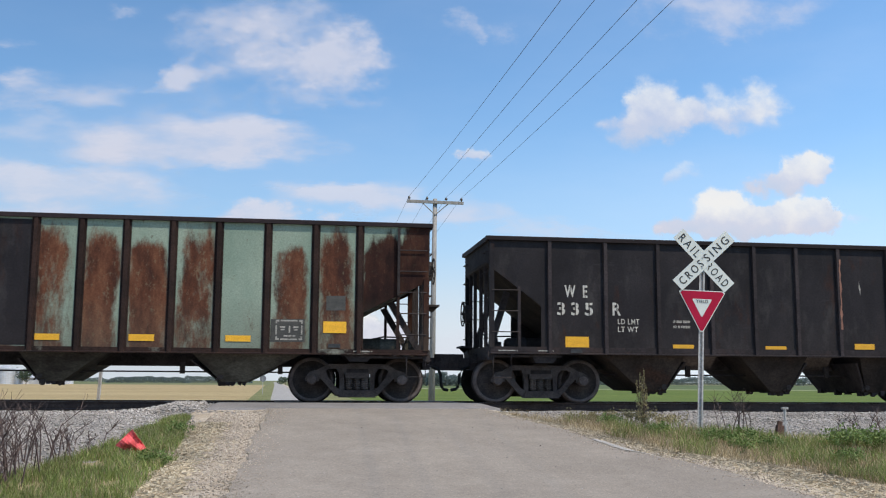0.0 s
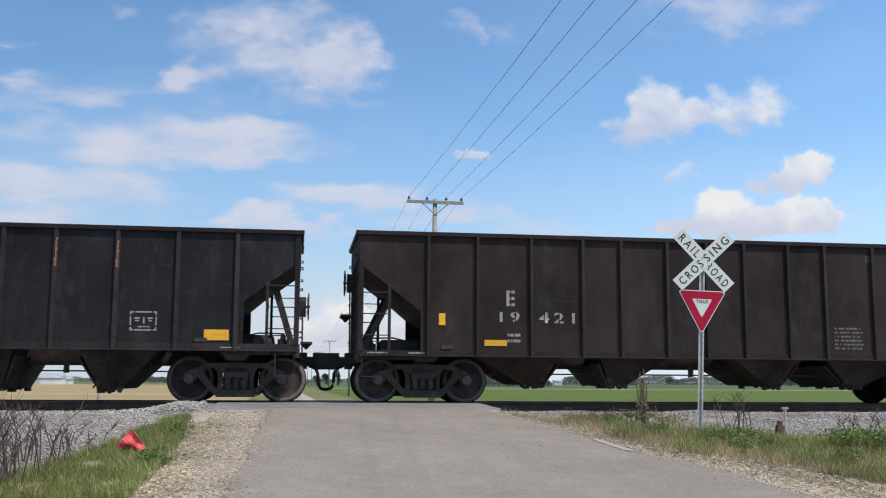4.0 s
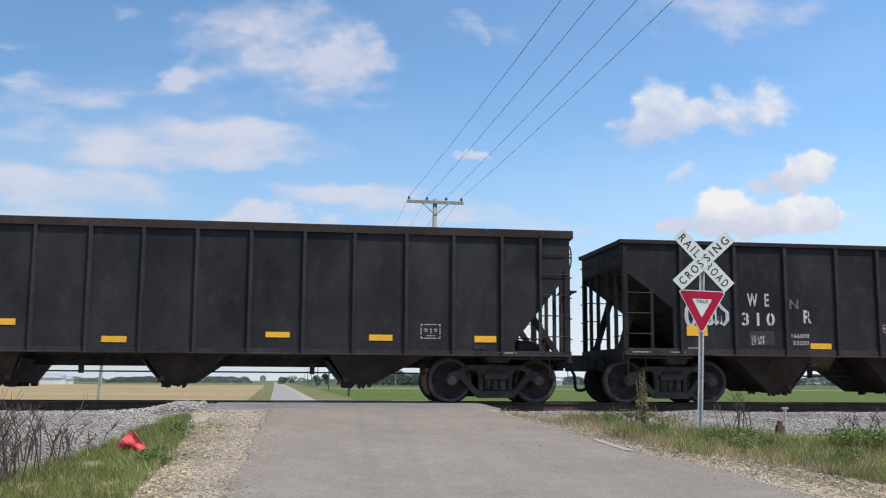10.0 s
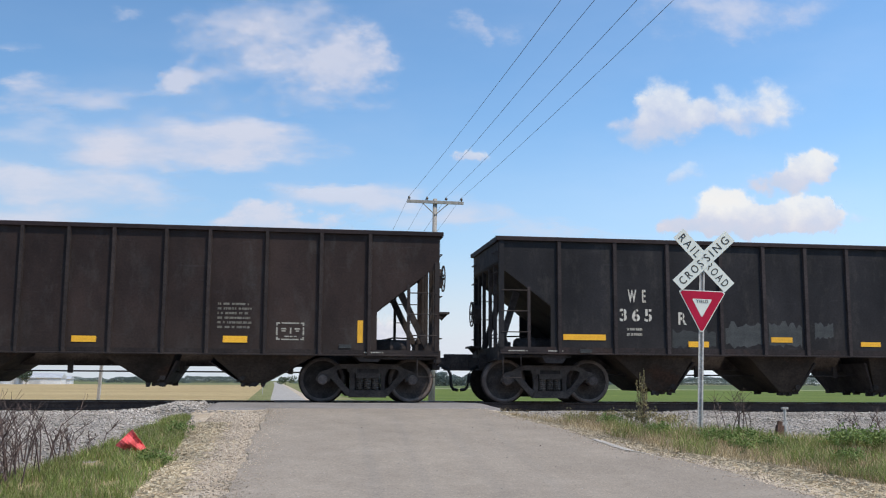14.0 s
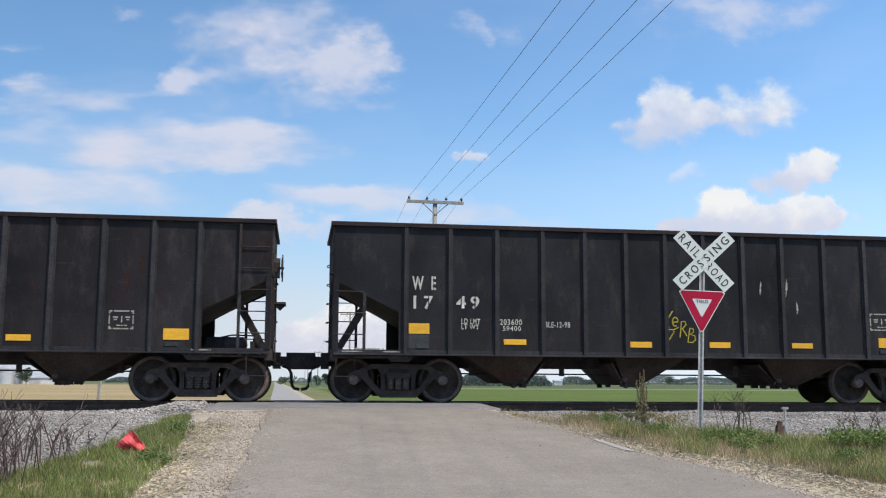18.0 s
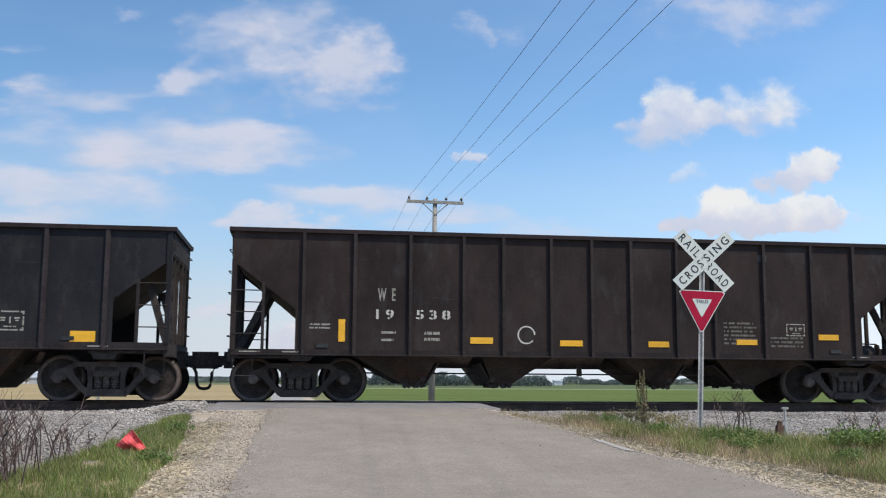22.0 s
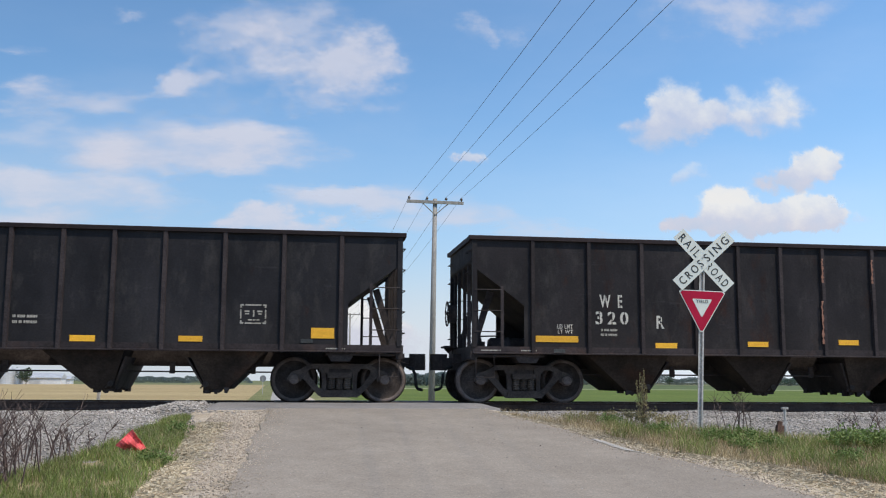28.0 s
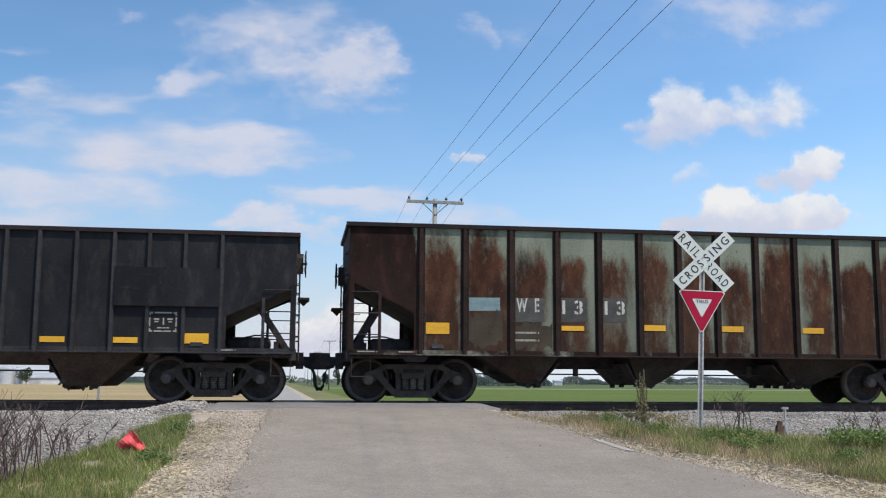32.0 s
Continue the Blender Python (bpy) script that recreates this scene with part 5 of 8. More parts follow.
def graffiti(car, n, x, z, w, h):
    mat = M_spray_mint if car is cars["c984"] and n == 5 else {1: M_spray_red, 2: M_spray_red, 3: M_spray_white, 4: M_spray_pink, 5: M_spray_white, 6: M_faded, 7: M_spray_yellow, 8: M_spray_pink}[n]

    def make():
        g, r = Geo(), random.Random(n)
        if n == 5:      # round face with two eye strokes and three spikes of hair
            ribbon(g, arc(0.47, 0.57, 0.33, -125, 240, 30, 0.37), 0.078)
            for a in (0.56, 0.67):
                ribbon(g, [(a, 0.52), (a + 0.015, 0.62), (a + 0.015, 0.74)], 0.078)
            for a, b, c, d in ((0.20, 0.97, 0.46, 0.75), (0.07, 0.85, 0.33, 0.74), (0.01, 0.72, 0.22, 0.65)):
                ribbon(g, [(a, b), ((a + c) / 2, (b + d) / 2 + 0.01), (c, d)], 0.078)
            ribbon(g, [(0.12, 0.66), (0.09, 0.45), (0.09, 0.18)] + arc(0.24, 0.31, 0.14, -130, 110, 12, 0.13), 0.078)
            ribbon(g, [(0.24, 0.55), (0.26, 0.40), (0.38, 0.32)], 0.07)
            ribbon(g, [(0.16, 0.14), (0.21, 0.04)], 0.085)
            ribbon(g, [(0.73, 0.30), (0.87, 0.20), (0.95, 0.0)], 0.078)
        elif n == 3:    # four fat rounded letters
            ribbon(g, arc(0.11, 0.42, 0.10, 75, 430, 18, 0.36), 0.085)
            ribbon(g, [(0.29, 0.10), (0.26, 0.45), (0.29, 0.88)] + arc(0.34, 0.74, 0.08, 110, -100, 8, 0.18) + [(0.42, 0.16)], 0.085)
            ribbon(g, arc(0.54, 0.36, 0.085, 20, 380, 16, 0.24), 0.085)
            ribbon(g, [(0.66, 0.62), (0.66, 0.28), (0.70, 0.12), (0.76, 0.22), (0.77, 0.42), (0.79, 0.18), (0.86, 0.10), (0.95, 0.26), (0.95, 0.52), (0.84, 0.66), (0.76, 0.80), (0.71, 1.0)], 0.085)
        elif n in (4, 8):    # a row of overlapping bubble letters under a small ring, with a pointed tail
            for q, cx in enumerate((0.10, 0.27, 0.44, 0.61, 0.79)):
                ribbon(g, arc(cx, 0.52 + 0.02 * (q % 2), 0.10, 30 + 40 * q, 395 + 40 * q, 16, 0.23), 0.030)
                ribbon(g, arc(cx + 0.01, 0.53, 0.045, 120 - 35 * q, 350, 10, 0.10), 0.026)
                ribbon(g, [(cx - 0.06, 0.50 + 0.05 * (q % 3)), (cx + 0.06, 0.56 - 0.04 * (q % 2))], 0.026)
            ribbon(g, [(0.40, 0.70), (0.42, 0.30), (0.40, 0.16)], 0.026)
            ribbon(g, arc(0.46, 0.92, 0.09, 0, 360, 14, 0.06), 0.028)
            ribbon(g, [(0.90, 0.88), (0.96, 0.98)], 0.028)
            ribbon(g, [(0.14, 0.22), (0.30, 0.0), (0.32, 0.16), (0.46, 0.06), (0.52, 0.17), (0.94, 0.14)], 0.028)
        elif n == 7:    # four thin letters stepping down, with a slash below
            ribbon(g, [(0.0, 0.98), (0.06, 0.84), (0.13, 0.76), (0.20, 0.86), (0.28, 1.0)], 0.035)
            ribbon(g, [(0.13, 0.76), (0.12, 0.62), (0.16, 0.50)], 0.035)
            ribbon(g, [(0.28, 0.66)] + arc(0.36, 0.68, 0.09, 0, 300, 12, 0.13), 0.035)
            ribbon(g, [(0.50, 0.22), (0.53, 0.45), (0.55, 0.68), (0.66, 0.70), (0.70, 0.60), (0.58, 0.48), (0.66, 0.36), (0.72, 0.26)], 0.035)
            ribbon(g, [(0.74, 0.08), (0.78, 0.30), (0.82, 0.50), (0.92, 0.48), (0.93, 0.38), (0.82, 0.32), (0.96, 0.28), (0.99, 0.16), (0.88, 0.08), (0.76, 0.09)], 0.035)
            ribbon(g, [(0.12, 0.46), (0.30, 0.44), (0.46, 0.52)], 0.03)
            ribbon(g, [(0.06, 0.0), (0.18, 0.18), (0.32, 0.40)], 0.03)
        elif n == 6:    # thin scratched strokes
            for i in range(9):
                a = 0.06 + 0.105 * i
                ribbon(g, [(a - 0.03, r.uniform(0.0, 0.2)), (a + r.uniform(-0.03, 0.03), 0.4), (a + r.uniform(-0.06, 0.04), r.uniform(0.55, 1.0))], 0.018)
            ribbon(g, arc(0.3, 0.82, 0.12, 30, 330, 12, 0.12), 0.018)
            ribbon(g, arc(0.62, 0.38, 0.1, 90, 300, 10, 0.2), 0.018)
        else:           # a scrawled tag
            k = {1: 5, 2: 3, 4: 6, 6: 4, 7: 5, 8: 5}[n]
            for i in range(k):
                a = (i + 0.5) / k
                ribbon(g, arc(a, 0.42 + r.uniform(-0.1, 0.1), 0.55 / k, r.uniform(0, 180), r.uniform(260, 420), 10, 0.28), 0.034)
                ribbon(g, [(a + r.uniform(-0.08, 0.08), r.uniform(0.0, 0.15)), (a, 0.45), (a + r.uniform(-0.08, 0.08), r.uniform(0.75, 1.0))], 0.03)
            ribbon(g, [(0.05, 0.12), (0.5, 0.05), (0.97, 0.16)], 0.035)
        return mesh_of("graffiti", g.v, g.f, mat)
    ob = tagged(part("graffiti", shared(("graffiti", n, mat.name), make), car, "sprayed graffiti scrawl"), kind="stuff")
    ob.matrix_basis = on_side(x, z, w, h, FACE - 0.003)


# ---------- markings of each car ----------
car = cars['c335']
lettering(car, 'W E', 1.62, 2.18, 0.49, 0.26)
lettering(car, '335', 1.46, 1.81, 0.77, 0.27)
lettering(car, 'R', 2.65, 1.82, 0.18, 0.27)
lettering(car, 'LD LMT', 2.76, 1.64, 0.47, 0.11)
lettering(car, 'LT WT', 2.76, 1.48, 0.44, 0.11)
bars(car, 2, 3.97, 1.55, 0.37, 0.22)
reflector(car, 1.63, 1.15, 0.5, 0.22)
reflector(car, 3.95, 1.11, 0.46, 0.12)
reflector(car, 6.01, 1.1, 0.47, 0.12)
reflector(car, 8.05, 1.17, 0.46, 0.12)
reflector(car, 10.62, 1.15, 0.48, 0.22)
stencil_box(car, 10.4, 1.65, 0.5, 0.38)
bars(car, 3, 9.27, 1.65, 0.51, 0.24)
bars(car, 1, 1.77, 1.01, 0.41, 0.07)
chipped(car, 7.7, 1.59, 0.11, 1.52)
chipped(car, 8.84, 2.22, 0.12, 0.91)
chipped(car, 8.85, 1.27, 0.11, 0.56)
scuff(car, 8.20, 2.35, 0.06, 0.30, 21)
scuff(car, 9.55, 2.60, 0.08, 0.22, 22)
car = cars['c455']
faint_letter(car, 'W', 2.77, 2.15, 0.19, 0.26)
lettering(car, 'E', 3.05, 2.15, 0.13, 0.26)
lettering(car, '19', 2.92, 1.82, 0.36, 0.22)
lettering(car, '455', 3.7, 1.84, 0.75, 0.22)
bars(car, 1, 2.79, 1.39, 0.55, 0.1)
bars(car, 1, 2.79, 1.25, 0.46, 0.1)
bars(car, 3, 3.71, 1.2, 0.69, 0.31)
reflector(car, 1.73, 1.37, 0.48, 0.12)
reflector(car, 4.82, 1.2, 0.47, 0.12)
reflector(car, 6.67, 1.17, 0.46, 0.12)
reflector(car, 7.54, 1.16, 0.47, 0.12)
reflector(car, 9.39, 1.17, 0.49, 0.13)
reflector(car, 12.44, 1.26, 0.48, 0.11)
stencil_box(car, 11.52, 1.23, 0.48, 0.73)
bars(car, 6, 10.23, 1.23, 0.78, 0.79)
graffiti(car, 1, 0.39, 2.49, 0.78, 0.69)
graffiti(car, 2, 1.52, 2.16, 0.61, 0.41)
patch(car, M_patch, 3.72, 2.2, 0.37, 0.31)
car = cars['c982']
lettering(car, 'W E', 2.8, 2.16, 0.51, 0.28)
lettering(car, '548', 2.58, 1.69, 0.88, 0.29)
lettering(car, '982', 3.77, 1.69, 0.84, 0.29)
lettering(car, 'R', 5.02, 1.69, 0.2, 0.28)
bars(car, 2, 1.84, 1.23, 0.4, 0.21)
bars(car, 1, 2.61, 1.39, 0.41, 0.12)
bars(car, 1, 2.61, 1.2, 0.38, 0.1)
reflector(car, 1.34, 1.34, 0.48, 0.21)
reflector(car, 5.97, 1.13, 0.48, 0.12)
reflector(car, 10.6, 1.21, 0.48, 0.21)
stencil_box(car, 9.18, 1.38, 0.51, 0.38)
chipped(car, 8.84, 2.61, 0.12, 0.52)
chipped(car, 7.69, 2.61, 0.11, 0.55)
car = cars['c421']
lettering(car, 'E', 3.07, 1.98, 0.18, 0.32)
lettering(car, '19', 2.93, 1.65, 0.42, 0.21)
lettering(car, '421', 3.76, 1.64, 0.76, 0.22)
bars(car, 2, 3.09, 1.21, 0.27, 0.24)
reflector(car, 2.61, 1.16, 0.47, 0.12)
reflector(car, 1.67, 1.57, 0.13, 0.24)
bars(car, 6, 10.28, 1.15, 0.66, 0.51)
stencil_box(car, 11.49, 1.4, 0.48, 0.32)
bars(car, 2, 11.55, 1.22, 0.33, 0.14)
bars(car, 2, 12.48, 1.29, 0.4, 0.11)
reflector(car, 12.94, 1.46, 0.24, 0.47)
patch(car, M_patch, 11.07, 3.06, 0.16, 0.16)
car = cars['c356']
lettering(car, 'W E', 1.61, 2.26, 0.48, 0.28)
lettering(car, '356', 1.5, 1.89, 0.76, 0.27)
lettering(car, 'R', 2.83, 1.86, 0.19, 0.29)
lettering(car, 'LD LMT', 2.98, 1.57, 0.36, 0.11)
lettering(car, 'LT WT', 2.98, 1.46, 0.34, 0.09)
bars(car, 2, 3.8, 1.46, 0.4, 0.24)
reflector(car, 1.36, 1.19, 0.49, 0.22)
reflector(car, 3.9, 1.17, 0.47, 0.12)
reflector(car, 5.97, 1.17, 0.46, 0.11)
stencil_box(car, 10.14, 1.49, 0.52, 0.4)
reflector(car, 10.56, 1.18, 0.47, 0.21)
bars(car, 3, 9.19, 1.5, 0.52, 0.25)
reflector(car, 8.01, 1.14, 0.48, 0.11)
chipped(car, 7.7, 2.55, 0.1, 0.6)
chipped(car, 7.66, 1.8, 0.1, 0.61)
chipped(car, 8.84, 2.61, 0.1, 0.56)
car = cars['c1123']
lettering(car, 'W E', 2.61, 2.28, 0.47, 0.28)
lettering(car, '11', 2.58, 1.91, 0.33, 0.27)
lettering(car, '23', 3.52, 1.89, 0.45, 0.28)
lettering(car, 'LD LMT', 2.62, 1.51, 0.45, 0.11)
lettering(car, 'LT WT', 2.62, 1.36, 0.39, 0.11)
lettering(car, '204600', 3.47, 1.54, 0.46, 0.11)
lettering(car, '58400', 3.54, 1.39, 0.38, 0.11)
reflector(car, 1.53, 1.37, 0.46, 0.21)
reflector(car, 3.52, 1.2, 0.47, 0.11)
reflector(car, 5.38, 1.18, 0.46, 0.12)
reflector(car, 7.13, 1.18, 0.47, 0.11)
reflector(car, 8.88, 1.18, 0.46, 0.11)
reflector(car, 11.79, 1.23, 0.48, 0.21)
stencil_box(car, 10.75, 1.53, 0.51, 0.37)
bars(car, 1, 0.14, 1.03, 0.18, 0.09)
bars(car, 1, 0.57, 1.06, 0.38, 0.05)
car = cars['c385']
lettering(car, 'W E', 2.71, 2.11, 0.55, 0.25)
lettering(car, '385', 2.61, 1.75, 0.81, 0.26)
lettering(car, 'R', 4.0, 1.73, 0.19, 0.26)
lettering(car, 'LD LMT', 3.77, 1.59, 0.32, 0.1)
lettering(car, 'LT WT', 3.78, 1.44, 0.3, 0.1)
bars(car, 2, 4.15, 1.45, 0.35, 0.24)
reflector(car, 1.43, 1.3, 0.47, 0.21)
reflector(car, 3.89, 1.23, 0.47, 0.11)
reflector(car, 5.99, 1.28, 0.46, 0.11)
reflector(car, 8.05, 1.28, 0.46, 0.11)
reflector(car, 10.15, 1.3, 0.9, 0.11)
stencil_box(car, 10.28, 1.46, 0.51, 0.36)
bars(car, 1, 0.16, 1.02, 0.17, 0.09)
bars(car, 1, 1.94, 1.03, 0.35, 0.07)
scuff(car, 4.25, 2.80, 0.10, 0.10, 23)
scuff(car, 5.15, 2.95, 0.16, 0.06, 24)
scuff(car, 6.60, 2.70, 0.05, 0.34, 25)
scuff(car, 7.10, 2.85, 0.20, 0.06, 26)
car = cars['c293']
lettering(car, 'W E', 1.71, 2.33, 0.48, 0.28)
lettering(car, '358', 1.59, 1.97, 0.75, 0.27)
lettering(car, '293', 2.59, 1.98, 0.77, 0.26)
lettering(car, 'LD LMT', 1.77, 1.75, 0.37, 0.1)
lettering(car, 'LT WT', 1.77, 1.63, 0.34, 0.1)
lettering(car, '204300', 2.72, 1.75, 0.44, 0.1)
lettering(car, '58700', 2.79, 1.62, 0.37, 0.1)
reflector(car, 1.53, 1.19, 0.47, 0.22)
reflector(car, 3.77, 1.46, 0.46, 0.12)
reflector(car, 5.83, 1.15, 0.47, 0.12)
reflector(car, 8.96, 1.28, 0.47, 0.11)
reflector(car, 11.01, 1.24, 0.47, 0.12)
reflector(car, 13.16, 1.23, 0.45, 0.13)
stencil_box(car, 12.05, 1.29, 0.41, 0.3)
bars(car, 1, 0.31, 1.06, 0.11, 0.08)
bars(car, 1, 0.77, 1.08, 0.43, 0.07)
car = cars['c310']
lettering(car, 'W E', 2.78, 2.06, 0.49, 0.28)
lettering(car, '310', 2.65, 1.65, 0.74, 0.28)
lettering(car, 'R', 4.05, 1.72, 0.18, 0.28)
patch(car, M_patch, 2.81, 1.24, 0.56, 0.3)
lettering(car, 'LD LMT', 2.86, 1.34, 0.29, 0.1)
lettering(car, 'LT WT', 2.86, 1.24, 0.28, 0.09)
lettering(car, '166800', 3.76, 1.40, 0.40, 0.09)
lettering(car, '53200', 3.79, 1.25, 0.36, 0.09)
faint_letter(car, 'N', 3.74, 2.02, 0.2, 0.21)
graffiti(car, 3, 1.4, 1.59, 0.97, 0.64)
graffiti(car, 4, 5.84, 1.44, 0.75, 0.36)
reflector(car, 1.41, 1.42, 0.46, 0.21)
reflector(car, 4.18, 1.17, 0.48, 0.12)
reflector(car, 6.01, 1.17, 0.47, 0.11)
stencil_box(car, 9.2, 1.45, 0.51, 0.36)
reflector(car, 10.52, 1.45, 0.26, 0.19)
chipped(car, 7.65, 2.66, 0.12, 0.52)
chipped(car, 8.84, 2.64, 0.11, 0.54)
bars(car, 1, 1.43, 1.14, 0.38, 0.05)
car = cars['c312']
lettering(car, 'W E', 2.79, 2.08, 0.48, 0.28)
lettering(car, '312', 2.6, 1.78, 0.78, 0.27)
lettering(car, 'R', 4.08, 1.8, 0.19, 0.25)
patch(car, M_patch, 3.69, 1.51, 0.78, 0.29)
lettering(car, 'LD LMT', 2.81, 1.61, 0.36, 0.09)
lettering(car, 'LT WT', 2.82, 1.51, 0.32, 0.09)
bars(car, 2, 3.92, 1.52, 0.33, 0.25)
bars(car, 1, 3.9, 1.37, 0.49, 0.11)
graffiti(car, 5, 1.32, 1.05, 1.12, 1.17)
graffiti(car, 4, 2.54, 1.2, 0.87, 0.33)
reflector(car, 1.79, 1.27, 0.47, 0.22)
reflector(car, 3.89, 1.24, 0.46, 0.11)
reflector(car, 5.99, 1.23, 0.47, 0.12)
reflector(car, 8.0, 1.27, 0.47, 0.12)
reflector(car, 10.54, 1.29, 0.47, 0.21)
stencil_box(car, 10.29, 1.55, 0.53, 0.38)
bars(car, 3, 9.18, 1.56, 0.51, 0.24)
chipped(car, 7.67, 1.54, 0.11, 1.6)
chipped(car, 8.83, 2.6, 0.1, 0.55)
car = cars['c395']
lettering(car, '19', 2.95, 1.81, 0.34, 0.22)
lettering(car, '395', 3.69, 1.83, 0.71, 0.22)
patch(car, M_patch, 2.61, 2.17, 0.69, 0.33)
patch(car, M_patch, 3.76, 2.19, 0.64, 0.32)
patch(car, M_patch, 4.86, 2.19, 0.39, 0.29)
bars(car, 1, 2.77, 1.36, 0.56, 0.11)
bars(car, 1, 2.77, 1.22, 0.49, 0.1)
bars(car, 2, 3.76, 1.2, 0.63, 0.27)
reflector(car, 2.13, 1.16, 0.13, 0.46)
reflector(car, 4.82, 1.15, 0.46, 0.13)
reflector(car, 7.55, 1.15, 0.46, 0.12)
reflector(car, 10.41, 1.17, 0.47, 0.13)
reflector(car, 13.05, 1.19, 0.11, 0.45)
stencil_box(car, 11.44, 1.23, 0.55, 0.35)
bars(car, 6, 10.29, 1.43, 0.66, 0.55)
graffiti(car, 6, 4.69, 1.25, 0.66, 0.44)
graffiti(car, 6, 5.74, 1.22, 0.32, 0.31)
car = cars['c365']
lettering(car, 'W E', 2.78, 2.1, 0.39, 0.27)
lettering(car, '365', 2.6, 1.7, 0.7, 0.27)
lettering(car, 'R', 3.88, 1.65, 0.18, 0.26)
bars(car, 2, 2.75, 1.38, 0.33, 0.22)
reflector(car, 1.38, 1.3, 0.91, 0.12)
reflector(car, 4.09, 1.18, 0.45, 0.12)
reflector(car, 5.94, 1.3, 0.48, 0.11)
reflector(car, 7.99, 1.23, 0.46, 0.1)
reflector(car, 10.12, 1.29, 0.85, 0.11)
stencil_box(car, 9.13, 1.44, 0.52, 0.33)
smear(car, M_patch, 3.75, 1.13, 0.95, 0.45, 1)
smear(car, M_patch, 4.92, 1.15, 0.80, 0.60, 2)
smear(car, M_patch, 5.90, 1.15, 0.75, 0.62, 3)
smear(car, M_patch, 6.95, 1.35, 0.42, 0.40, 4)
car = cars['c13']
lettering(car, 'W E', 2.3, 2.3, 0.47, 0.26)
reflector(car, 1.9, 1.25, 0.92, 0.12)
reflector(car, 3.9, 1.19, 0.47, 0.12)
stencil_box(car, 9.12, 1.61, 0.52, 0.36)
reflector(car, 5.91, 1.18, 0.49, 0.13)
reflector(car, 7.72, 1.2, 0.47, 0.12)
reflector(car, 10.58, 1.34, 0.45, 0.13)
bars(car, 1, 10.17, 1.2, 0.25, 0.07)
car = cars['c3558']
lettering(car, 'W E', 1.67, 2.36, 0.47, 0.28)
lettering(car, '35', 1.65, 1.97, 0.46, 0.26)
lettering(car, '58', 2.6, 1.96, 0.45, 0.27)
lettering(car, 'LD LMT', 2.69, 1.78, 0.3, 0.09)
lettering(car, 'LT WT', 2.71, 1.67, 0.26, 0.09)
lettering(car, '201500', 3.58, 1.79, 0.41, 0.11)
lettering(car, '61500', 3.65, 1.68, 0.33, 0.1)
reflector(car, 1.54, 1.32, 0.47, 0.21)
reflector(car, 3.51, 1.16, 0.48, 0.12)
reflector(car, 5.35, 1.16, 0.46, 0.11)
reflector(car, 7.08, 1.18, 0.45, 0.11)
reflector(car, 8.86, 1.16, 0.46, 0.12)
reflector(car, 11.78, 1.21, 0.49, 0.22)
stencil_box(car, 10.74, 1.4, 0.47, 0.37)
bars(car, 1, 0.25, 1.06, 0.13, 0.08)
bars(car, 1, 0.69, 1.08, 0.46, 0.05)
car = cars['c1749']
lettering(car, 'W E', 1.62, 2.28, 0.49, 0.28)
lettering(car, '17', 1.65, 1.89, 0.4, 0.27)
lettering(car, '49', 2.53, 1.91, 0.48, 0.26)
patch(car, M_patch, 1.5, 1.09, 0.47, 0.3)
lettering(car, 'LD LMT', 2.64, 1.6, 0.39, 0.11)
lettering(car, 'LT WT', 2.64, 1.49, 0.36, 0.1)
lettering(car, '203600', 3.44, 1.59, 0.46, 0.12)
lettering(car, '59400', 3.5, 1.47, 0.38, 0.1)
lettering(car, 'BLE-12-98', 4.39, 1.55, 0.53, 0.12)
reflector(car, 1.49, 1.39, 0.49, 0.21)
reflector(car, 3.52, 1.19, 0.47, 0.11)
reflector(car, 6.21, 1.16, 0.47, 0.12)
reflector(car, 7.95, 1.17, 0.46, 0.12)
reflector(car, 9.8, 1.18, 0.47, 0.11)
reflector(car, 11.8, 1.21, 0.47, 0.21)
stencil_box(car, 11.62, 1.58, 0.53, 0.37)
graffiti(car, 7, 6.95, 1.22, 0.70, 0.72)
scuff(car, 9.10, 2.30, 0.07, 0.32, 5)
scuff(car, 9.66, 2.27, 0.1, 0.4, 6)
scuff(car, 9.87, 1.90, 0.12, 0.3, 7)
scuff(car, 9.52, 1.44, 0.1, 0.3, 8)
bars(car, 1, 0.48, 1.04, 0.61, 0.07)
car = cars['c495']
lettering(car, 'W E', 2.74, 2.19, 0.48, 0.26)
lettering(car, '194', 2.64, 1.81, 0.66, 0.26)
lettering(car, '95', 3.86, 1.84, 0.47, 0.26)
lettering(car, 'LD LMT', 2.76, 1.37, 0.39, 0.1)
lettering(car, 'LT WT', 2.76, 1.22, 0.36, 0.1)
lettering(car, '202200', 3.69, 1.39, 0.43, 0.11)
lettering(car, '60800', 3.66, 1.23, 0.37, 0.11)
graffiti(car, 3, 1.45, 1.85, 0.89, 0.46)
graffiti(car, 6, 1.56, 1.4, 0.64, 0.37)
reflector(car, 2.07, 1.16, 0.21, 0.46)
reflector(car, 4.81, 1.18, 0.47, 0.14)
reflector(car, 6.72, 1.15, 0.47, 0.14)
reflector(car, 8.52, 1.16, 0.47, 0.11)
reflector(car, 10.61, 1.37, 0.46, 0.11)
reflector(car, 12.52, 1.28, 0.45, 0.21)
stencil_box(car, 11.55, 1.18, 0.41, 0.3)
bars(car, 6, 10.24, 1.22, 0.77, 0.75)
graffiti(car, 4, 5.6, 1.34, 0.79, 0.52)
patch(car, M_patch, 4.79, 1.16, 0.62, 0.38)
car = cars['c984']
lettering(car, 'W E', 1.62, 2.21, 0.48, 0.28)
lettering(car, '548', 1.44, 1.85, 0.78, 0.27)
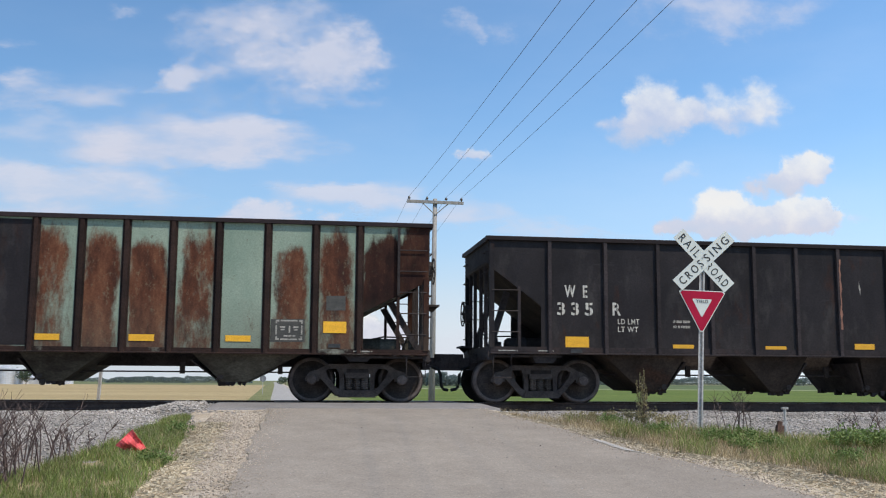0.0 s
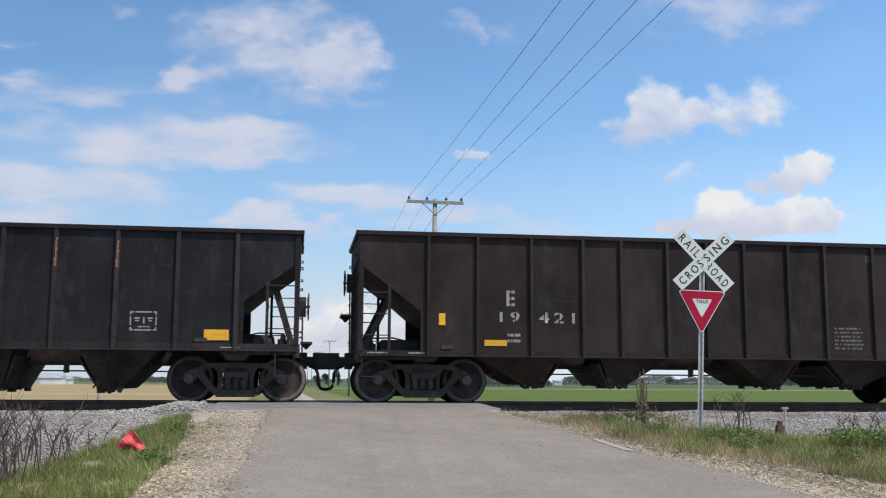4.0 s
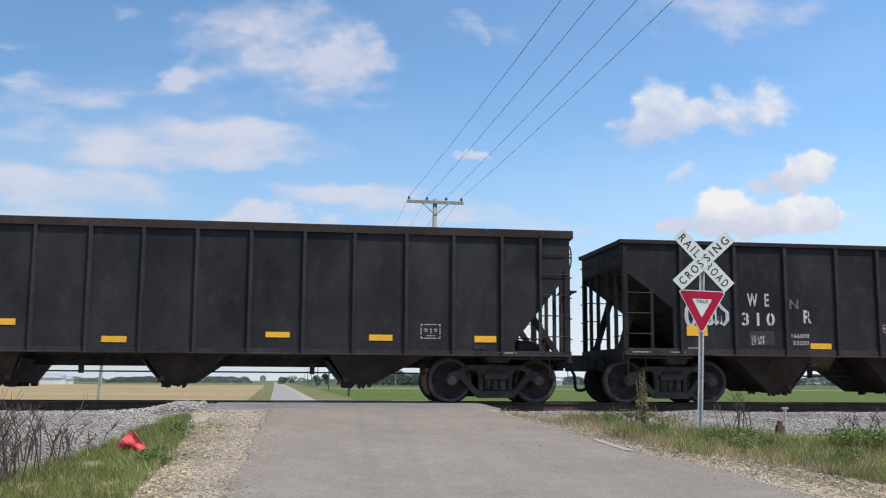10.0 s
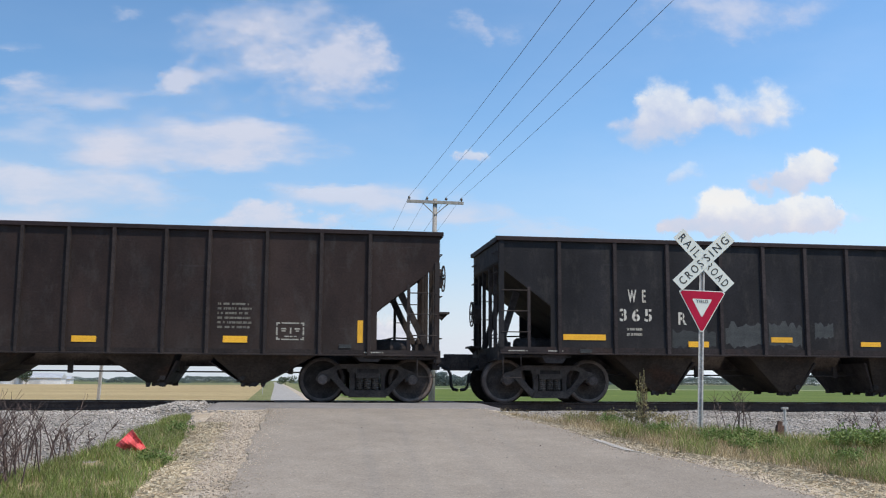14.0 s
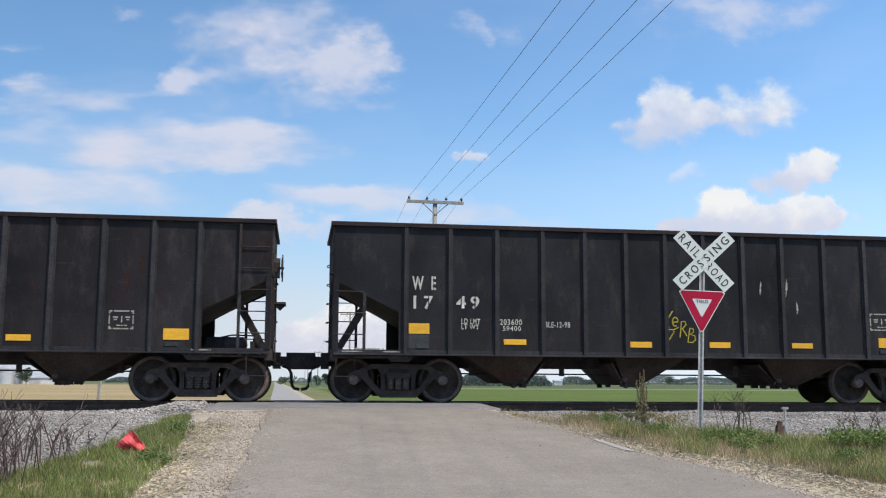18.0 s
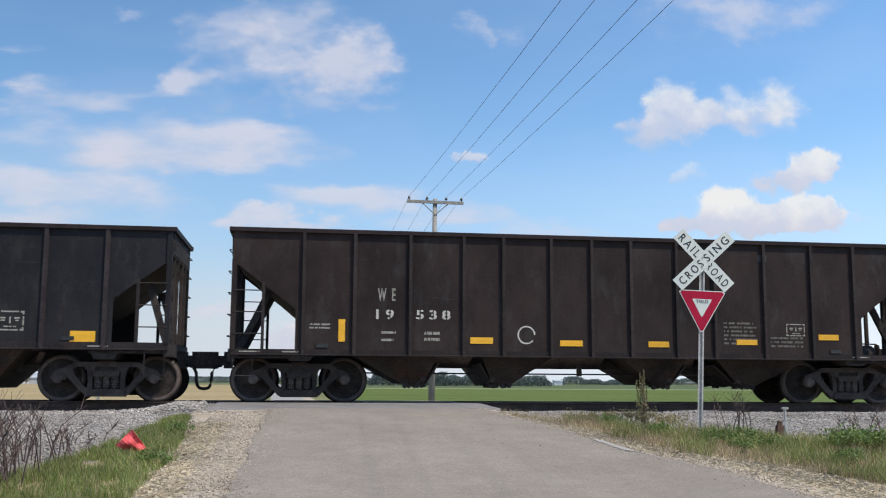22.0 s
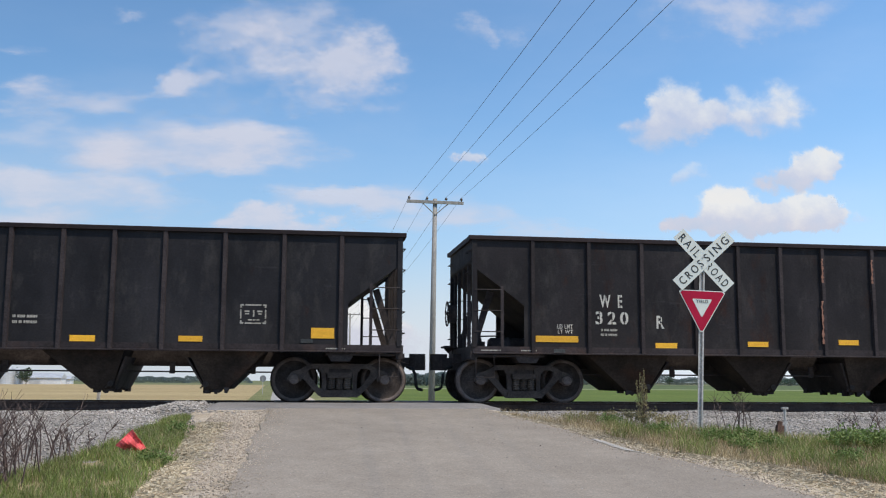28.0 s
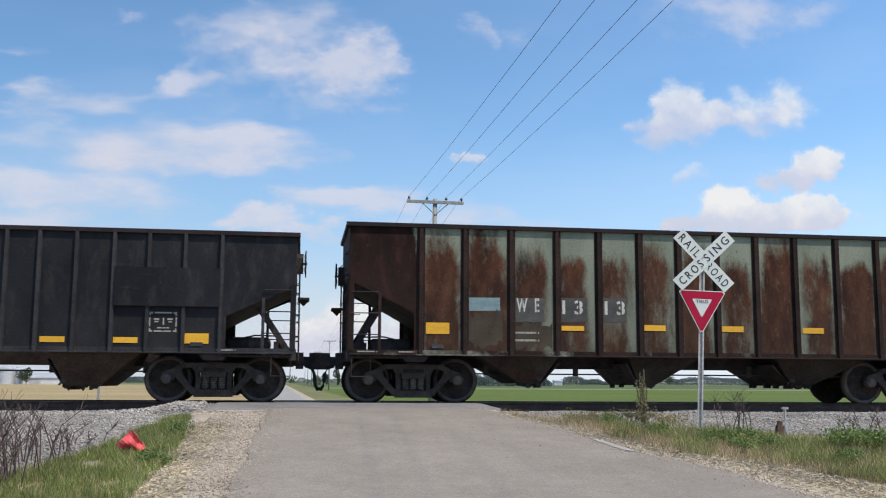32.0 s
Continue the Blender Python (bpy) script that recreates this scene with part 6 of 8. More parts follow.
lettering(car, '984', 2.61, 1.85, 0.77, 0.28)
lettering(car, 'R', 3.81, 1.75, 0.17, 0.28)
lettering(car, 'LD LMT', 2.95, 1.52, 0.4, 0.11)
lettering(car, 'LT WHT', 2.95, 1.38, 0.41, 0.11)
lettering(car, '166700', 3.75, 1.54, 0.45, 0.11)
lettering(car, '53300', 3.79, 1.42, 0.4, 0.1)
reflector(car, 1.83, 1.18, 0.47, 0.21)
reflector(car, 3.92, 1.17, 0.47, 0.11)
reflector(car, 7.95, 1.12, 0.48, 0.12)
reflector(car, 10.58, 1.15, 0.47, 0.21)
stencil_box(car, 9.19, 1.35, 0.53, 0.38)
graffiti(car, 5, 4.77, 0.88, 1.06, 1.28)
lettering(car, 'P-8-77', 5.13, 1.41, 0.36, 0.11)
graffiti(car, 8, 7.84, 1.28, 0.76, 0.6)
reflector(car, 6.26, 1.15, 0.23, 0.16)
chipped(car, 8.85, 2.63, 0.11, 0.5)
chipped(car, 7.7, 2.6, 0.09, 0.53)
car = cars['c538']
lettering(car, 'W E', 2.94, 2.04, 0.36, 0.26)
lettering(car, '19', 2.91, 1.67, 0.36, 0.2)
lettering(car, '538', 3.72, 1.68, 0.71, 0.19)
bars(car, 1, 3.02, 1.36, 0.31, 0.1)
bars(car, 1, 3.02, 1.21, 0.26, 0.1)
bars(car, 2, 3.89, 1.22, 0.32, 0.25)
reflector(car, 2.16, 1.21, 0.13, 0.45)
reflector(car, 4.84, 1.2, 0.47, 0.13)
reflector(car, 6.72, 1.17, 0.48, 0.12)
reflector(car, 8.62, 1.17, 0.45, 0.12)
reflector(car, 10.57, 1.24, 0.46, 0.11)
reflector(car, 12.43, 1.36, 0.46, 0.12)
ring(car, 5.82, 1.2, 0.38, 0.38)
bars(car, 6, 10.29, 1.23, 0.73, 0.51)
stencil_box(car, 11.7, 1.44, 0.42, 0.26)
bars(car, 3, 11.34, 1.18, 0.73, 0.26)
patch(car, M_patch, 11.11, 3.03, 0.2, 0.14)
bars(car, 2, 1.59, 1.45, 0.4, 0.14)
car = cars['c1725']
lettering(car, 'W E', 2.58, 2.44, 0.48, 0.28)
lettering(car, '17', 2.62, 1.95, 0.41, 0.26)
lettering(car, '25', 3.55, 1.95, 0.47, 0.28)
patch(car, M_patch, 2.46, 1.39, 0.64, 0.49)
patch(car, M_patch, 3.52, 1.37, 0.49, 0.36)
lettering(car, 'LD LMT', 2.59, 1.56, 0.46, 0.11)
lettering(car, 'LT WT', 2.59, 1.41, 0.39, 0.11)
lettering(car, '204600', 3.54, 1.55, 0.44, 0.11)
lettering(car, '58200', 3.58, 1.41, 0.37, 0.11)
reflector(car, 1.61, 1.45, 0.47, 0.21)
reflector(car, 3.52, 1.2, 0.49, 0.12)
reflector(car, 5.36, 1.19, 0.48, 0.12)
reflector(car, 7.97, 1.19, 0.46, 0.11)
reflector(car, 9.76, 1.18, 0.48, 0.13)
reflector(car, 11.68, 1.42, 0.47, 0.2)
stencil_box(car, 9.77, 1.54, 0.51, 0.39)
patch(car, M_patch, 1.57, 1.19, 0.65, 0.15)
chipped(car, 4.28, 1.47, 0.09, 0.33)
car = cars['c3565']
lettering(car, 'W E', 2.6, 1.79, 0.48, 0.26)
lettering(car, '35', 3.54, 1.78, 0.49, 0.26)
lettering(car, '65', 4.5, 1.79, 0.49, 0.26)
lettering(car, 'LD LMT', 3.57, 1.61, 0.38, 0.1)
lettering(car, 'LT WT', 3.57, 1.5, 0.35, 0.1)
bars(car, 2, 4.53, 1.5, 0.34, 0.2)
reflector(car, 1.62, 1.32, 0.47, 0.22)
reflector(car, 4.5, 1.16, 0.46, 0.11)
reflector(car, 6.27, 1.32, 0.46, 0.11)
reflector(car, 8.01, 1.2, 0.46, 0.11)
reflector(car, 9.81, 1.22, 0.48, 0.11)
reflector(car, 11.71, 1.24, 0.47, 0.21)
stencil_box(car, 10.78, 1.27, 0.52, 0.39)
car = cars['c1251']
lettering(car, 'W E', 2.54, 2.19, 0.46, 0.27)
lettering(car, '12', 2.55, 1.76, 0.44, 0.28)
lettering(car, '51', 3.47, 1.78, 0.42, 0.28)
lettering(car, 'LD LMT', 2.52, 1.45, 0.42, 0.12)
lettering(car, 'LT WT', 2.52, 1.32, 0.4, 0.1)
bars(car, 2, 3.49, 1.34, 0.45, 0.23)
patch(car, M_patch_dark, 2.39, 1.32, 0.76, 1.3)
patch(car, M_patch_dark, 3.33, 1.28, 0.75, 0.98)
reflector(car, 1.6, 1.37, 0.48, 0.23)
reflector(car, 3.5, 1.14, 0.47, 0.13)
reflector(car, 5.34, 1.15, 0.5, 0.13)
reflector(car, 7.04, 1.16, 0.49, 0.12)
reflector(car, 8.88, 1.15, 0.42, 0.14)
car = cars['c985']
lettering(car, 'W E', 1.65, 2.25, 0.49, 0.26)
lettering(car, '548', 1.49, 1.86, 0.77, 0.27)
lettering(car, '965', 2.6, 1.88, 0.77, 0.27)
lettering(car, 'R', 3.86, 1.84, 0.16, 0.29)
lettering(car, 'LD LMT', 4.13, 1.62, 0.43, 0.11)
lettering(car, 'LT WHT', 4.13, 1.49, 0.42, 0.11)
bars(car, 2, 4.94, 1.47, 0.45, 0.22)
reflector(car, 1.36, 1.31, 0.47, 0.22)
reflector(car, 3.93, 1.2, 0.47, 0.12)
reflector(car, 6.01, 1.16, 0.47, 0.12)
reflector(car, 8.05, 1.18, 0.46, 0.11)
reflector(car, 10.62, 1.27, 0.46, 0.21)
stencil_box(car, 9.22, 1.54, 0.51, 0.39)
bars(car, 1, 2.93, 1.63, 0.33, 0.16)
car = cars['c320']
lettering(car, 'W E', 2.73, 1.98, 0.49, 0.27)
lettering(car, '320', 2.64, 1.63, 0.71, 0.27)
lettering(car, 'R', 3.96, 1.56, 0.17, 0.27)
lettering(car, 'LD LMT', 1.82, 1.53, 0.33, 0.09)
lettering(car, 'LT WT', 1.83, 1.43, 0.32, 0.08)
bars(car, 2, 2.75, 1.37, 0.35, 0.2)
reflector(car, 1.36, 1.25, 0.9, 0.13)
reflector(car, 3.93, 1.15, 0.47, 0.11)
reflector(car, 5.97, 1.2, 0.46, 0.11)
reflector(car, 8.04, 1.26, 0.46, 0.11)
reflector(car, 10.1, 1.25, 0.92, 0.12)
chipped(car, 7.65, 2.6, 0.12, 0.52)
chipped(car, 7.61, 1.28, 0.12, 0.92)
chipped(car, 8.81, 2.6, 0.11, 0.52)
stencil_box(car, 10.27, 1.5, 0.54, 0.38)
car = cars['c330']
lettering(car, 'W E', 1.73, 2.31, 0.47, 0.25)
lettering(car, '358', 1.61, 1.93, 0.76, 0.26)
lettering(car, '330', 2.62, 1.94, 0.76, 0.26)
lettering(car, 'LD LMT', 2.84, 1.5, 0.43, 0.11)
lettering(car, 'LT WT', 2.84, 1.37, 0.4, 0.11)
bars(car, 2, 3.79, 1.36, 0.42, 0.23)
reflector(car, 1.55, 1.34, 0.46, 0.21)
reflector(car, 3.78, 1.18, 0.47, 0.11)
reflector(car, 5.81, 1.17, 0.47, 0.12)
reflector(car, 8.92, 1.19, 0.47, 0.13)
reflector(car, 10.97, 1.15, 0.45, 0.12)
reflector(car, 13.15, 1.28, 0.48, 0.22)
stencil_box(car, 10.94, 1.4, 0.52, 0.36)
bars(car, 1, 0.25, 1.07, 0.11, 0.07)
car = cars['c112']
lettering(car, 'W E', 2.36, 2.3, 0.46, 0.28)
lettering(car, '43', 2.37, 1.88, 0.43, 0.26)
lettering(car, '112', 3.04, 1.9, 0.48, 0.28)
lettering(car, 'LD LMT', 2.34, 1.53, 0.42, 0.12)
lettering(car, 'LT WT', 2.35, 1.42, 0.38, 0.1)
lettering(car, '167300', 3.06, 1.55, 0.42, 0.11)
lettering(car, '52700', 3.13, 1.43, 0.33, 0.1)
reflector(car, 1.58, 1.31, 0.47, 0.2)
reflector(car, 3.03, 1.12, 0.47, 0.12)
reflector(car, 4.38, 1.13, 0.46, 0.12)
reflector(car, 6.4, 1.16, 0.47, 0.11)
reflector(car, 8.39, 1.14, 0.46, 0.11)
reflector(car, 9.75, 1.14, 0.46, 0.11)
reflector(car, 11.1, 1.14, 0.46, 0.2)
stencil_box(car, 10.41, 1.36, 0.53, 0.39)
bars(car, 1, 1.71, 1.17, 0.22, 0.09)
car = cars['c1313']
lettering(car, 'W E', 3.48, 1.86, 0.48, 0.29)
lettering(car, '13', 4.45, 1.83, 0.44, 0.29)
lettering(car, '13', 5.36, 1.83, 0.44, 0.29)
patch(car, M_patch_dark, 3.39, 1.65, 0.68, 0.51)
patch(car, M_patch_dark, 4.39, 1.66, 0.6, 0.52)
patch(car, M_patch_dark, 5.29, 1.67, 0.55, 0.52)
bars(car, 1, 3.45, 1.4, 0.53, 0.08)
bars(car, 1, 3.45, 1.24, 0.53, 0.09)
reflector(car, 1.6, 1.39, 0.48, 0.23)
reflector(car, 4.43, 1.49, 0.48, 0.1)
reflector(car, 6.21, 1.51, 0.47, 0.12)
reflector(car, 7.92, 1.51, 0.49, 0.12)
reflector(car, 9.75, 1.5, 0.48, 0.12)
patch(car, M_patch_blue, 2.44, 1.87, 0.70, 0.28)
smear(car, M_patch_brown, 2.44, 1.08, 0.74, 0.86, 11)
smear(car, M_patch_brown, 3.42, 1.08, 0.82, 0.60, 12)
car = cars['t0']
reflector(car, 6.2, 1.18, 0.47, 0.12)
reflector(car, 7.96, 1.18, 0.48, 0.13)
reflector(car, 9.8, 1.19, 0.49, 0.12)
reflector(car, 11.71, 1.38, 0.46, 0.23)
patch(car, M_patch_dark, 11.76, 1.83, 0.39, 0.3)
patch(car, M_patch_dark, 10.67, 1.19, 0.68, 0.46)
stencil_box(car, 10.77, 1.23, 0.53, 0.4)

# small stencils on the side sills
for name, sty, x in TRAIN:
    k = KINDS[sty[0] if sty[0] in "ABDE" else "C"]
    for a, w in ((0.22, 0.42), (1.05, 0.34), (k["L"] - 1.55, 0.40)):
        ob = tagged(part("stencil_block", shared(("bars", 1), lambda: None), cars[name]), kind="stuff")
        ob.matrix_basis = on_side(a, k["s0"] + 0.045, w, 0.055, -SIDE - 0.024)
# one blackened panel on the leading car
ob = part("paint_patch", mesh_of("paint_patch", [(5.30, 0, 1.08), (6.08, 0, 1.08), (6.08, 0, 3.52), (5.30, 0, 3.52)], [(0, 1, 2, 3)], M_black), cars["t0"], "panel painted over in plain black")
ob.matrix_basis = pose(0, FACE + 0.002, 0)
# plated repair on the close-ribbed car
ob = part("repair_plate", Geo().box(9.74, -1.60, 1.86, 11.75, -1.50, 2.62).mesh("repair_plate", M_green), cars["c112"], "plain black welded repair plate")


# ---------- crossing signs ----------
def crossing_sign(label, yield_label):
    s = tagged(new("railroad_crossing_sign"), label, "road sign")
    part("post", Geo().prism([(-0.045, -0.02), (-0.03, 0.03), (0.03, 0.03), (0.045, -0.02), (0.02, -0.02), (0.015, 0.01), (-0.015, 0.01), (-0.02, -0.02)], -1.1, 2.95, "z").mesh("post", M_post), s, "galvanised steel channel post")
    for ang, y, words in ((-45, -0.034, (("RAIL", -0.55, -0.12), ("ROAD", 0.10, 0.55))), (45, -0.044, (("CROS", -0.54, -0.05), ("SING", 0.03, 0.54)))):
        b = part("blade", Geo().box(-0.61, 0, -0.115, 0.61, 0.008, 0.115).mesh("blade", M_sign_white), s, "white reflective crossbuck blade", pose(0.02, y, 2.81) @ pose(0, 0, 0, 0, -ang, 0))
        bk = part("back", Geo().box(-0.605, 0.009, -0.11, 0.605, 0.011, 0.11).mesh("back", M_bladeback), b)
        for w, a, c in words:
            t = part("lettering", text_mesh(w, M_sign_black, False), b, "black letters " + w)
            t.matrix_basis = Matrix.LocRotScale((a, -0.003, -0.068), None, (c - a, 1, 0.136))
    k = 0.381
    tri = lambda r: [(-r, r * 0.577), (-r * 0.92, r * 0.66), (r * 0.92, r * 0.66), (r, r * 0.577), (0.06 * r, -r * 1.13), (-0.06 * r, -r * 1.13)]
    y = part("yield_plate", Geo().prism(tri(k), 0, 0.006).mesh("yield_plate", M_sign_white), s, yield_label, pose(0, -0.032, 2.06))
    part("red_border", Geo().prism(tri(k * 0.945), -0.003, 0).mesh("red_border", M_sign_red), y, "red reflective triangle")
    part("white_centre", Geo().prism(tri(k * 0.42), -0.006, -0.003).mesh("white_centre", M_sign_white), y, at=pose(0, 0, 0.005))
    t = part("lettering", text_mesh("YIELD", M_sign_black, False), y, "dark letters YIELD")
    t.matrix_basis = Matrix.LocRotScale((-0.098, -0.009, 0.045), None, (0.196, 1, 0.055))
    part("plate_back", Geo().prism(tri(k * 0.99), 0.007, 0.009).mesh("plate_back", M_signback), y)
    for z in (2.70, 2.86):
        part("bolt", shared("bolt", lambda: Geo().lathe([(0, -0.012), (0.014, -0.010), (0.014, 0), (0, 0)], 6).mesh("bolt", M_post)), s, at=pose(0, -0.046, z))
    return s


sign = crossing_sign("white crossbuck sign over a red yield triangle on a steel post", "red and white yield triangle")
sign.matrix_basis = pose(6.40, -6.0, ground_z(6.4, -6.0)) @ pose(0, 0, 0, 0, 2.4, -6)
far_sign = copy_thing(sign, pose(-4.985, 4.6, 0.28, 0, -2.7, 176))
tagged(far_sign, "crossbuck and yield sign seen from behind, dull grey metal")

# ---------- power line ----------
def utility_pole(x, y, height, lean=0.0):
    p = tagged(new("utility_pole"), "weathered grey wooden utility pole with one crossarm", "utility pole", "poles along the road")
    p.matrix_basis = pose(x, y, -1.5, 0, lean, 0)
    part("shaft", shared(("shaft", round(height, 1)), lambda: Geo().tube([(0, 0, -0.2), (0, 0, height * 0.5), (0, 0, height)], 0.15, 12, 0.09).mesh("shaft", M_pole, True)), p)
    ca = part("crossarm", shared("crossarm", lambda: Geo().box(-1.22, -0.16, -0.06, 1.22, -0.05, 0.06).mesh("crossarm", M_pole)), p, at=pose(0, 0, height - 0.16))
    for s in (-1, 1):
        part("brace", shared(("pbrace", s), lambda: Geo().tube([(0, -0.1, -0.55), (s * 0.55, -0.12, -0.06)], 0.022, 5).mesh("brace", M_pole)), p, at=pose(0, 0, height - 0.16))
    for dx in (-1.13, -0.36, 0.47, 1.13):
        part("insulator", shared("insulator", lambda: Geo().lathe([(0, 0.05), (0.02, 0.05), (0.02, 0.10), (0.05, 0.11), (0.06, 0.16), (0.035, 0.22), (0, 0.23)], 10, "z").mesh("insulator", M_insul)), ca, at=pose(dx, -0.1, 0))
    return p


POLES = [(5.85, -62.0, 9.75), (5.46, 20.0, 9.70), (5.98, 101.0, 10.2), (6.0, 186.0, 10.2), (5.2, 270.0, 10.2), (4.4, 352.0, 10.2), (3.6, 434.0, 10.2), (2.8, 516.0, 10.2)]
for i, (x, y, h) in enumerate(POLES):
    utility_pole(x, y, h, 0.6 if i == 1 else 0)
for i in range(len(POLES) - 1):
    (xa, ya, ha), (xb, yb, hb) = POLES[i], POLES[i + 1]
    for j, dx in enumerate((-1.13, -0.36, 0.47, 1.13)):
        pts = []
        for k in range(17):
            q = k / 16
            lean = 0.09
            d = dx + (1 - q) * (0.50, 0.0, -0.16, -0.12)[j] if i == 0 else dx
            pts.append((xa + (xb - xa) * q + d + lean, ya + (yb - ya) * q - 0.1, -1.5 + ha + (hb - ha) * q + 0.05 - 4 * 0.85 * q * (1 - q)))
        w = tagged(new("power_line", Geo().tube(pts, 0.006 if i < 2 else 0.010, 5).mesh("power_line", M_wire)), "thin dark overhead power line strung between poles", "power line", "overhead wires")

lone = tagged(new("far_pole", Geo().tube([(0, 0, 0), (0, 0, 6.5)], 0.16, 8, 0.11).mesh("far_pole", M_pole)), "distant plain wooden pole at the field edge", "utility pole")
lone.matrix_basis = pose(30.8, 300, -1.5)

# ---------- far side: farmstead, woods, trees ----------
def grain_bin(r, h):
    b = tagged(new("grain_bin"), "round pale galvanised grain bin with a conical roof", "grain bin", "grain bins")
    wall = [(r, 0)]
    for i in range(int(h / 0.6)):
        wall += [(r + 0.03, 0.3 + 0.6 * i), (r, 0.6 + 0.6 * i)]
    part("wall", Geo().lathe(wall + [(r, h)], 20, "z").mesh("wall", M_bin), b)
    part("roof", Geo().lathe([(r + 0.15, h), (0.4, h + r * 0.5), (0.35, h + r * 0.5 + 0.3), (0, h + r * 0.5 + 0.35)], 20, "z").mesh("roof", M_bin), b)
    return b


grain_bin(2.6, 5.2).matrix_basis = pose(-97.4, 330, -1.5)
grain_bin(1.8, 4.6).matrix_basis = pose(-94.4, 332, -1.5)
grain_bin(2.6, 5.0).matrix_basis = pose(-101.4, 336, -1.5)


def farm_shed(L, W, h, label):
    s = tagged(new("farm_shed"), label, "shed")
    part("body", Geo().box(-L / 2, -W / 2, 0, L / 2, W / 2, h).mesh("body", M_shed), s)
    part("roof", Geo().prism([(-W / 2 - 0.4, h), (W / 2 + 0.4, h), (W / 2 + 0.4, h + 0.15), (0, h + W * 0.22), (-W / 2 - 0.4, h + 0.15)], -L / 2 - 0.3, L / 2 + 0.3, "x").mesh("roof", M_bin), s)
    part("door", Geo().box(-L * 0.3, -W / 2 - 0.05, 0, -L * 0.3 + 3.5, -W / 2 - 0.01, h * 0.8).mesh("door", M_bin), s)
    return s


farm_shed(13, 8, 2.2, "long low white metal farm shed").matrix_basis = pose(-88.8, 345, -1.5)
farm_shed(6, 6, 1.8, "small white metal farm shed").matrix_basis = pose(-85.7, 360, -1.5)
farm_shed(4.5, 4, 2.2, "small white farm building at the wood's edge").matrix_basis = pose(142.5, 520, -1.5)


def leaf_cloud(g, c, rx, rz, n, size, r):
    """Small leaf clumps scattered in the shell of a lumpy crown."""
    lumps = [(r.gauss(0, 0.45), r.gauss(0, 0.45), r.gauss(0, 0.40), r.uniform(0.35, 0.6)) for _ in range(7)]
    for _ in range(n):
        lx, ly, lz, lr = r.choice(lumps)
        a, b = r.uniform(0, math.tau), math.acos(r.uniform(-1, 1))
        q = lr * r.uniform(0.6, 1.05)
        p = Vector((c[0] + rx * (lx + q * math.cos(a) * math.sin(b)), c[1] + rx * (ly + q * math.sin(a) * math.sin(b)), c[2] + rz * (lz + q * math.cos(b))))
        u = Vector((r.gauss(0, 1), r.gauss(0, 1), r.gauss(0, 1))).normalized()
        w = u.cross(Vector((r.gauss(0, 1), r.gauss(0, 1), r.gauss(0, 1)))).normalized()
        s = size * r.uniform(0.6, 1.3)
        g.add([p - u * s - w * s * 0.5, p + u * s - w * s * 0.6, p + u * s * 0.7 + w * s * 0.7, p - u * s * 0.6 + w * s * 0.6], [(0, 1, 2, 3)])


def tree(x, y, h, w, seed):
    r = random.Random(seed)
    t = tagged(new("tree"), "broad dark green deciduous tree in full leaf", "tree", "trees by the far road")
    t.matrix_basis = pose(x, y, -1.5)
    g = Geo().tube([(0, 0, -0.2), (0.05, 0, h * 0.25), (0, 0.1, h * 0.6)], h * 0.03, 8, h * 0.012)
    for i in range(6):
        a = i * 1.05 + r.uniform(-0.3, 0.3)
        g.tube([(0, 0, h * (0.25 + 0.05 * i)), (w * 0.25 * math.cos(a), w * 0.25 * math.sin(a), h * (0.45 + 0.06 * i)), (w * 0.4 * math.cos(a), w * 0.4 * math.sin(a), h * (0.55 + 0.06 * i))], h * 0.012, 5, h * 0.004)
    part("trunk", g.mesh("trunk", M_bark), t)
    c = Geo()
    leaf_cloud(c, (0, 0, h * 0.52), w * 0.5, h * 0.46, 1100, 0.20, r)
    part("crown", mesh_of("crown", c.v, c.f, M_tree), t)


tree(-90.9, 330, 5.8, 5.2, 40)
tree(-6.0, 420, 4.7, 7.1, 41)
tree(7.6, 430, 4.5, 5.7, 42)
tree(11.3, 400, 5.2, 3.9, 43)
tree(15.8, 400, 7.1, 2.9, 44)
tree(24.8, 380, 5.0, 5.5, 45)
tree(24.6, 440, 4.1, 4.7, 46)
tree(327.1, 640, 10.2, 12.9, 47)
tree(253.7, 640, 6.1, 9.1, 48)
tree(322.4, 600, 6.8, 10.7, 49)

def woods(name, xa, xb, y, h, n, seed, label):
    """A long belt of foliage with an uneven top."""
    r = random.Random(seed)
    g = Geo()
    off = seed * 7.3
    for i in range(n * 340):
        q = r.random()
        x = xa + (xb - xa) * q
        edge = min(1.0, 12 * q + 0.25, 12 * (1 - q) + 0.25)
        top = h * edge * (0.80 + 0.45 * noise.noise(Vector((x * 0.05, off, 0))) + 0.30 * noise.noise(Vector((x * 0.19, off, 5))))
        p = Vector((x, y + r.uniform(0, 16), -1.6 + top * r.random() ** 0.6))
        u = Vector((r.gauss(0, 1), r.gauss(0, 1), r.gauss(0, 1))).normalized()
        w = u.cross(Vector((r.gauss(0, 1), r.gauss(0, 1), r.gauss(0, 1)))).normalized()
        s = h * 0.046 * r.uniform(0.6, 1.4)
        g.add([p - u * s - w * s * 0.5, p + u * s - w * s * 0.6, p + u * s * 0.7 + w * s * 0.7, p - u * s * 0.6 + w * s * 0.6], [(0, 1, 2, 3)])
    tagged(new(name, mesh_of(name, g.v, g.f, M_woods_hazed)), label, "woods", kind="stuff")


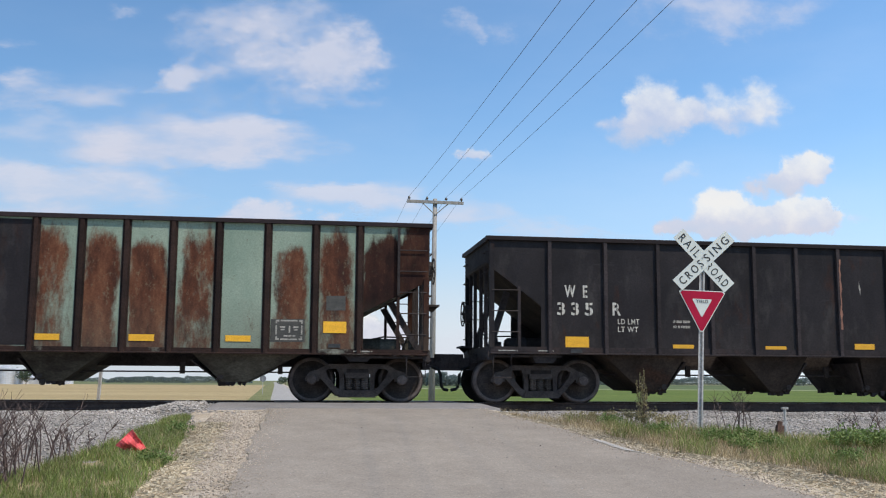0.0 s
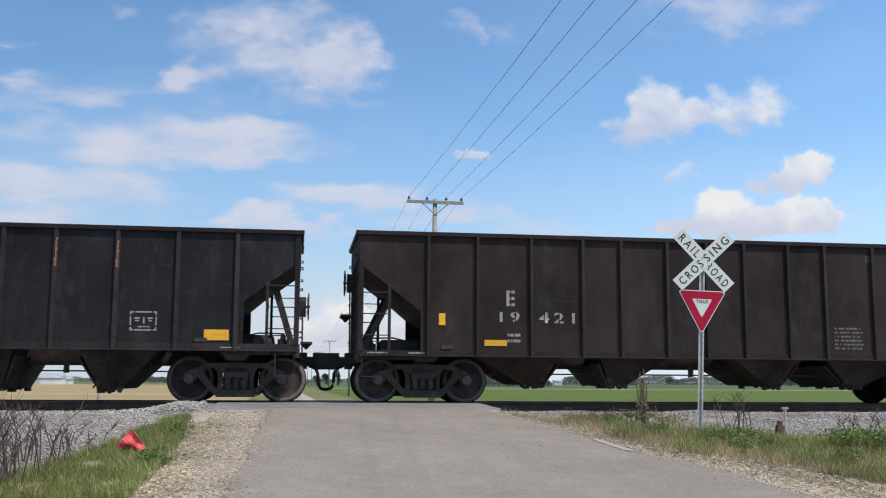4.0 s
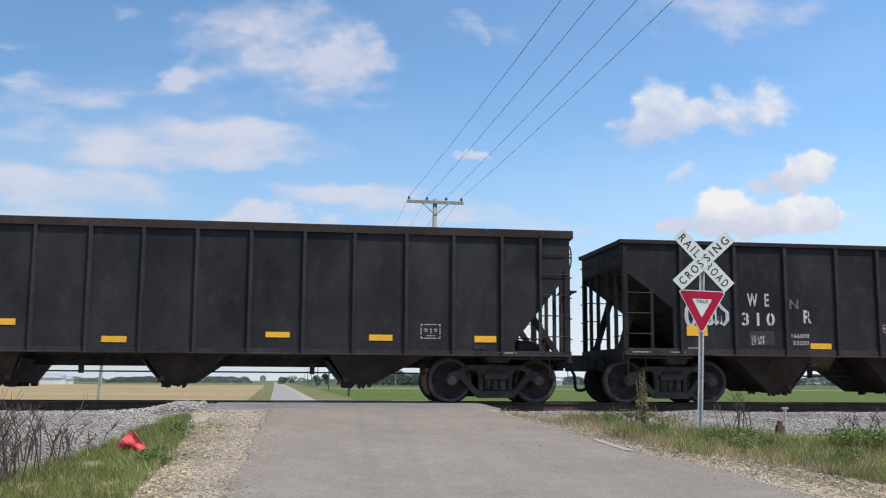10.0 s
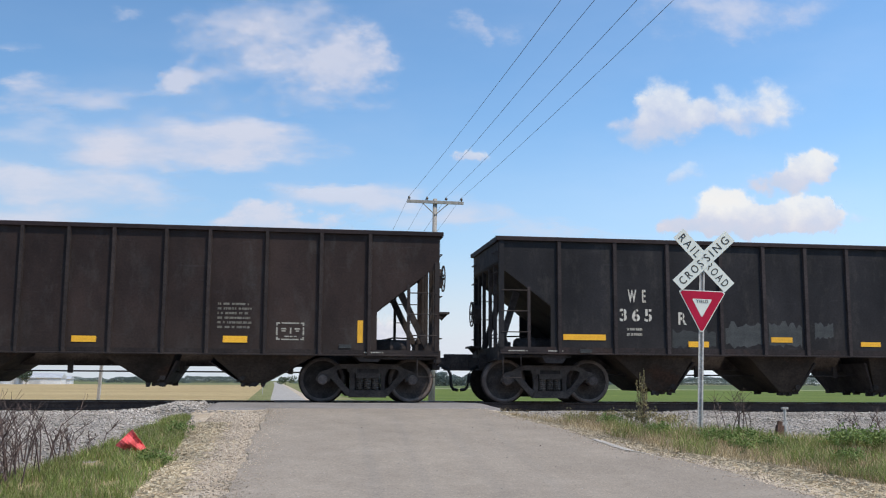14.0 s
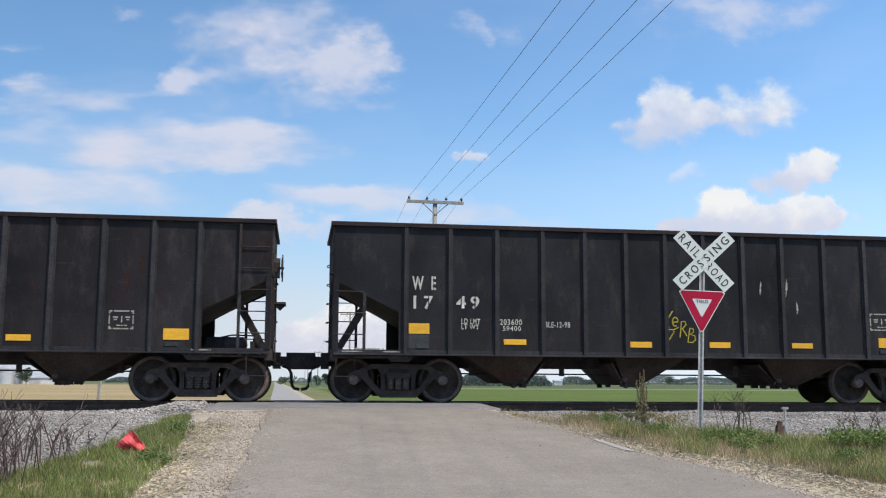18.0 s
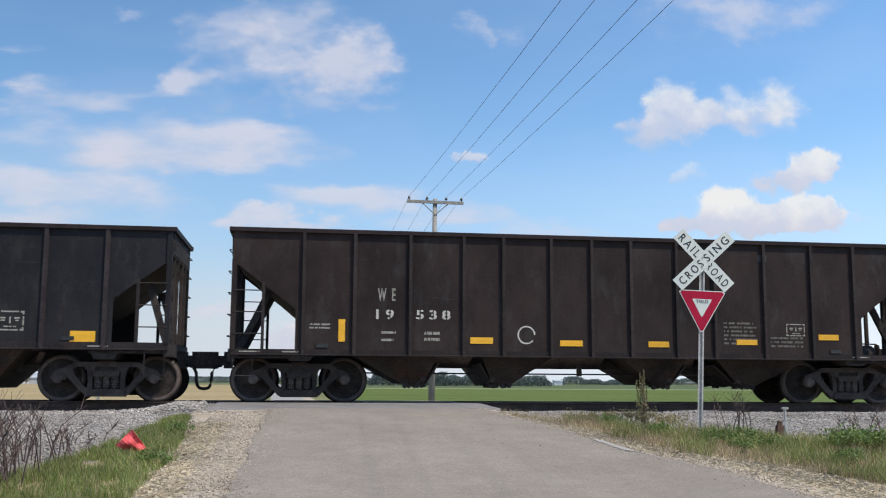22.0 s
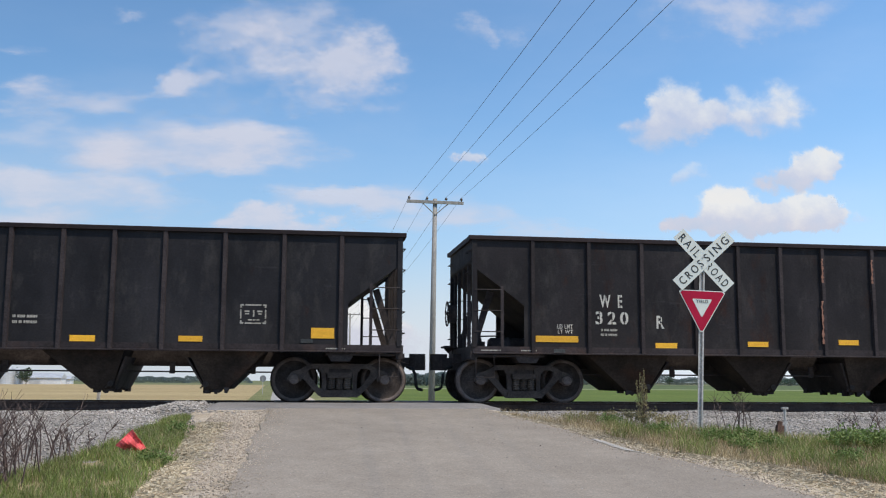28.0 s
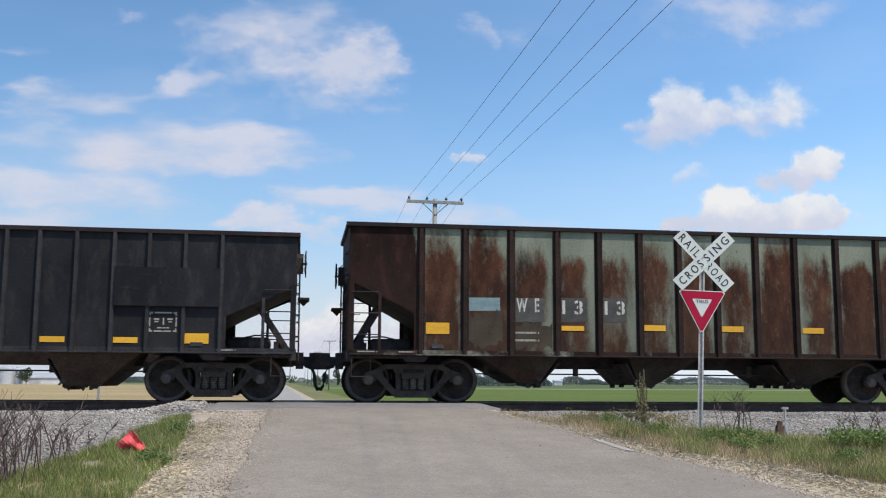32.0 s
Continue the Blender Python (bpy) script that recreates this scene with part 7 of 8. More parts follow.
woods('woods', 28.5, 62.3, 385, 7.3, 26, 60, 'distant line of green woods along the fields, paled by painted haze')
woods('woods', 59.9, 104.8, 385, 6.6, 30, 61, 'distant line of green woods along the fields, paled by painted haze')
woods('woods', 179.3, 231.3, 640, 6.7, 26, 62, 'distant line of green woods along the fields, paled by painted haze')
woods('woods', 243.5, 346.7, 700, 6.8, 40, 63, 'distant line of green woods along the fields, paled by painted haze')
woods('woods', 332.6, 474.1, 680, 8.2, 50, 64, 'distant line of green woods along the fields, paled by painted haze')
woods('woods', -108.3, -63.5, 560, 4.7, 30, 65, 'distant line of green woods along the fields, paled by painted haze')
woods('woods', -71.2, -29.1, 600, 4.6, 26, 66, 'distant line of green woods along the fields, paled by painted haze')
woods('woods', -225.6, -132.5, 700, 3.9, 40, 67, 'distant line of green woods along the fields, paled by painted haze')
woods('woods', -3.6, 49.0, 650, 4.1, 20, 68, 'distant line of green woods along the fields, paled by painted haze')

warn = tagged(new("advance_warning_sign"), "round road sign on a thin post, seen from behind", "road sign")
part("post", Geo().tube([(0, 0, -0.3), (0, 0, 2.3)], 0.04, 6).mesh("post", M_post), warn)
part("disc", Geo().lathe([(0, 0), (0.44, 0), (0.44, 0.02), (0, 0.02)], 20, "y", (0, 0, 2.1)).mesh("disc", M_signback), warn)
warn.matrix_basis = pose(-5.0, 118, -1.45)


# ---------- verge: grass, weeds, stones, litter ----------
def blades(name, place, n, h0, h1, w, mat, seed, label, lean=0.35, kind="stuff"):
    """Bent tapered blades; place(r) gives the foot, or None to leave it out."""
    r = random.Random(seed)
    v, f = [], []
    while n > 0:
        n -= 1
        p = place(r)
        if p is None:
            continue
        x, y = p
        z = ground_z(x, y) - 0.01
        h, a = r.uniform(h0, h1), r.uniform(0, math.tau)
        b = r.uniform(0, math.tau)
        l = h * r.uniform(0.05, lean)
        dx, dy = math.cos(b) * l, math.sin(b) * l
        cx, cy = math.cos(a) * w / 2, math.sin(a) * w / 2
        k = len(v)
        v += [(x - cx, y - cy, z), (x + cx, y + cy, z), (x + cx * 0.8 + dx * 0.35, y + cy * 0.8 + dy * 0.35, z + h * 0.6), (x - cx * 0.8 + dx * 0.35, y - cy * 0.8 + dy * 0.35, z + h * 0.6), (x + dx, y + dy, z + h)]
        f += [(k, k + 1, k + 2, k + 3), (k + 3, k + 2, k + 4)]
    return tagged(new(name, mesh_of(name, v, f, mat)), label, "grass", kind=kind)


def clump(x, y, s):
    return noise.noise(Vector((x * s, y * s, 3.3)))


def left_strip(r):
    y = r.uniform(-14.5, -4.3)
    inner = interp(y, (-15, -11, -8, -4.5), (-1.95, -1.75, -1.62, -1.90))
    outer = interp(y, (-15, -11, -9.9, -8, -5.2, -4.3), (-5.5, -3.7, -3.2, -2.58, -2.08, -1.78))
    x = r.uniform(outer - 0.15, inner + 0.05 + 0.22 * max(0.0, noise.noise(Vector((y * 1.7, 2.0, 0)))))
    return None if clump(x, y, 2.2) < -0.25 + 0.5 * r.random() - 0.25 else (x, y)


def right_top(x):
    return interp(x, (3.4, 4.4, 5.9, 7.5, 9, 14), (-3.2, -4.3, -5.2, -6.6, -7.3, -9.5))


def right_strip(r, pad=0.0):
    y = r.uniform(-13, -3.4)
    a = road_right(y) + verge_right(y) + pad
    x = a + r.random() ** 1.3 * 5.0
    return None if y > right_top(x) + r.uniform(-0.3, 0.2) else (x, y)


blades("grass_left", left_strip, 38000, 0.05, 0.17, 0.009, M_grass, 1, "fresh green grass along the road shoulder", 0.9)
blades("dry_grass_left", left_strip, 11000, 0.05, 0.17, 0.007, M_grass_dry, 2, "dry straw-coloured grass among the green")
blades("grass_right", lambda r: (lambda p: p if p and clump(p[0], p[1], 1.3) > 0.20 - 0.17 * min(2.4, max(0.0, p[0] - 4.8)) + 0.35 * (r.random() - 0.5) else None)(right_strip(r, -0.04)), 50000, 0.06, 0.22, 0.009, M_grass, 3, "fresh green grass and weeds along the verge", 0.9)
blades("dry_grass_right", lambda r: right_strip(r, -0.10), 30000, 0.04, 0.20, 0.007, M_grass_dry, 4, "dry straw-coloured grass along the verge", 1.1)
blades("verge_tufts", lambda r: (lambda y: (road_left(y) - r.uniform(0.25, 2.2), y))(r.uniform(7, 45)), 5200, 0.15, 0.55, 0.03, M_grass, 7, "rough green grass tufts along the far road", 0.5)
blades("verge_tufts_east", lambda r: (lambda y: (road_right(y) + r.uniform(1.0, 6.0), y))(r.uniform(8, 45)), 5200, 0.12, 0.35, 0.03, M_grass_dry, 8, "rough dry grass tufts along the far road", 0.5)
tagged(sheet("straw_strip", lambda y: (road_right(y) + 0.16 * verge_right(y), road_right(y) + verge_right(y) + 0.3), spaced(-13, -3.2, 0.3), 3, M_straw, lambda x, y: ground_z(x, y) + 0.012, wobble=0.22), "strip of flattened dry straw beside the road", "straw")

tagged(sheet("straw_strip_west", lambda y: (road_left(y) - 1.02, road_left(y) - 0.72), spaced(-12.5, -5.6, 0.25), 3, M_straw, lambda x, y: max(ground_z(x, y), road_z(y) - 0.022 - 0.05 * max(0, road_left(y) - x)) + 0.010, wobble=0.30), "ragged strip of flattened dry straw beside the road", "straw")


def litter(name, place, n, mat, seed, l0, l1, label):
    r = random.Random(seed)
    v, f = [], []
    for _ in range(n):
        p = place(r)
        if p is None:
            continue
        x, y = p
        z = max(ground_z(x, y), road_z(y) - 0.06 if abs(x - 2) < 6 else -9) + 0.016
        a, l = r.uniform(0, math.tau), r.uniform(l0, l1)
        c, s = math.cos(a), math.sin(a)
        k = len(v)
        q = 0.0022
        v += [(x - c * l - s * q, y - s * l + c * q, z), (x - c * l + s * q, y - s * l - c * q, z), (x + c * l + s * q, y + s * l - c * q, z + r.uniform(0, 0.03)), (x + c * l - s * q, y + s * l + c * q, z + r.uniform(0, 0.03))]
        f.append((k, k + 1, k + 2, k + 3))
    tagged(new(name, mesh_of(name, v, f, mat)), label, "straw", kind="stuff")


litter("straw_litter", lambda r: (lambda y: (road_right(y) + verge_right(y) * r.gauss(0.72, 0.24), y))(r.uniform(-12.5, -3.5)), 13000, M_strawbits, 5, 0.02, 0.07, "loose straw lying along the road edge")
litter("straw_litter_west", lambda r: (lambda y: (road_left(y) - abs(r.gauss(0.82, 0.17)), y))(r.uniform(-13, -5)), 8000, M_strawbits, 6, 0.02, 0.07, "loose straw lying on the gravel shoulder")


litter("dark_crumbs", lambda r: (r.gauss(2.3, 0.55), r.gauss(-6.2, 1.1)), 46, M_stalk, 9, 0.008, 0.035, "dark twig and bark crumbs scattered on the road")


def stones(name, place, n, s0, s1, seed, label, mat=M_stones):
    """Broken stones, each an eight-cornered lump."""
    r = random.Random(seed)
    v, f = [], []
    for _ in range(n):
        p = place(r)
        if p is None:
            continue
        x, y, z = p
        s = r.uniform(s0, s1)
        k = len(v)
        for i in range(6):
            d = ((1, 0, 0), (-1, 0, 0), (0, 1, 0), (0, -1, 0), (0, 0, 1), (0, 0, -1))[i]
            q = s * r.uniform(0.6, 1.2)
            v.append((x + d[0] * q + r.gauss(0, s * 0.25), y + d[1] * q + r.gauss(0, s * 0.25), z + d[2] * q * 0.7 + r.gauss(0, s * 0.15)))
        f += [(k + a, k + b, k + c) for a, b, c in ((0, 2, 4), (2, 1, 4), (1, 3, 4), (3, 0, 4), (2, 0, 5), (1, 2, 5), (3, 1, 5), (0, 3, 5))]
    return tagged(new(name, mesh_of(name, v, f, mat)), label, "gravel", kind="stuff")


def ballast_spot(r):
    x = r.uniform(-9.5, 17)
    y = r.uniform(-8.8, -0.9) if x < 0 else r.uniform(-6.8, -0.9)
    if min(road_left(y) - 0.55, bank_left(y) + 0.15) < x < road_right(y) + 0.3:
        return None
    if x > 3 and y < right_top(x) - 0.5:
        return None
    if x < 0 and y < interp(x, (-6, -3.2, -2.4, -1.4), (-8.8, -8.6, -7.6, -5)):
        return None
    if y > -1.3 and r.random() < 0.4:
        return None
    return x, y, ground_z(x, y) + r.uniform(-0.01, 0.02) + 0.05 * max(0, noise.noise(Vector((x * 0.8, y * 0.8, 1))))


stones("ballast_stones", ballast_spot, 72000, 0.011, 0.029, 11, "loose pale grey crushed limestone ballast")


def shoulder_spot(r):
    y = r.uniform(-13, -3.25)
    if r.random() < 0.75:
        x = road_left(y) - r.uniform(0.02, 0.95)
        return x, y, max(ground_z(x, y), road_z(y) - 0.02 - 0.05 * (road_left(y) - x)) + 0.008
    x = road_right(y) + r.uniform(-0.05, 0.1 + 0.3 * verge_right(y))
    return x, y, max(ground_z(x, y), road_z(y) - 0.02 - 0.05 * (x - road_right(y))) + 0.008


stones("shoulder_stones", shoulder_spot, 9000, 0.006, 0.02, 12, "small loose gravel along the road edges", M_shoulder_stones)
stones("mound_stones", lambda r: (lambda x, y: (x, y, ground_z(x, y) + 0.06 * r.random()))(min(-1.86, r.gauss(-2.3, 0.40)), r.gauss(-1.9, 0.45)), 3000, 0.02, 0.045, 13, "low heap of pale ballast beside the crossing")
stones("crossing_edge_stones", lambda r: (lambda x, y: (x, y, ground_z(x, y) + 0.01))(road_right(-2) + abs(r.gauss(0.25, 0.3)), r.uniform(-2.9, -1.0)), 1300, 0.02, 0.05, 14, "pale ballast stones at the road's end")


def road_edge(r):
    y = r.uniform(-12.5, -2.0)
    x = road_left(y) - 0.06 + abs(r.gauss(0, 0.20)) if r.random() < 0.6 else road_right(y) + 0.06 - abs(r.gauss(0, 0.20))
    return x, y, road_z(y) + 0.001


stones("road_edge_grit", road_edge, 3800, 0.004, 0.012, 16, "fine pale grit washed over the road's edges", M_shoulder_stones)
stones("road_pebbles", lambda r: (lambda y: (r.uniform(road_left(y) + 0.1, road_right(y) - 0.1), y, road_z(y) + 0.002))(r.uniform(-12, -2.2)), 420, 0.004, 0.012, 15, "scattered pebbles on the road surface")


def weed_stalks(seed, h, n, spread, label, mat=M_stalk, leaf=None):
    """A clump of branching dry stalks."""
    r = random.Random(seed)
    w = tagged(new("dry_weed"), label, "weed", "weeds by the track")
    g, lf = Geo(), Geo()
    for _ in range(n):
        x, y = r.gauss(0, spread), r.gauss(0, spread)
        hh = h * r.uniform(0.5, 1.0)
        a = r.uniform(0, math.tau)
        ln = r.uniform(0.2, 0.75) if leaf is None else 0.12
        tip = (x + math.cos(a) * hh * ln, y + math.sin(a) * hh * ln, hh * (1 - 0.25 * ln))
        mid = (x + math.cos(a + 0.3) * hh * ln * 0.35, y + math.sin(a + 0.3) * hh * ln * 0.35, hh * 0.55)
        g.tube([(x, y, -0.05), mid, tip], 0.0095, 4, 0.003)
        for _ in range(r.randint(7, 12)):
            q = r.uniform(0.35, 0.9)
            p = Vector(mid).lerp(Vector(tip), (q - 0.55) / 0.45) if q > 0.55 else Vector((x, y, 0)).lerp(Vector(mid), q / 0.55)
            b, l = r.uniform(0, math.tau), hh * r.uniform(0.08, 0.36)
            e = (p.x + math.cos(b) * l * 0.6, p.y + math.sin(b) * l * 0.6, p.z + l * r.uniform(0.4, 0.9))
            g.tube([p, e], 0.0038, 3, 0.002)
            leaf_cloud(lf, e, 0.025, 0.035, 2 if leaf is None else 16, 0.006 if leaf is None else 0.013, r)
    tagged(part("stalk_tuft", g.mesh("stalk_tuft", mat), w), kind="stuff")
    tagged(part("seed_tuft", mesh_of("seed_tuft", lf.v, lf.f, leaf or mat), w), kind="stuff")
    return w


def green_weed(seed, h, w, n, label, mat=M_weed, size=0.017):
    r = random.Random(seed)
    t = tagged(new("green_weed"), label, "weed", "weeds by the track")
    g, lf = Geo(), Geo()
    for _ in range(14):
        a, q = r.uniform(0, math.tau), r.uniform(0, 1)
        e = (math.cos(a) * w * q * 0.5, math.sin(a) * w * q * 0.5, h * r.uniform(0.6, 1.0))
        g.tube([(math.cos(a) * 0.03, math.sin(a) * 0.03, -0.03), e], 0.005, 4, 0.002)
        leaf_cloud(lf, (e[0], e[1], e[2] * 0.7), w * 0.18, h * 0.35, n // 14, size, r)
    tagged(part("stem_tuft", g.mesh("stem_tuft", M_plume), t), kind="stuff")
    tagged(part("leaf_mass", mesh_of("leaf_mass", lf.v, lf.f, mat), t), kind="stuff")
    return t


DRY = "clump of bare brown dried weed stalks"
first = weed_stalks(21, 1.0, 16, 0.22, DRY)
first.matrix_basis = pose(-3.75, -8.6, ground_z(-3.75, -8.6))
second = weed_stalks(22, 0.85, 9, 0.17, DRY)
second.matrix_basis = pose(-3.15, -8.4, ground_z(-3.15, -8.4))
for i, (x, y) in enumerate(((-3.6, -11.8), (-3.95, -12.1), (-3.45, -11.4), (-3.75, -10.7), (-4.2, -9.0), (-4.7, -8.4), (-3.5, -9.3), (-4.3, -7.8), (-5.2, -8.8), (-3.9, -9.6), (-3.7, -10.1), (-4.1, -10.6), (-3.45, -10.8), (-4.6, -9.8), (-3.8, -11.3), (-4.3, -11.2), (-3.3, -9.9))):
    copy_thing((first, second)[i % 2], pose(x, y, ground_z(x, y), 0, 0, 50 * i + 20))
low = weed_stalks(23, 0.55, 12, 0.2, "low clump of bare dried weed stalks")
for i, (x, y) in enumerate(((-2.95, -7.9), (-3.4, -10.2), (-3.85, 6.0))):
    (low if i == 0 else copy_thing(low, pose(0, 0, 0))).matrix_basis = pose(x, y, ground_z(x, y), 0, 0, 70 * i)
def feather_weed(seed, h, label):
    """Upright stems, each ending in a dense narrow seed head."""
    r = random.Random(seed)
    w = tagged(new("seeding_weed"), label, "weed", "weeds by the track")
    g, lf = Geo(), Geo()
    for i in range(7):
        a, d = r.uniform(0, math.tau), r.uniform(0.01, 0.13)
        x, y, hh = d * math.cos(a), d * math.sin(a), h * (1.0 if i == 0 else r.uniform(0.5, 0.95))
        lx, ly = r.gauss(0, 0.05) * hh, r.gauss(0, 0.05) * hh
        g.tube([(x * 0.5, y * 0.5, -0.05), (x + lx * 0.4, y + ly * 0.4, hh * 0.55), (x + lx, y + ly, hh)], 0.006, 4, 0.002)
        for q in range(7):
            p = 0.45 + 0.08 * q
            leaf_cloud(lf, (x + lx * p, y + ly * p, hh * p), 0.045 * (1.25 - p), 0.05, 26, 0.010, r)
        for q in range(5):
            b = r.uniform(0, math.tau)
            leaf_cloud(lf, (x + 0.05 * math.cos(b), y + 0.05 * math.sin(b), hh * r.uniform(0.08, 0.4)), 0.05, 0.05, 14, 0.014, r)
    tagged(part("stem_tuft", g.mesh("stem_tuft", M_stalk), w), kind="stuff")
    tagged(part("seed_tuft", mesh_of("seed_tuft", lf.v, lf.f, M_plume), w), kind="stuff")
    return w


tall = feather_weed(24, 0.95, "tall yellow-green seeding weed beside the rails")
tall.matrix_basis = pose(5.85, -4.9, ground_z(5.85, -4.9))
bare = weed_stalks(25, 0.80, 9, 0.14, "bare branching dry weed behind the verge")
bare.matrix_basis = pose(6.95, -6.3, ground_z(6.95, -6.3))
b3 = copy_thing(low, pose(8.9, -6.4, ground_z(8.9, -6.4), 0, 0, 40))
bush = green_weed(31, 0.36, 0.8, 1100, "leafy bright green weed on the verge")
bush.matrix_basis = pose(7.9, -7.8, ground_z(7.9, -7.8))
for i, (x, y) in enumerate(((8.35, -7.9), (8.7, -8.5), (6.55, -7.1), (9.2, -8.6))):
    copy_thing(bush, pose(x, y, ground_z(x, y) - 0.06 * (i % 3), 0, 0, 77 * i))
small = green_weed(32, 0.24, 0.45, 600, "small green weed in dry grass", M_weed, 0.013)
small.matrix_basis = pose(6.1, -7.0, ground_z(6.1, -7.0))
for i, (x, y) in enumerate(((5.6, -6.2), (6.7, -7.8), (5.2, -5.2), (7.3, -8.9), (6.2, -7.9), (-1.75, -8.9), (-1.7, -6.2))):
    copy_thing(small, pose(x, y, ground_z(x, y), 0, 0, 99 * i))
thicket = green_weed(33, 0.26, 0.7, 800, "low brownish weed growth by the ballast", M_plume, 0.013)
thicket.matrix_basis = pose(5.75, -4.6, ground_z(5.75, -4.6))
for i, (x, y) in enumerate(((6.2, -4.9), (5.3, -4.4), (4.9, -4.5))):
    copy_thing(thicket, pose(x, y, ground_z(x, y) - 0.05, 0, 0, 60 * i))

# red pennant on a wire, blown flat on the grass
flag = tagged(new("red_marker_flag"), "crumpled bright red vinyl marker flag lying in the grass", "flag")
flag.matrix_basis = pose(-2.14, -8.05, ground_z(-2.14, -8.05) + 0.02, 0, 0, 8)
fg = Geo()
fv = []
for i in range(9):
    for j in range(9):
        u, w = i / 8, j / 8
        # a square of vinyl standing on one corner, folded across
        xx = (1 - u) * (1 - w) * 0.05 + u * (1 - w) * 0.19 + u * w * 0.01 - (1 - u) * w * 0.19
        zz = u * (1 - w) * 0.07 + u * w * 0.31 + (1 - u) * w * 0.11
        fv.append((xx, 0.05 * math.sin(6.5 * w) + 0.03 * math.sin(8 * u + 2 * w), zz + 0.02))
fg.add(fv, [(i * 9 + j, i * 9 + j + 1, (i + 1) * 9 + j + 1, (i + 1) * 9 + j) for i in range(8) for j in range(8)])
pen = part("pennant", mesh_of("pennant", fg.v, fg.f, M_flag), flag)
solid = pen.modifiers.new("thick", "SOLIDIFY")
solid.thickness = 0.004
part("wire", Geo().tube([(0.13, 0.05, -0.05), (0.05, 0.08, 0.12), (0.0, 0.09, 0.27)], 0.003, 4).mesh("wire", M_wire), flag)

# small marker and a rotten stake beside the ballast
mk = tagged(new("track_marker"), "small grey metal marker on a short tripod stake", "marker")
mk.matrix_basis = pose(7.72, -6.3, ground_z(7.72, -6.3))
part("stake", Geo().tube([(0, 0, -0.1), (0, 0, 0.42)], 0.022, 7).mesh("stake", M_post), mk)
part("cap", Geo().box(-0.05, -0.03, 0.42, 0.05, 0.03, 0.455).mesh("cap", M_post), mk)
for s in (-1, 1):
    part("leg", Geo().tube([(0, 0, 0.30), (s * 0.09, -0.04, -0.03)], 0.008, 5).mesh("leg", M_post), mk)
stump = tagged(new("rotten_stake", Geo().prism([(-0.05, -0.04), (0.05, -0.05), (0.06, 0.03), (0, 0.06), (-0.05, 0.04)], -0.1, 0.22, "z").prism([(-0.04, -0.03), (0.02, -0.04), (0.03, 0.03), (-0.03, 0.04)], 0.21, 0.28, "z").mesh("rotten_stake", M_wood)), "short broken reddish-brown wooden stake in the weeds", "stake")
stump.matrix_basis = pose(7.42, -6.65, ground_z(7.42, -6.65), 4, 6, 0)

# ---------- clouds: far thin sheets of vapour that drift slowly ----------
SKY_Y = 3600.0


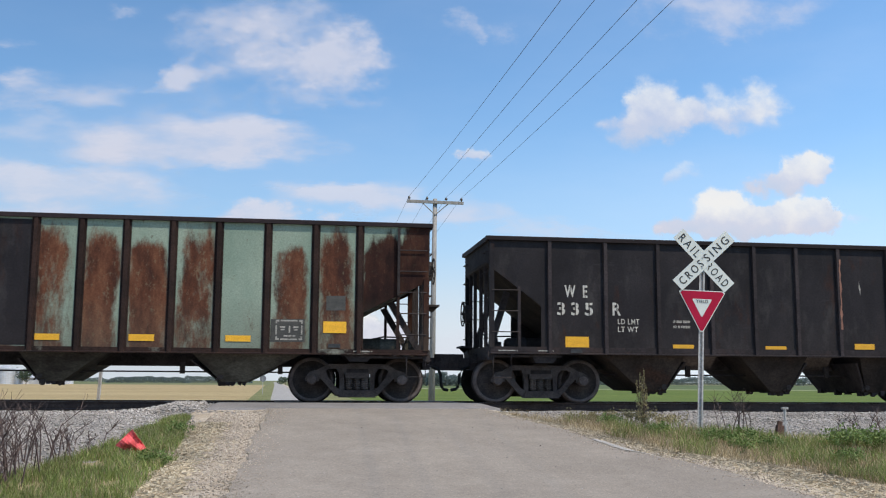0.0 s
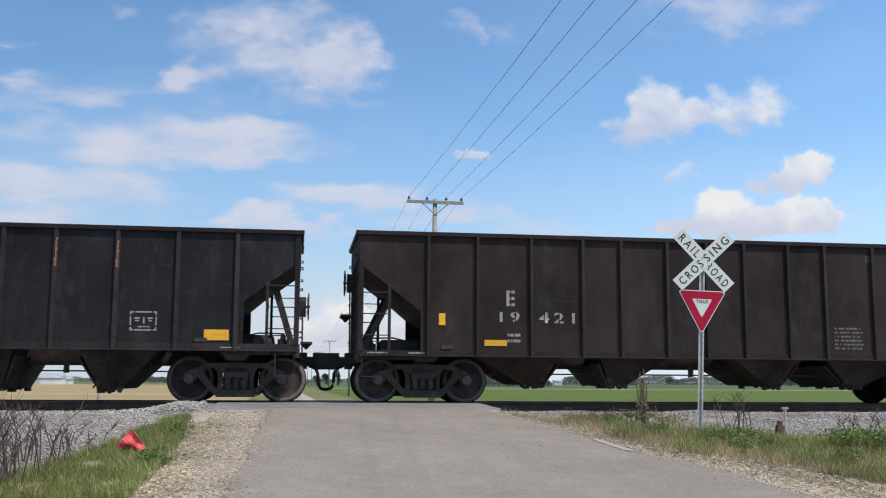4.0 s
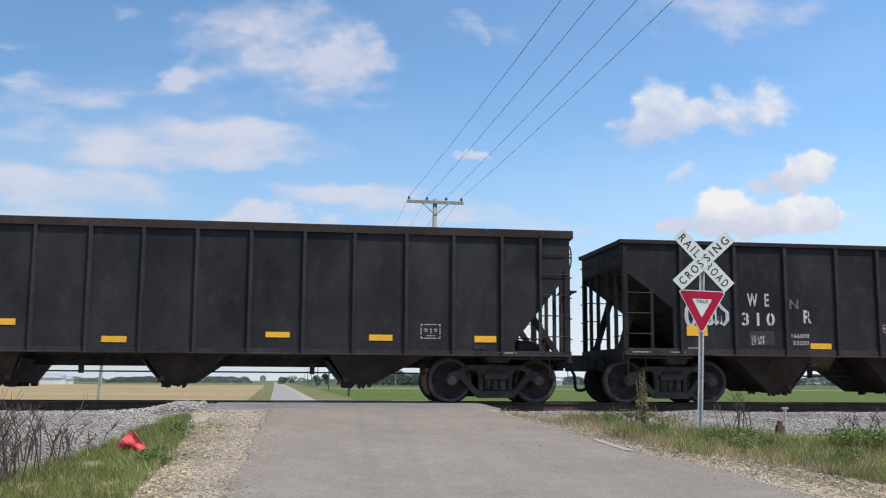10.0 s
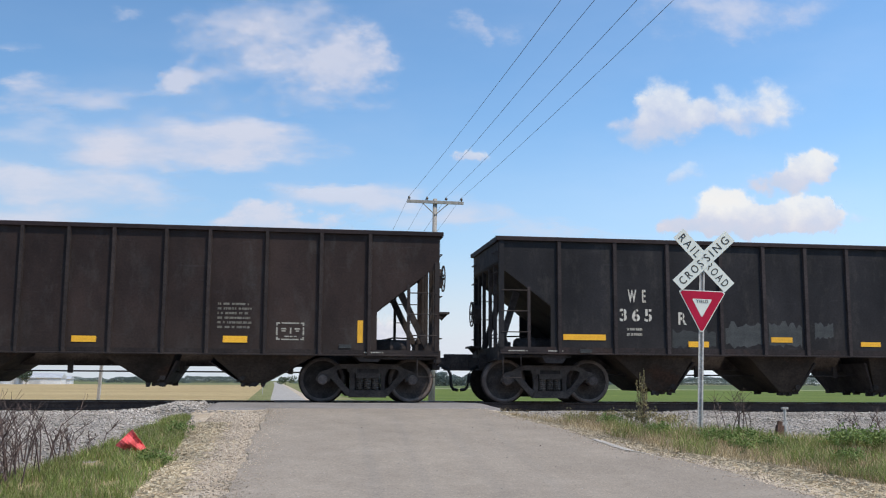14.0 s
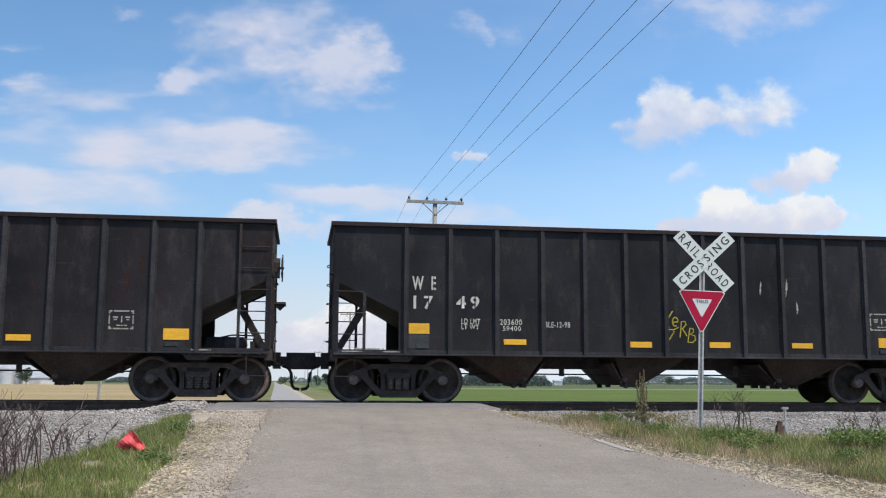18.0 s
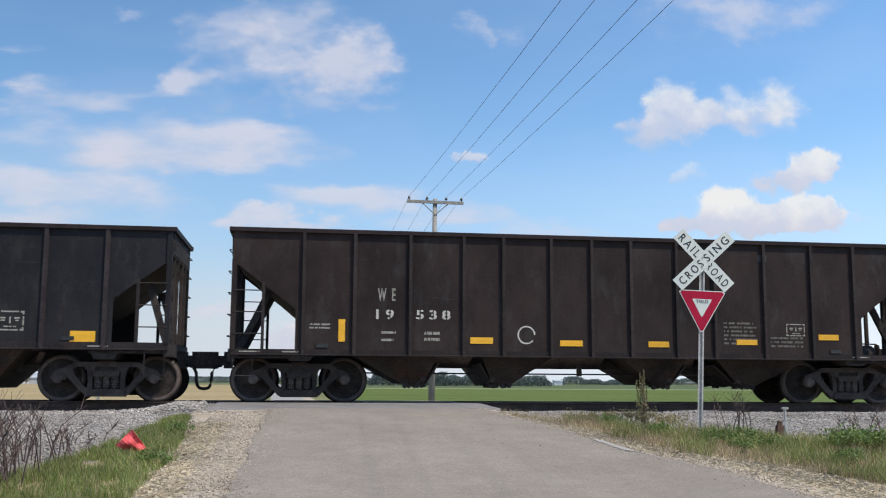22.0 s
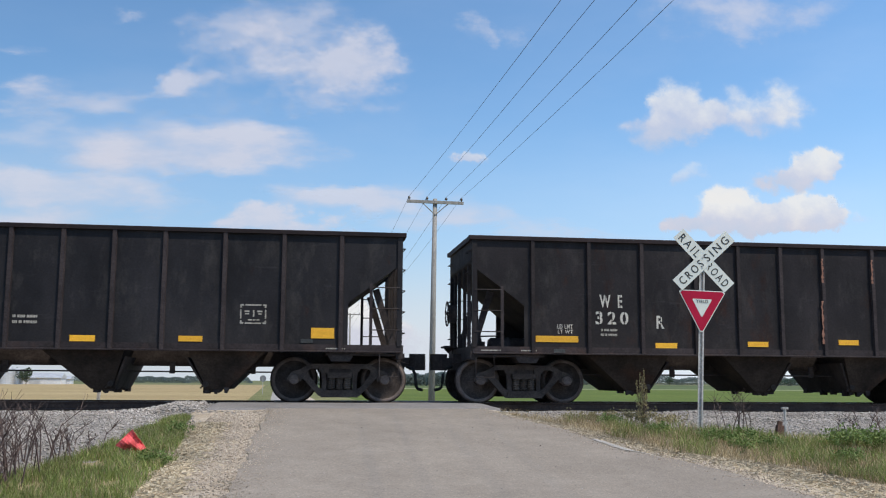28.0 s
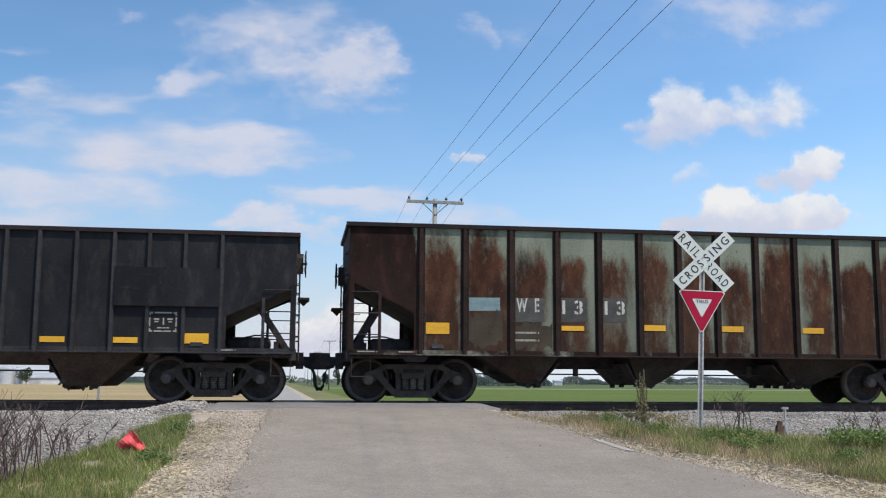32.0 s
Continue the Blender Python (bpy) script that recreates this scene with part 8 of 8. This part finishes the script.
def cloud(name, x, z, w, h, drift, lobes, soft, dense, look_of, seed, label="soft white fair-weather cloud"):
    """lobes: centre from the cloud's middle, radii in metres, and weight. look_of: streak, puff or cumulus."""
    fluff, wispy, stretch, haze = {"streak": (1.6, 140, 2.6, 2.1), "puff": (2.2, 170, 1.6, 2.3), "cumulus": (1.7, 120, 1.2, 1.35)}[look_of]
    m, nt, b = nodes_of(name + "_vapour")
    nt.nodes.remove(b)
    tc = nt.nodes.new("ShaderNodeTexCoord")

    def math_node(op, a, c=0.0):
        k = nt.nodes.new("ShaderNodeMath")
        k.operation = op
        for sock, val in zip(k.inputs, (a, c)):
            if isinstance(val, (int, float)):
                sock.default_value = val
            else:
                nt.links.new(val, sock)
        return k.outputs[0]

    def vec_node(op, a, c):
        k = nt.nodes.new("ShaderNodeVectorMath")
        k.operation = op
        for sock, val in zip(k.inputs, (a, c)):
            if isinstance(val, tuple):
                sock.default_value = val
            else:
                nt.links.new(val, sock)
        return k.outputs[0]
    at = vec_node("MULTIPLY", tc.outputs["Object"], (w / 2, 1, h / 2))
    grain = vec_node("ADD", vec_node("MULTIPLY", at, (1 / (260 * stretch), 0, 1 / 260)), (seed * 3.7, seed * 5.1, seed * 1.9))
    warp = N(nt, "ShaderNodeTexNoise", Scale=1.8, Detail=8.0, Roughness=0.58)
    nt.links.new(grain, warp.inputs["Vector"])
    moved = vec_node("ADD", at, vec_node("MULTIPLY", vec_node("SUBTRACT", warp.outputs["Color"], (0.5, 0.5, 0.5)), (wispy * 2.2 * stretch ** 0.5, 0, wispy * 1.5)))
    sm = N(nt, "ShaderNodeTexNoise", Scale=2.4, Detail=6.0, Roughness=0.54)
    nt.links.new(grain, sm.inputs["Vector"])
    total = None
    for lx, lz, rx, rz, wt in lobes:
        d = vec_node("MULTIPLY", vec_node("SUBTRACT", moved, (lx, 0, lz)), (1 / rx, 0, 1 / rz))
        ln = nt.nodes.new("ShaderNodeVectorMath")
        ln.operation = "DOT_PRODUCT"
        nt.links.new(d, ln.inputs[0])
        nt.links.new(d, ln.inputs[1])
        fall = math_node("MAXIMUM", math_node("SUBTRACT", 1.0, math_node("MULTIPLY", ln.outputs["Value"], 0.62)), 0.0)
        k = math_node("MULTIPLY", math_node("MULTIPLY", fall, fall), wt)
        total = k if total is None else math_node("ADD", total, k)
    nz = math_node("SUBTRACT", sm.outputs["Fac"], 0.5)
    body = math_node("ADD", total, math_node("MULTIPLY", nz, math_node("MULTIPLY", math_node("MINIMUM", math_node("MULTIPLY", total, 3.0), 1.0), fluff)))
    mr = N(nt, "ShaderNodeMapRange")
    mr.interpolation_type = "SMOOTHSTEP"
    mr.inputs["From Min"].default_value, mr.inputs["From Max"].default_value = 0.02, 0.02 + soft * haze
    mr.inputs["To Min"].default_value, mr.inputs["To Max"].default_value = 0.0, dense
    nt.links.new(body, mr.inputs["Value"])
    sepz = nt.nodes.new("ShaderNodeSeparateXYZ")
    nt.links.new(tc.outputs["Object"], sepz.inputs[0])
    shade = math_node("ADD", math_node("MULTIPLY", sepz.outputs["Z"], 0.55 if look_of == "cumulus" else 0.2), math_node("ADD", 0.62, math_node("MULTIPLY", nz, 0.9)))
    top_tone = (1.0, 1.0, 1.0) if look_of == "cumulus" else (0.83, 0.83, 0.93)
    col = ramp(nt, shade, [(0.05, (0.64, 0.69, 0.83)), (0.5, (0.76, 0.77, 0.89)), (0.85, top_tone)])
    em = nt.nodes.new("ShaderNodeEmission")
    em.inputs["Strength"].default_value = 0.90
    nt.links.new(col, em.inputs["Color"])
    tr = nt.nodes.new("ShaderNodeBsdfTransparent")
    mx = nt.nodes.new("ShaderNodeMixShader")
    thin = math_node("MINIMUM", math_node("MAXIMUM", math_node("ADD", 0.88, math_node("MULTIPLY", nz, 0.6 if look_of == "cumulus" else 2.0)), 0.35), 1.0)
    nt.links.new(math_node("MULTIPLY", mr.outputs[0], thin), mx.inputs[0])
    nt.links.new(tr.outputs[0], mx.inputs[1])
    nt.links.new(em.outputs[0], mx.inputs[2])
    nt.links.new(mx.outputs[0], nt.nodes["Material Output"].inputs["Surface"])
    ob = tagged(new("cloud", mesh_of("cloud", [(-1, 0, -1), (1, 0, -1), (1, 0, 1), (-1, 0, 1)], [(0, 1, 2, 3)], m)), label, "cloud", "clouds", kind="structure")
    ob.visible_shadow = False
    CLOUDS.append((ob, Vector((x, SKY_Y + 2 * len(CLOUDS), z)), drift))
    ob.scale = (w / 2, 1, h / 2)
    ob.location = (x, SKY_Y + 2 * (len(CLOUDS) - 1), z)


CLOUDS = []
cloud('long_cloud', -391, 883, 1168, 363, (1, -27), ((-41, 11, 284, 131, 0.95), (-208, -50, 280, 96, 0.8), (163, -8, 289, 111, 0.85), (358, -22, 188, 73, 0.55), (64, -82, 348, 59, 0.5), (-363, -86, 157, 62, 0.4)), 0.55, 0.8, 'streak', 1)
cloud('bank_cloud', -829, 653, 1070, 364, (1, -20), ((-209, 56, 230, 82, 0.95), (-55, 37, 233, 74, 0.7), (101, 12, 275, 95, 0.7), (-117, -51, 328, 69, 0.65), (260, -39, 238, 74, 0.55), (-171, -101, 307, 48, 0.8), (196, 77, 198, 75, 0.45)), 0.6, 0.72, 'streak', 2)
cloud('pale_cloud', -876, 1082, 678, 362, (45, -27), ((-117, -50, 165, 88, 0.7), (60, -77, 197, 63, 0.5), (-181, -17, 106, 59, 0.35), (177, -50, 119, 76, 0.4), (-185, 109, 107, 25, 0.4)), 0.55, 0.76, 'streak', 3)
cloud('high_cloud', -47, 1184, 902, 480, (76, -18), ((104, 71, 203, 138, 0.9), (0, -1, 169, 92, 0.8), (173, 23, 161, 115, 0.7), (259, -21, 140, 93, 0.5), (44, -80, 254, 79, 0.35), (-125, -1, 125, 79, 0.5), (129, -141, 277, 52, 0.35), (-162, -155, 229, 52, 0.3)), 0.6, 0.74, 'puff', 4)
cloud('torn_cloud', -460, 1111, 448, 261, (-7, -22), ((35, -13, 102, 77, 0.95), (-19, -31, 93, 51, 0.55), (88, 33, 86, 65, 0.6), (-99, -41, 72, 30, 0.35)), 0.55, 0.7, 'puff', 5)
cloud('crest_cloud', -327, 1304, 1031, 378, (25, -16), ((114, 43, 178, 115, 0.65), (12, -22, 187, 101, 0.45), (-72, 32, 119, 74, 0.5), (162, -49, 146, 92, 0.55), (348, 95, 124, 58, 0.6), (-133, 6, 94, 39, 0.35), (-235, 22, 73, 30, 0.4), (-367, 42, 92, 30, 0.35)), 0.65, 0.66, 'puff', 6)
cloud('low_cloud', 201, 675, 800, 260, (4, -13), ((-159, 12, 188, 55, 0.75), (8, 17, 190, 64, 0.75), (181, 34, 171, 65, 0.55), (135, -36, 213, 51, 0.5), (-54, -42, 189, 38, 0.4)), 0.55, 0.74, 'streak', 7)
cloud('roll_cloud', -97, 601, 747, 214, (8, -10), ((-126, 11, 134, 54, 0.95), (-20, -11, 205, 50, 0.85), (-226, -17, 92, 37, 0.5), (140, -27, 187, 38, 0.65)), 0.5, 0.8, 'puff', 8)
cloud('drift_cloud', 821, 636, 1295, 257, (4, -9), ((-228, 13, 152, 69, 0.7), (-137, -28, 153, 43, 0.6), (-346, -51, 237, 43, 0.45), (88, -47, 312, 30, 0.5), (310, -59, 295, 22, 0.4)), 0.6, 0.66, 'streak', 9)
cloud('top_cloud', 1681, 1501, 1051, 382, (77, -5), ((-66, 15, 341, 129, 0.8), (226, 33, 248, 106, 0.65), (-270, -54, 190, 85, 0.4), (-21, -77, 243, 71, 0.45)), 0.7, 0.66, 'puff', 10)
cloud('wisp_cloud', 649, 1366, 556, 230, (56, -15), ((-51, 7, 111, 64, 0.7), (9, -14, 80, 59, 0.5), (-128, -36, 93, 41, 0.35), (143, 7, 81, 60, 0.35)), 0.6, 0.5, 'puff', 11)
cloud('cumulus', 1507, 1069, 941, 410, (108, -4), ((-160, 50, 103, 106, 1.1), (-116, -44, 155, 96, 0.95), (-31, -20, 132, 83, 0.75), (-205, -107, 158, 64, 0.5), (106, -2, 167, 83, 0.6), (299, 65, 121, 89, 0.8), (243, -28, 159, 70, 0.5), (118, 80, 86, 42, 0.4), (-302, -93, 106, 50, 0.25)), 0.72, 0.86, 'cumulus', 12)
cloud('cumulus_low', 1925, 834, 562, 290, (49, 20), ((54, 32, 121, 74, 1.15), (-6, -21, 111, 69, 0.95), (-117, -48, 105, 59, 0.65), (140, 7, 83, 32, 0.5)), 0.42, 0.97, 'cumulus', 13)
cloud('cumulus_bank', 1736, 657, 941, 266, (29, 14), ((-49, 5, 156, 86, 1.15), (259, 15, 159, 78, 1.15), (110, -22, 215, 63, 1.05), (-79, -50, 212, 45, 1.0), (332, 31, 73, 50, 0.7), (-153, -38, 126, 49, 0.6), (-283, -42, 78, 36, 0.6), (-352, -53, 55, 27, 0.4)), 0.4, 1.0, 'cumulus', 14)
cloud('small_cloud', 650, 855, 264, 149, (-17, -14), ((8, 0, 58, 46, 0.95), (-36, 9, 36, 26, 0.5)), 0.45, 0.85, 'cumulus', 15)
cloud('faint_cloud', 1473, 813, 264, 158, (37, -3), ((0, 0, 74, 38, 0.6),), 0.6, 0.5, 'cumulus', 16)
cloud('east_cloud', 2233, 661, 307, 174, (24, -4), ((0, 0, 93, 46, 0.5),), 0.7, 0.5, 'puff', 17)
cloud('far_cumulus', 158, 192, 738, 329, (11, -4), ((-21, 37, 115, 83, 1.15), (-97, -26, 135, 82, 0.95), (62, -24, 137, 74, 0.85), (-182, -47, 114, 61, 0.7), (186, -39, 125, 52, 0.5)), 0.45, 1.0, 'cumulus', 21)
cloud('far_cumulus_west', -227, 238, 440, 200, (21, 0), ((60, 25, 150, 50, 0.8), (-60, 0, 130, 46, 0.6)), 0.5, 0.8, 'puff', 22)
cloud('veil_cloud', -110, 1235, 1060, 560, (60, -18), ((0, 0, 330, 170, 0.7), (-190, 60, 200, 130, 0.5), (60, 150, 250, 110, 0.5), (120, -130, 260, 80, 0.45), (-250, -120, 160, 70, 0.45)), 0.7, 0.58, 'puff', 24, "thin white veil of high cloud")
cloud('veil_cloud_west', -800, 850, 900, 380, (10, -24), ((0, -10, 280, 110, 0.6), (-180, 60, 180, 90, 0.45), (180, -50, 200, 80, 0.5)), 0.65, 0.66, 'streak', 25, "thin white veil of high cloud")
cloud('haze_bank', 626, 120, 900, 300, (11, 0), ((-300, -25, 300, 140, 0.6), (76, 0, 350, 140, 0.6)), 0.7, 0.55, 'streak', 23)


# ---------- what moves ----------
TRAVEL = ((0, 0.0), (3.5, 40.15), (7.1, 81.42), (10.8, 123.83), (14.5, 166.27), (18.5, 212.55), (21.0, 241.53), (25.0, 287.76), (28.5, 328.23), (32.0, 369.08))


def travelled(t):
    ts, ss = [a for a, b in TRAVEL], [b for a, b in TRAVEL]
    i = max(0, min(len(ts) - 2, int(np.searchsorted(ts, t)) - 1))
    slope = lambda j: (ss[min(j + 1, len(ss) - 1)] - ss[max(j - 1, 0)]) / (ts[min(j + 1, len(ts) - 1)] - ts[max(j - 1, 0)])
    h = ts[i + 1] - ts[i]
    q = (t - ts[i]) / h
    return ss[i] * (1 + 2 * q) * (1 - q) ** 2 + ss[i + 1] * q * q * (3 - 2 * q) + h * (slope(i) * q * (1 - q) ** 2 - slope(i + 1) * q * q * (1 - q))


def motions():
    # the train rolls steadily to the left, speeding up a little
    steps = [0.5 * i for i in range(65)]
    for name, car in cars.items():
        walk(car, [(t, pose(START[name] - travelled(t), 0, 0)) for t in steps])
    # every wheelset rolls at the same rate; poses in the car's space
    sets = [o for car in cars.values() for o in car.children if "turns" in o]
    walk(sets[0], [(i / 30, pose(0, 0, 0, 0, -math.degrees(travelled(i / 30) / WHEEL_R) % 360, 0)) for i in range(961)])
    act, slot = sets[0].animation_data.action, sets[0].animation_data.action_slot
    for ob in sets[1:]:
        ob.rotation_mode = "QUATERNION"
        ob.animation_data_create()
        ob.animation_data.action, ob.animation_data.action_slot = act, slot
    # clouds drift
    for ob, at, drift in CLOUDS:
        walk(ob, [(0, Matrix.Translation(at)), (32, Matrix.Translation(at + Vector((drift[0], 0, drift[1]))))])


motions()
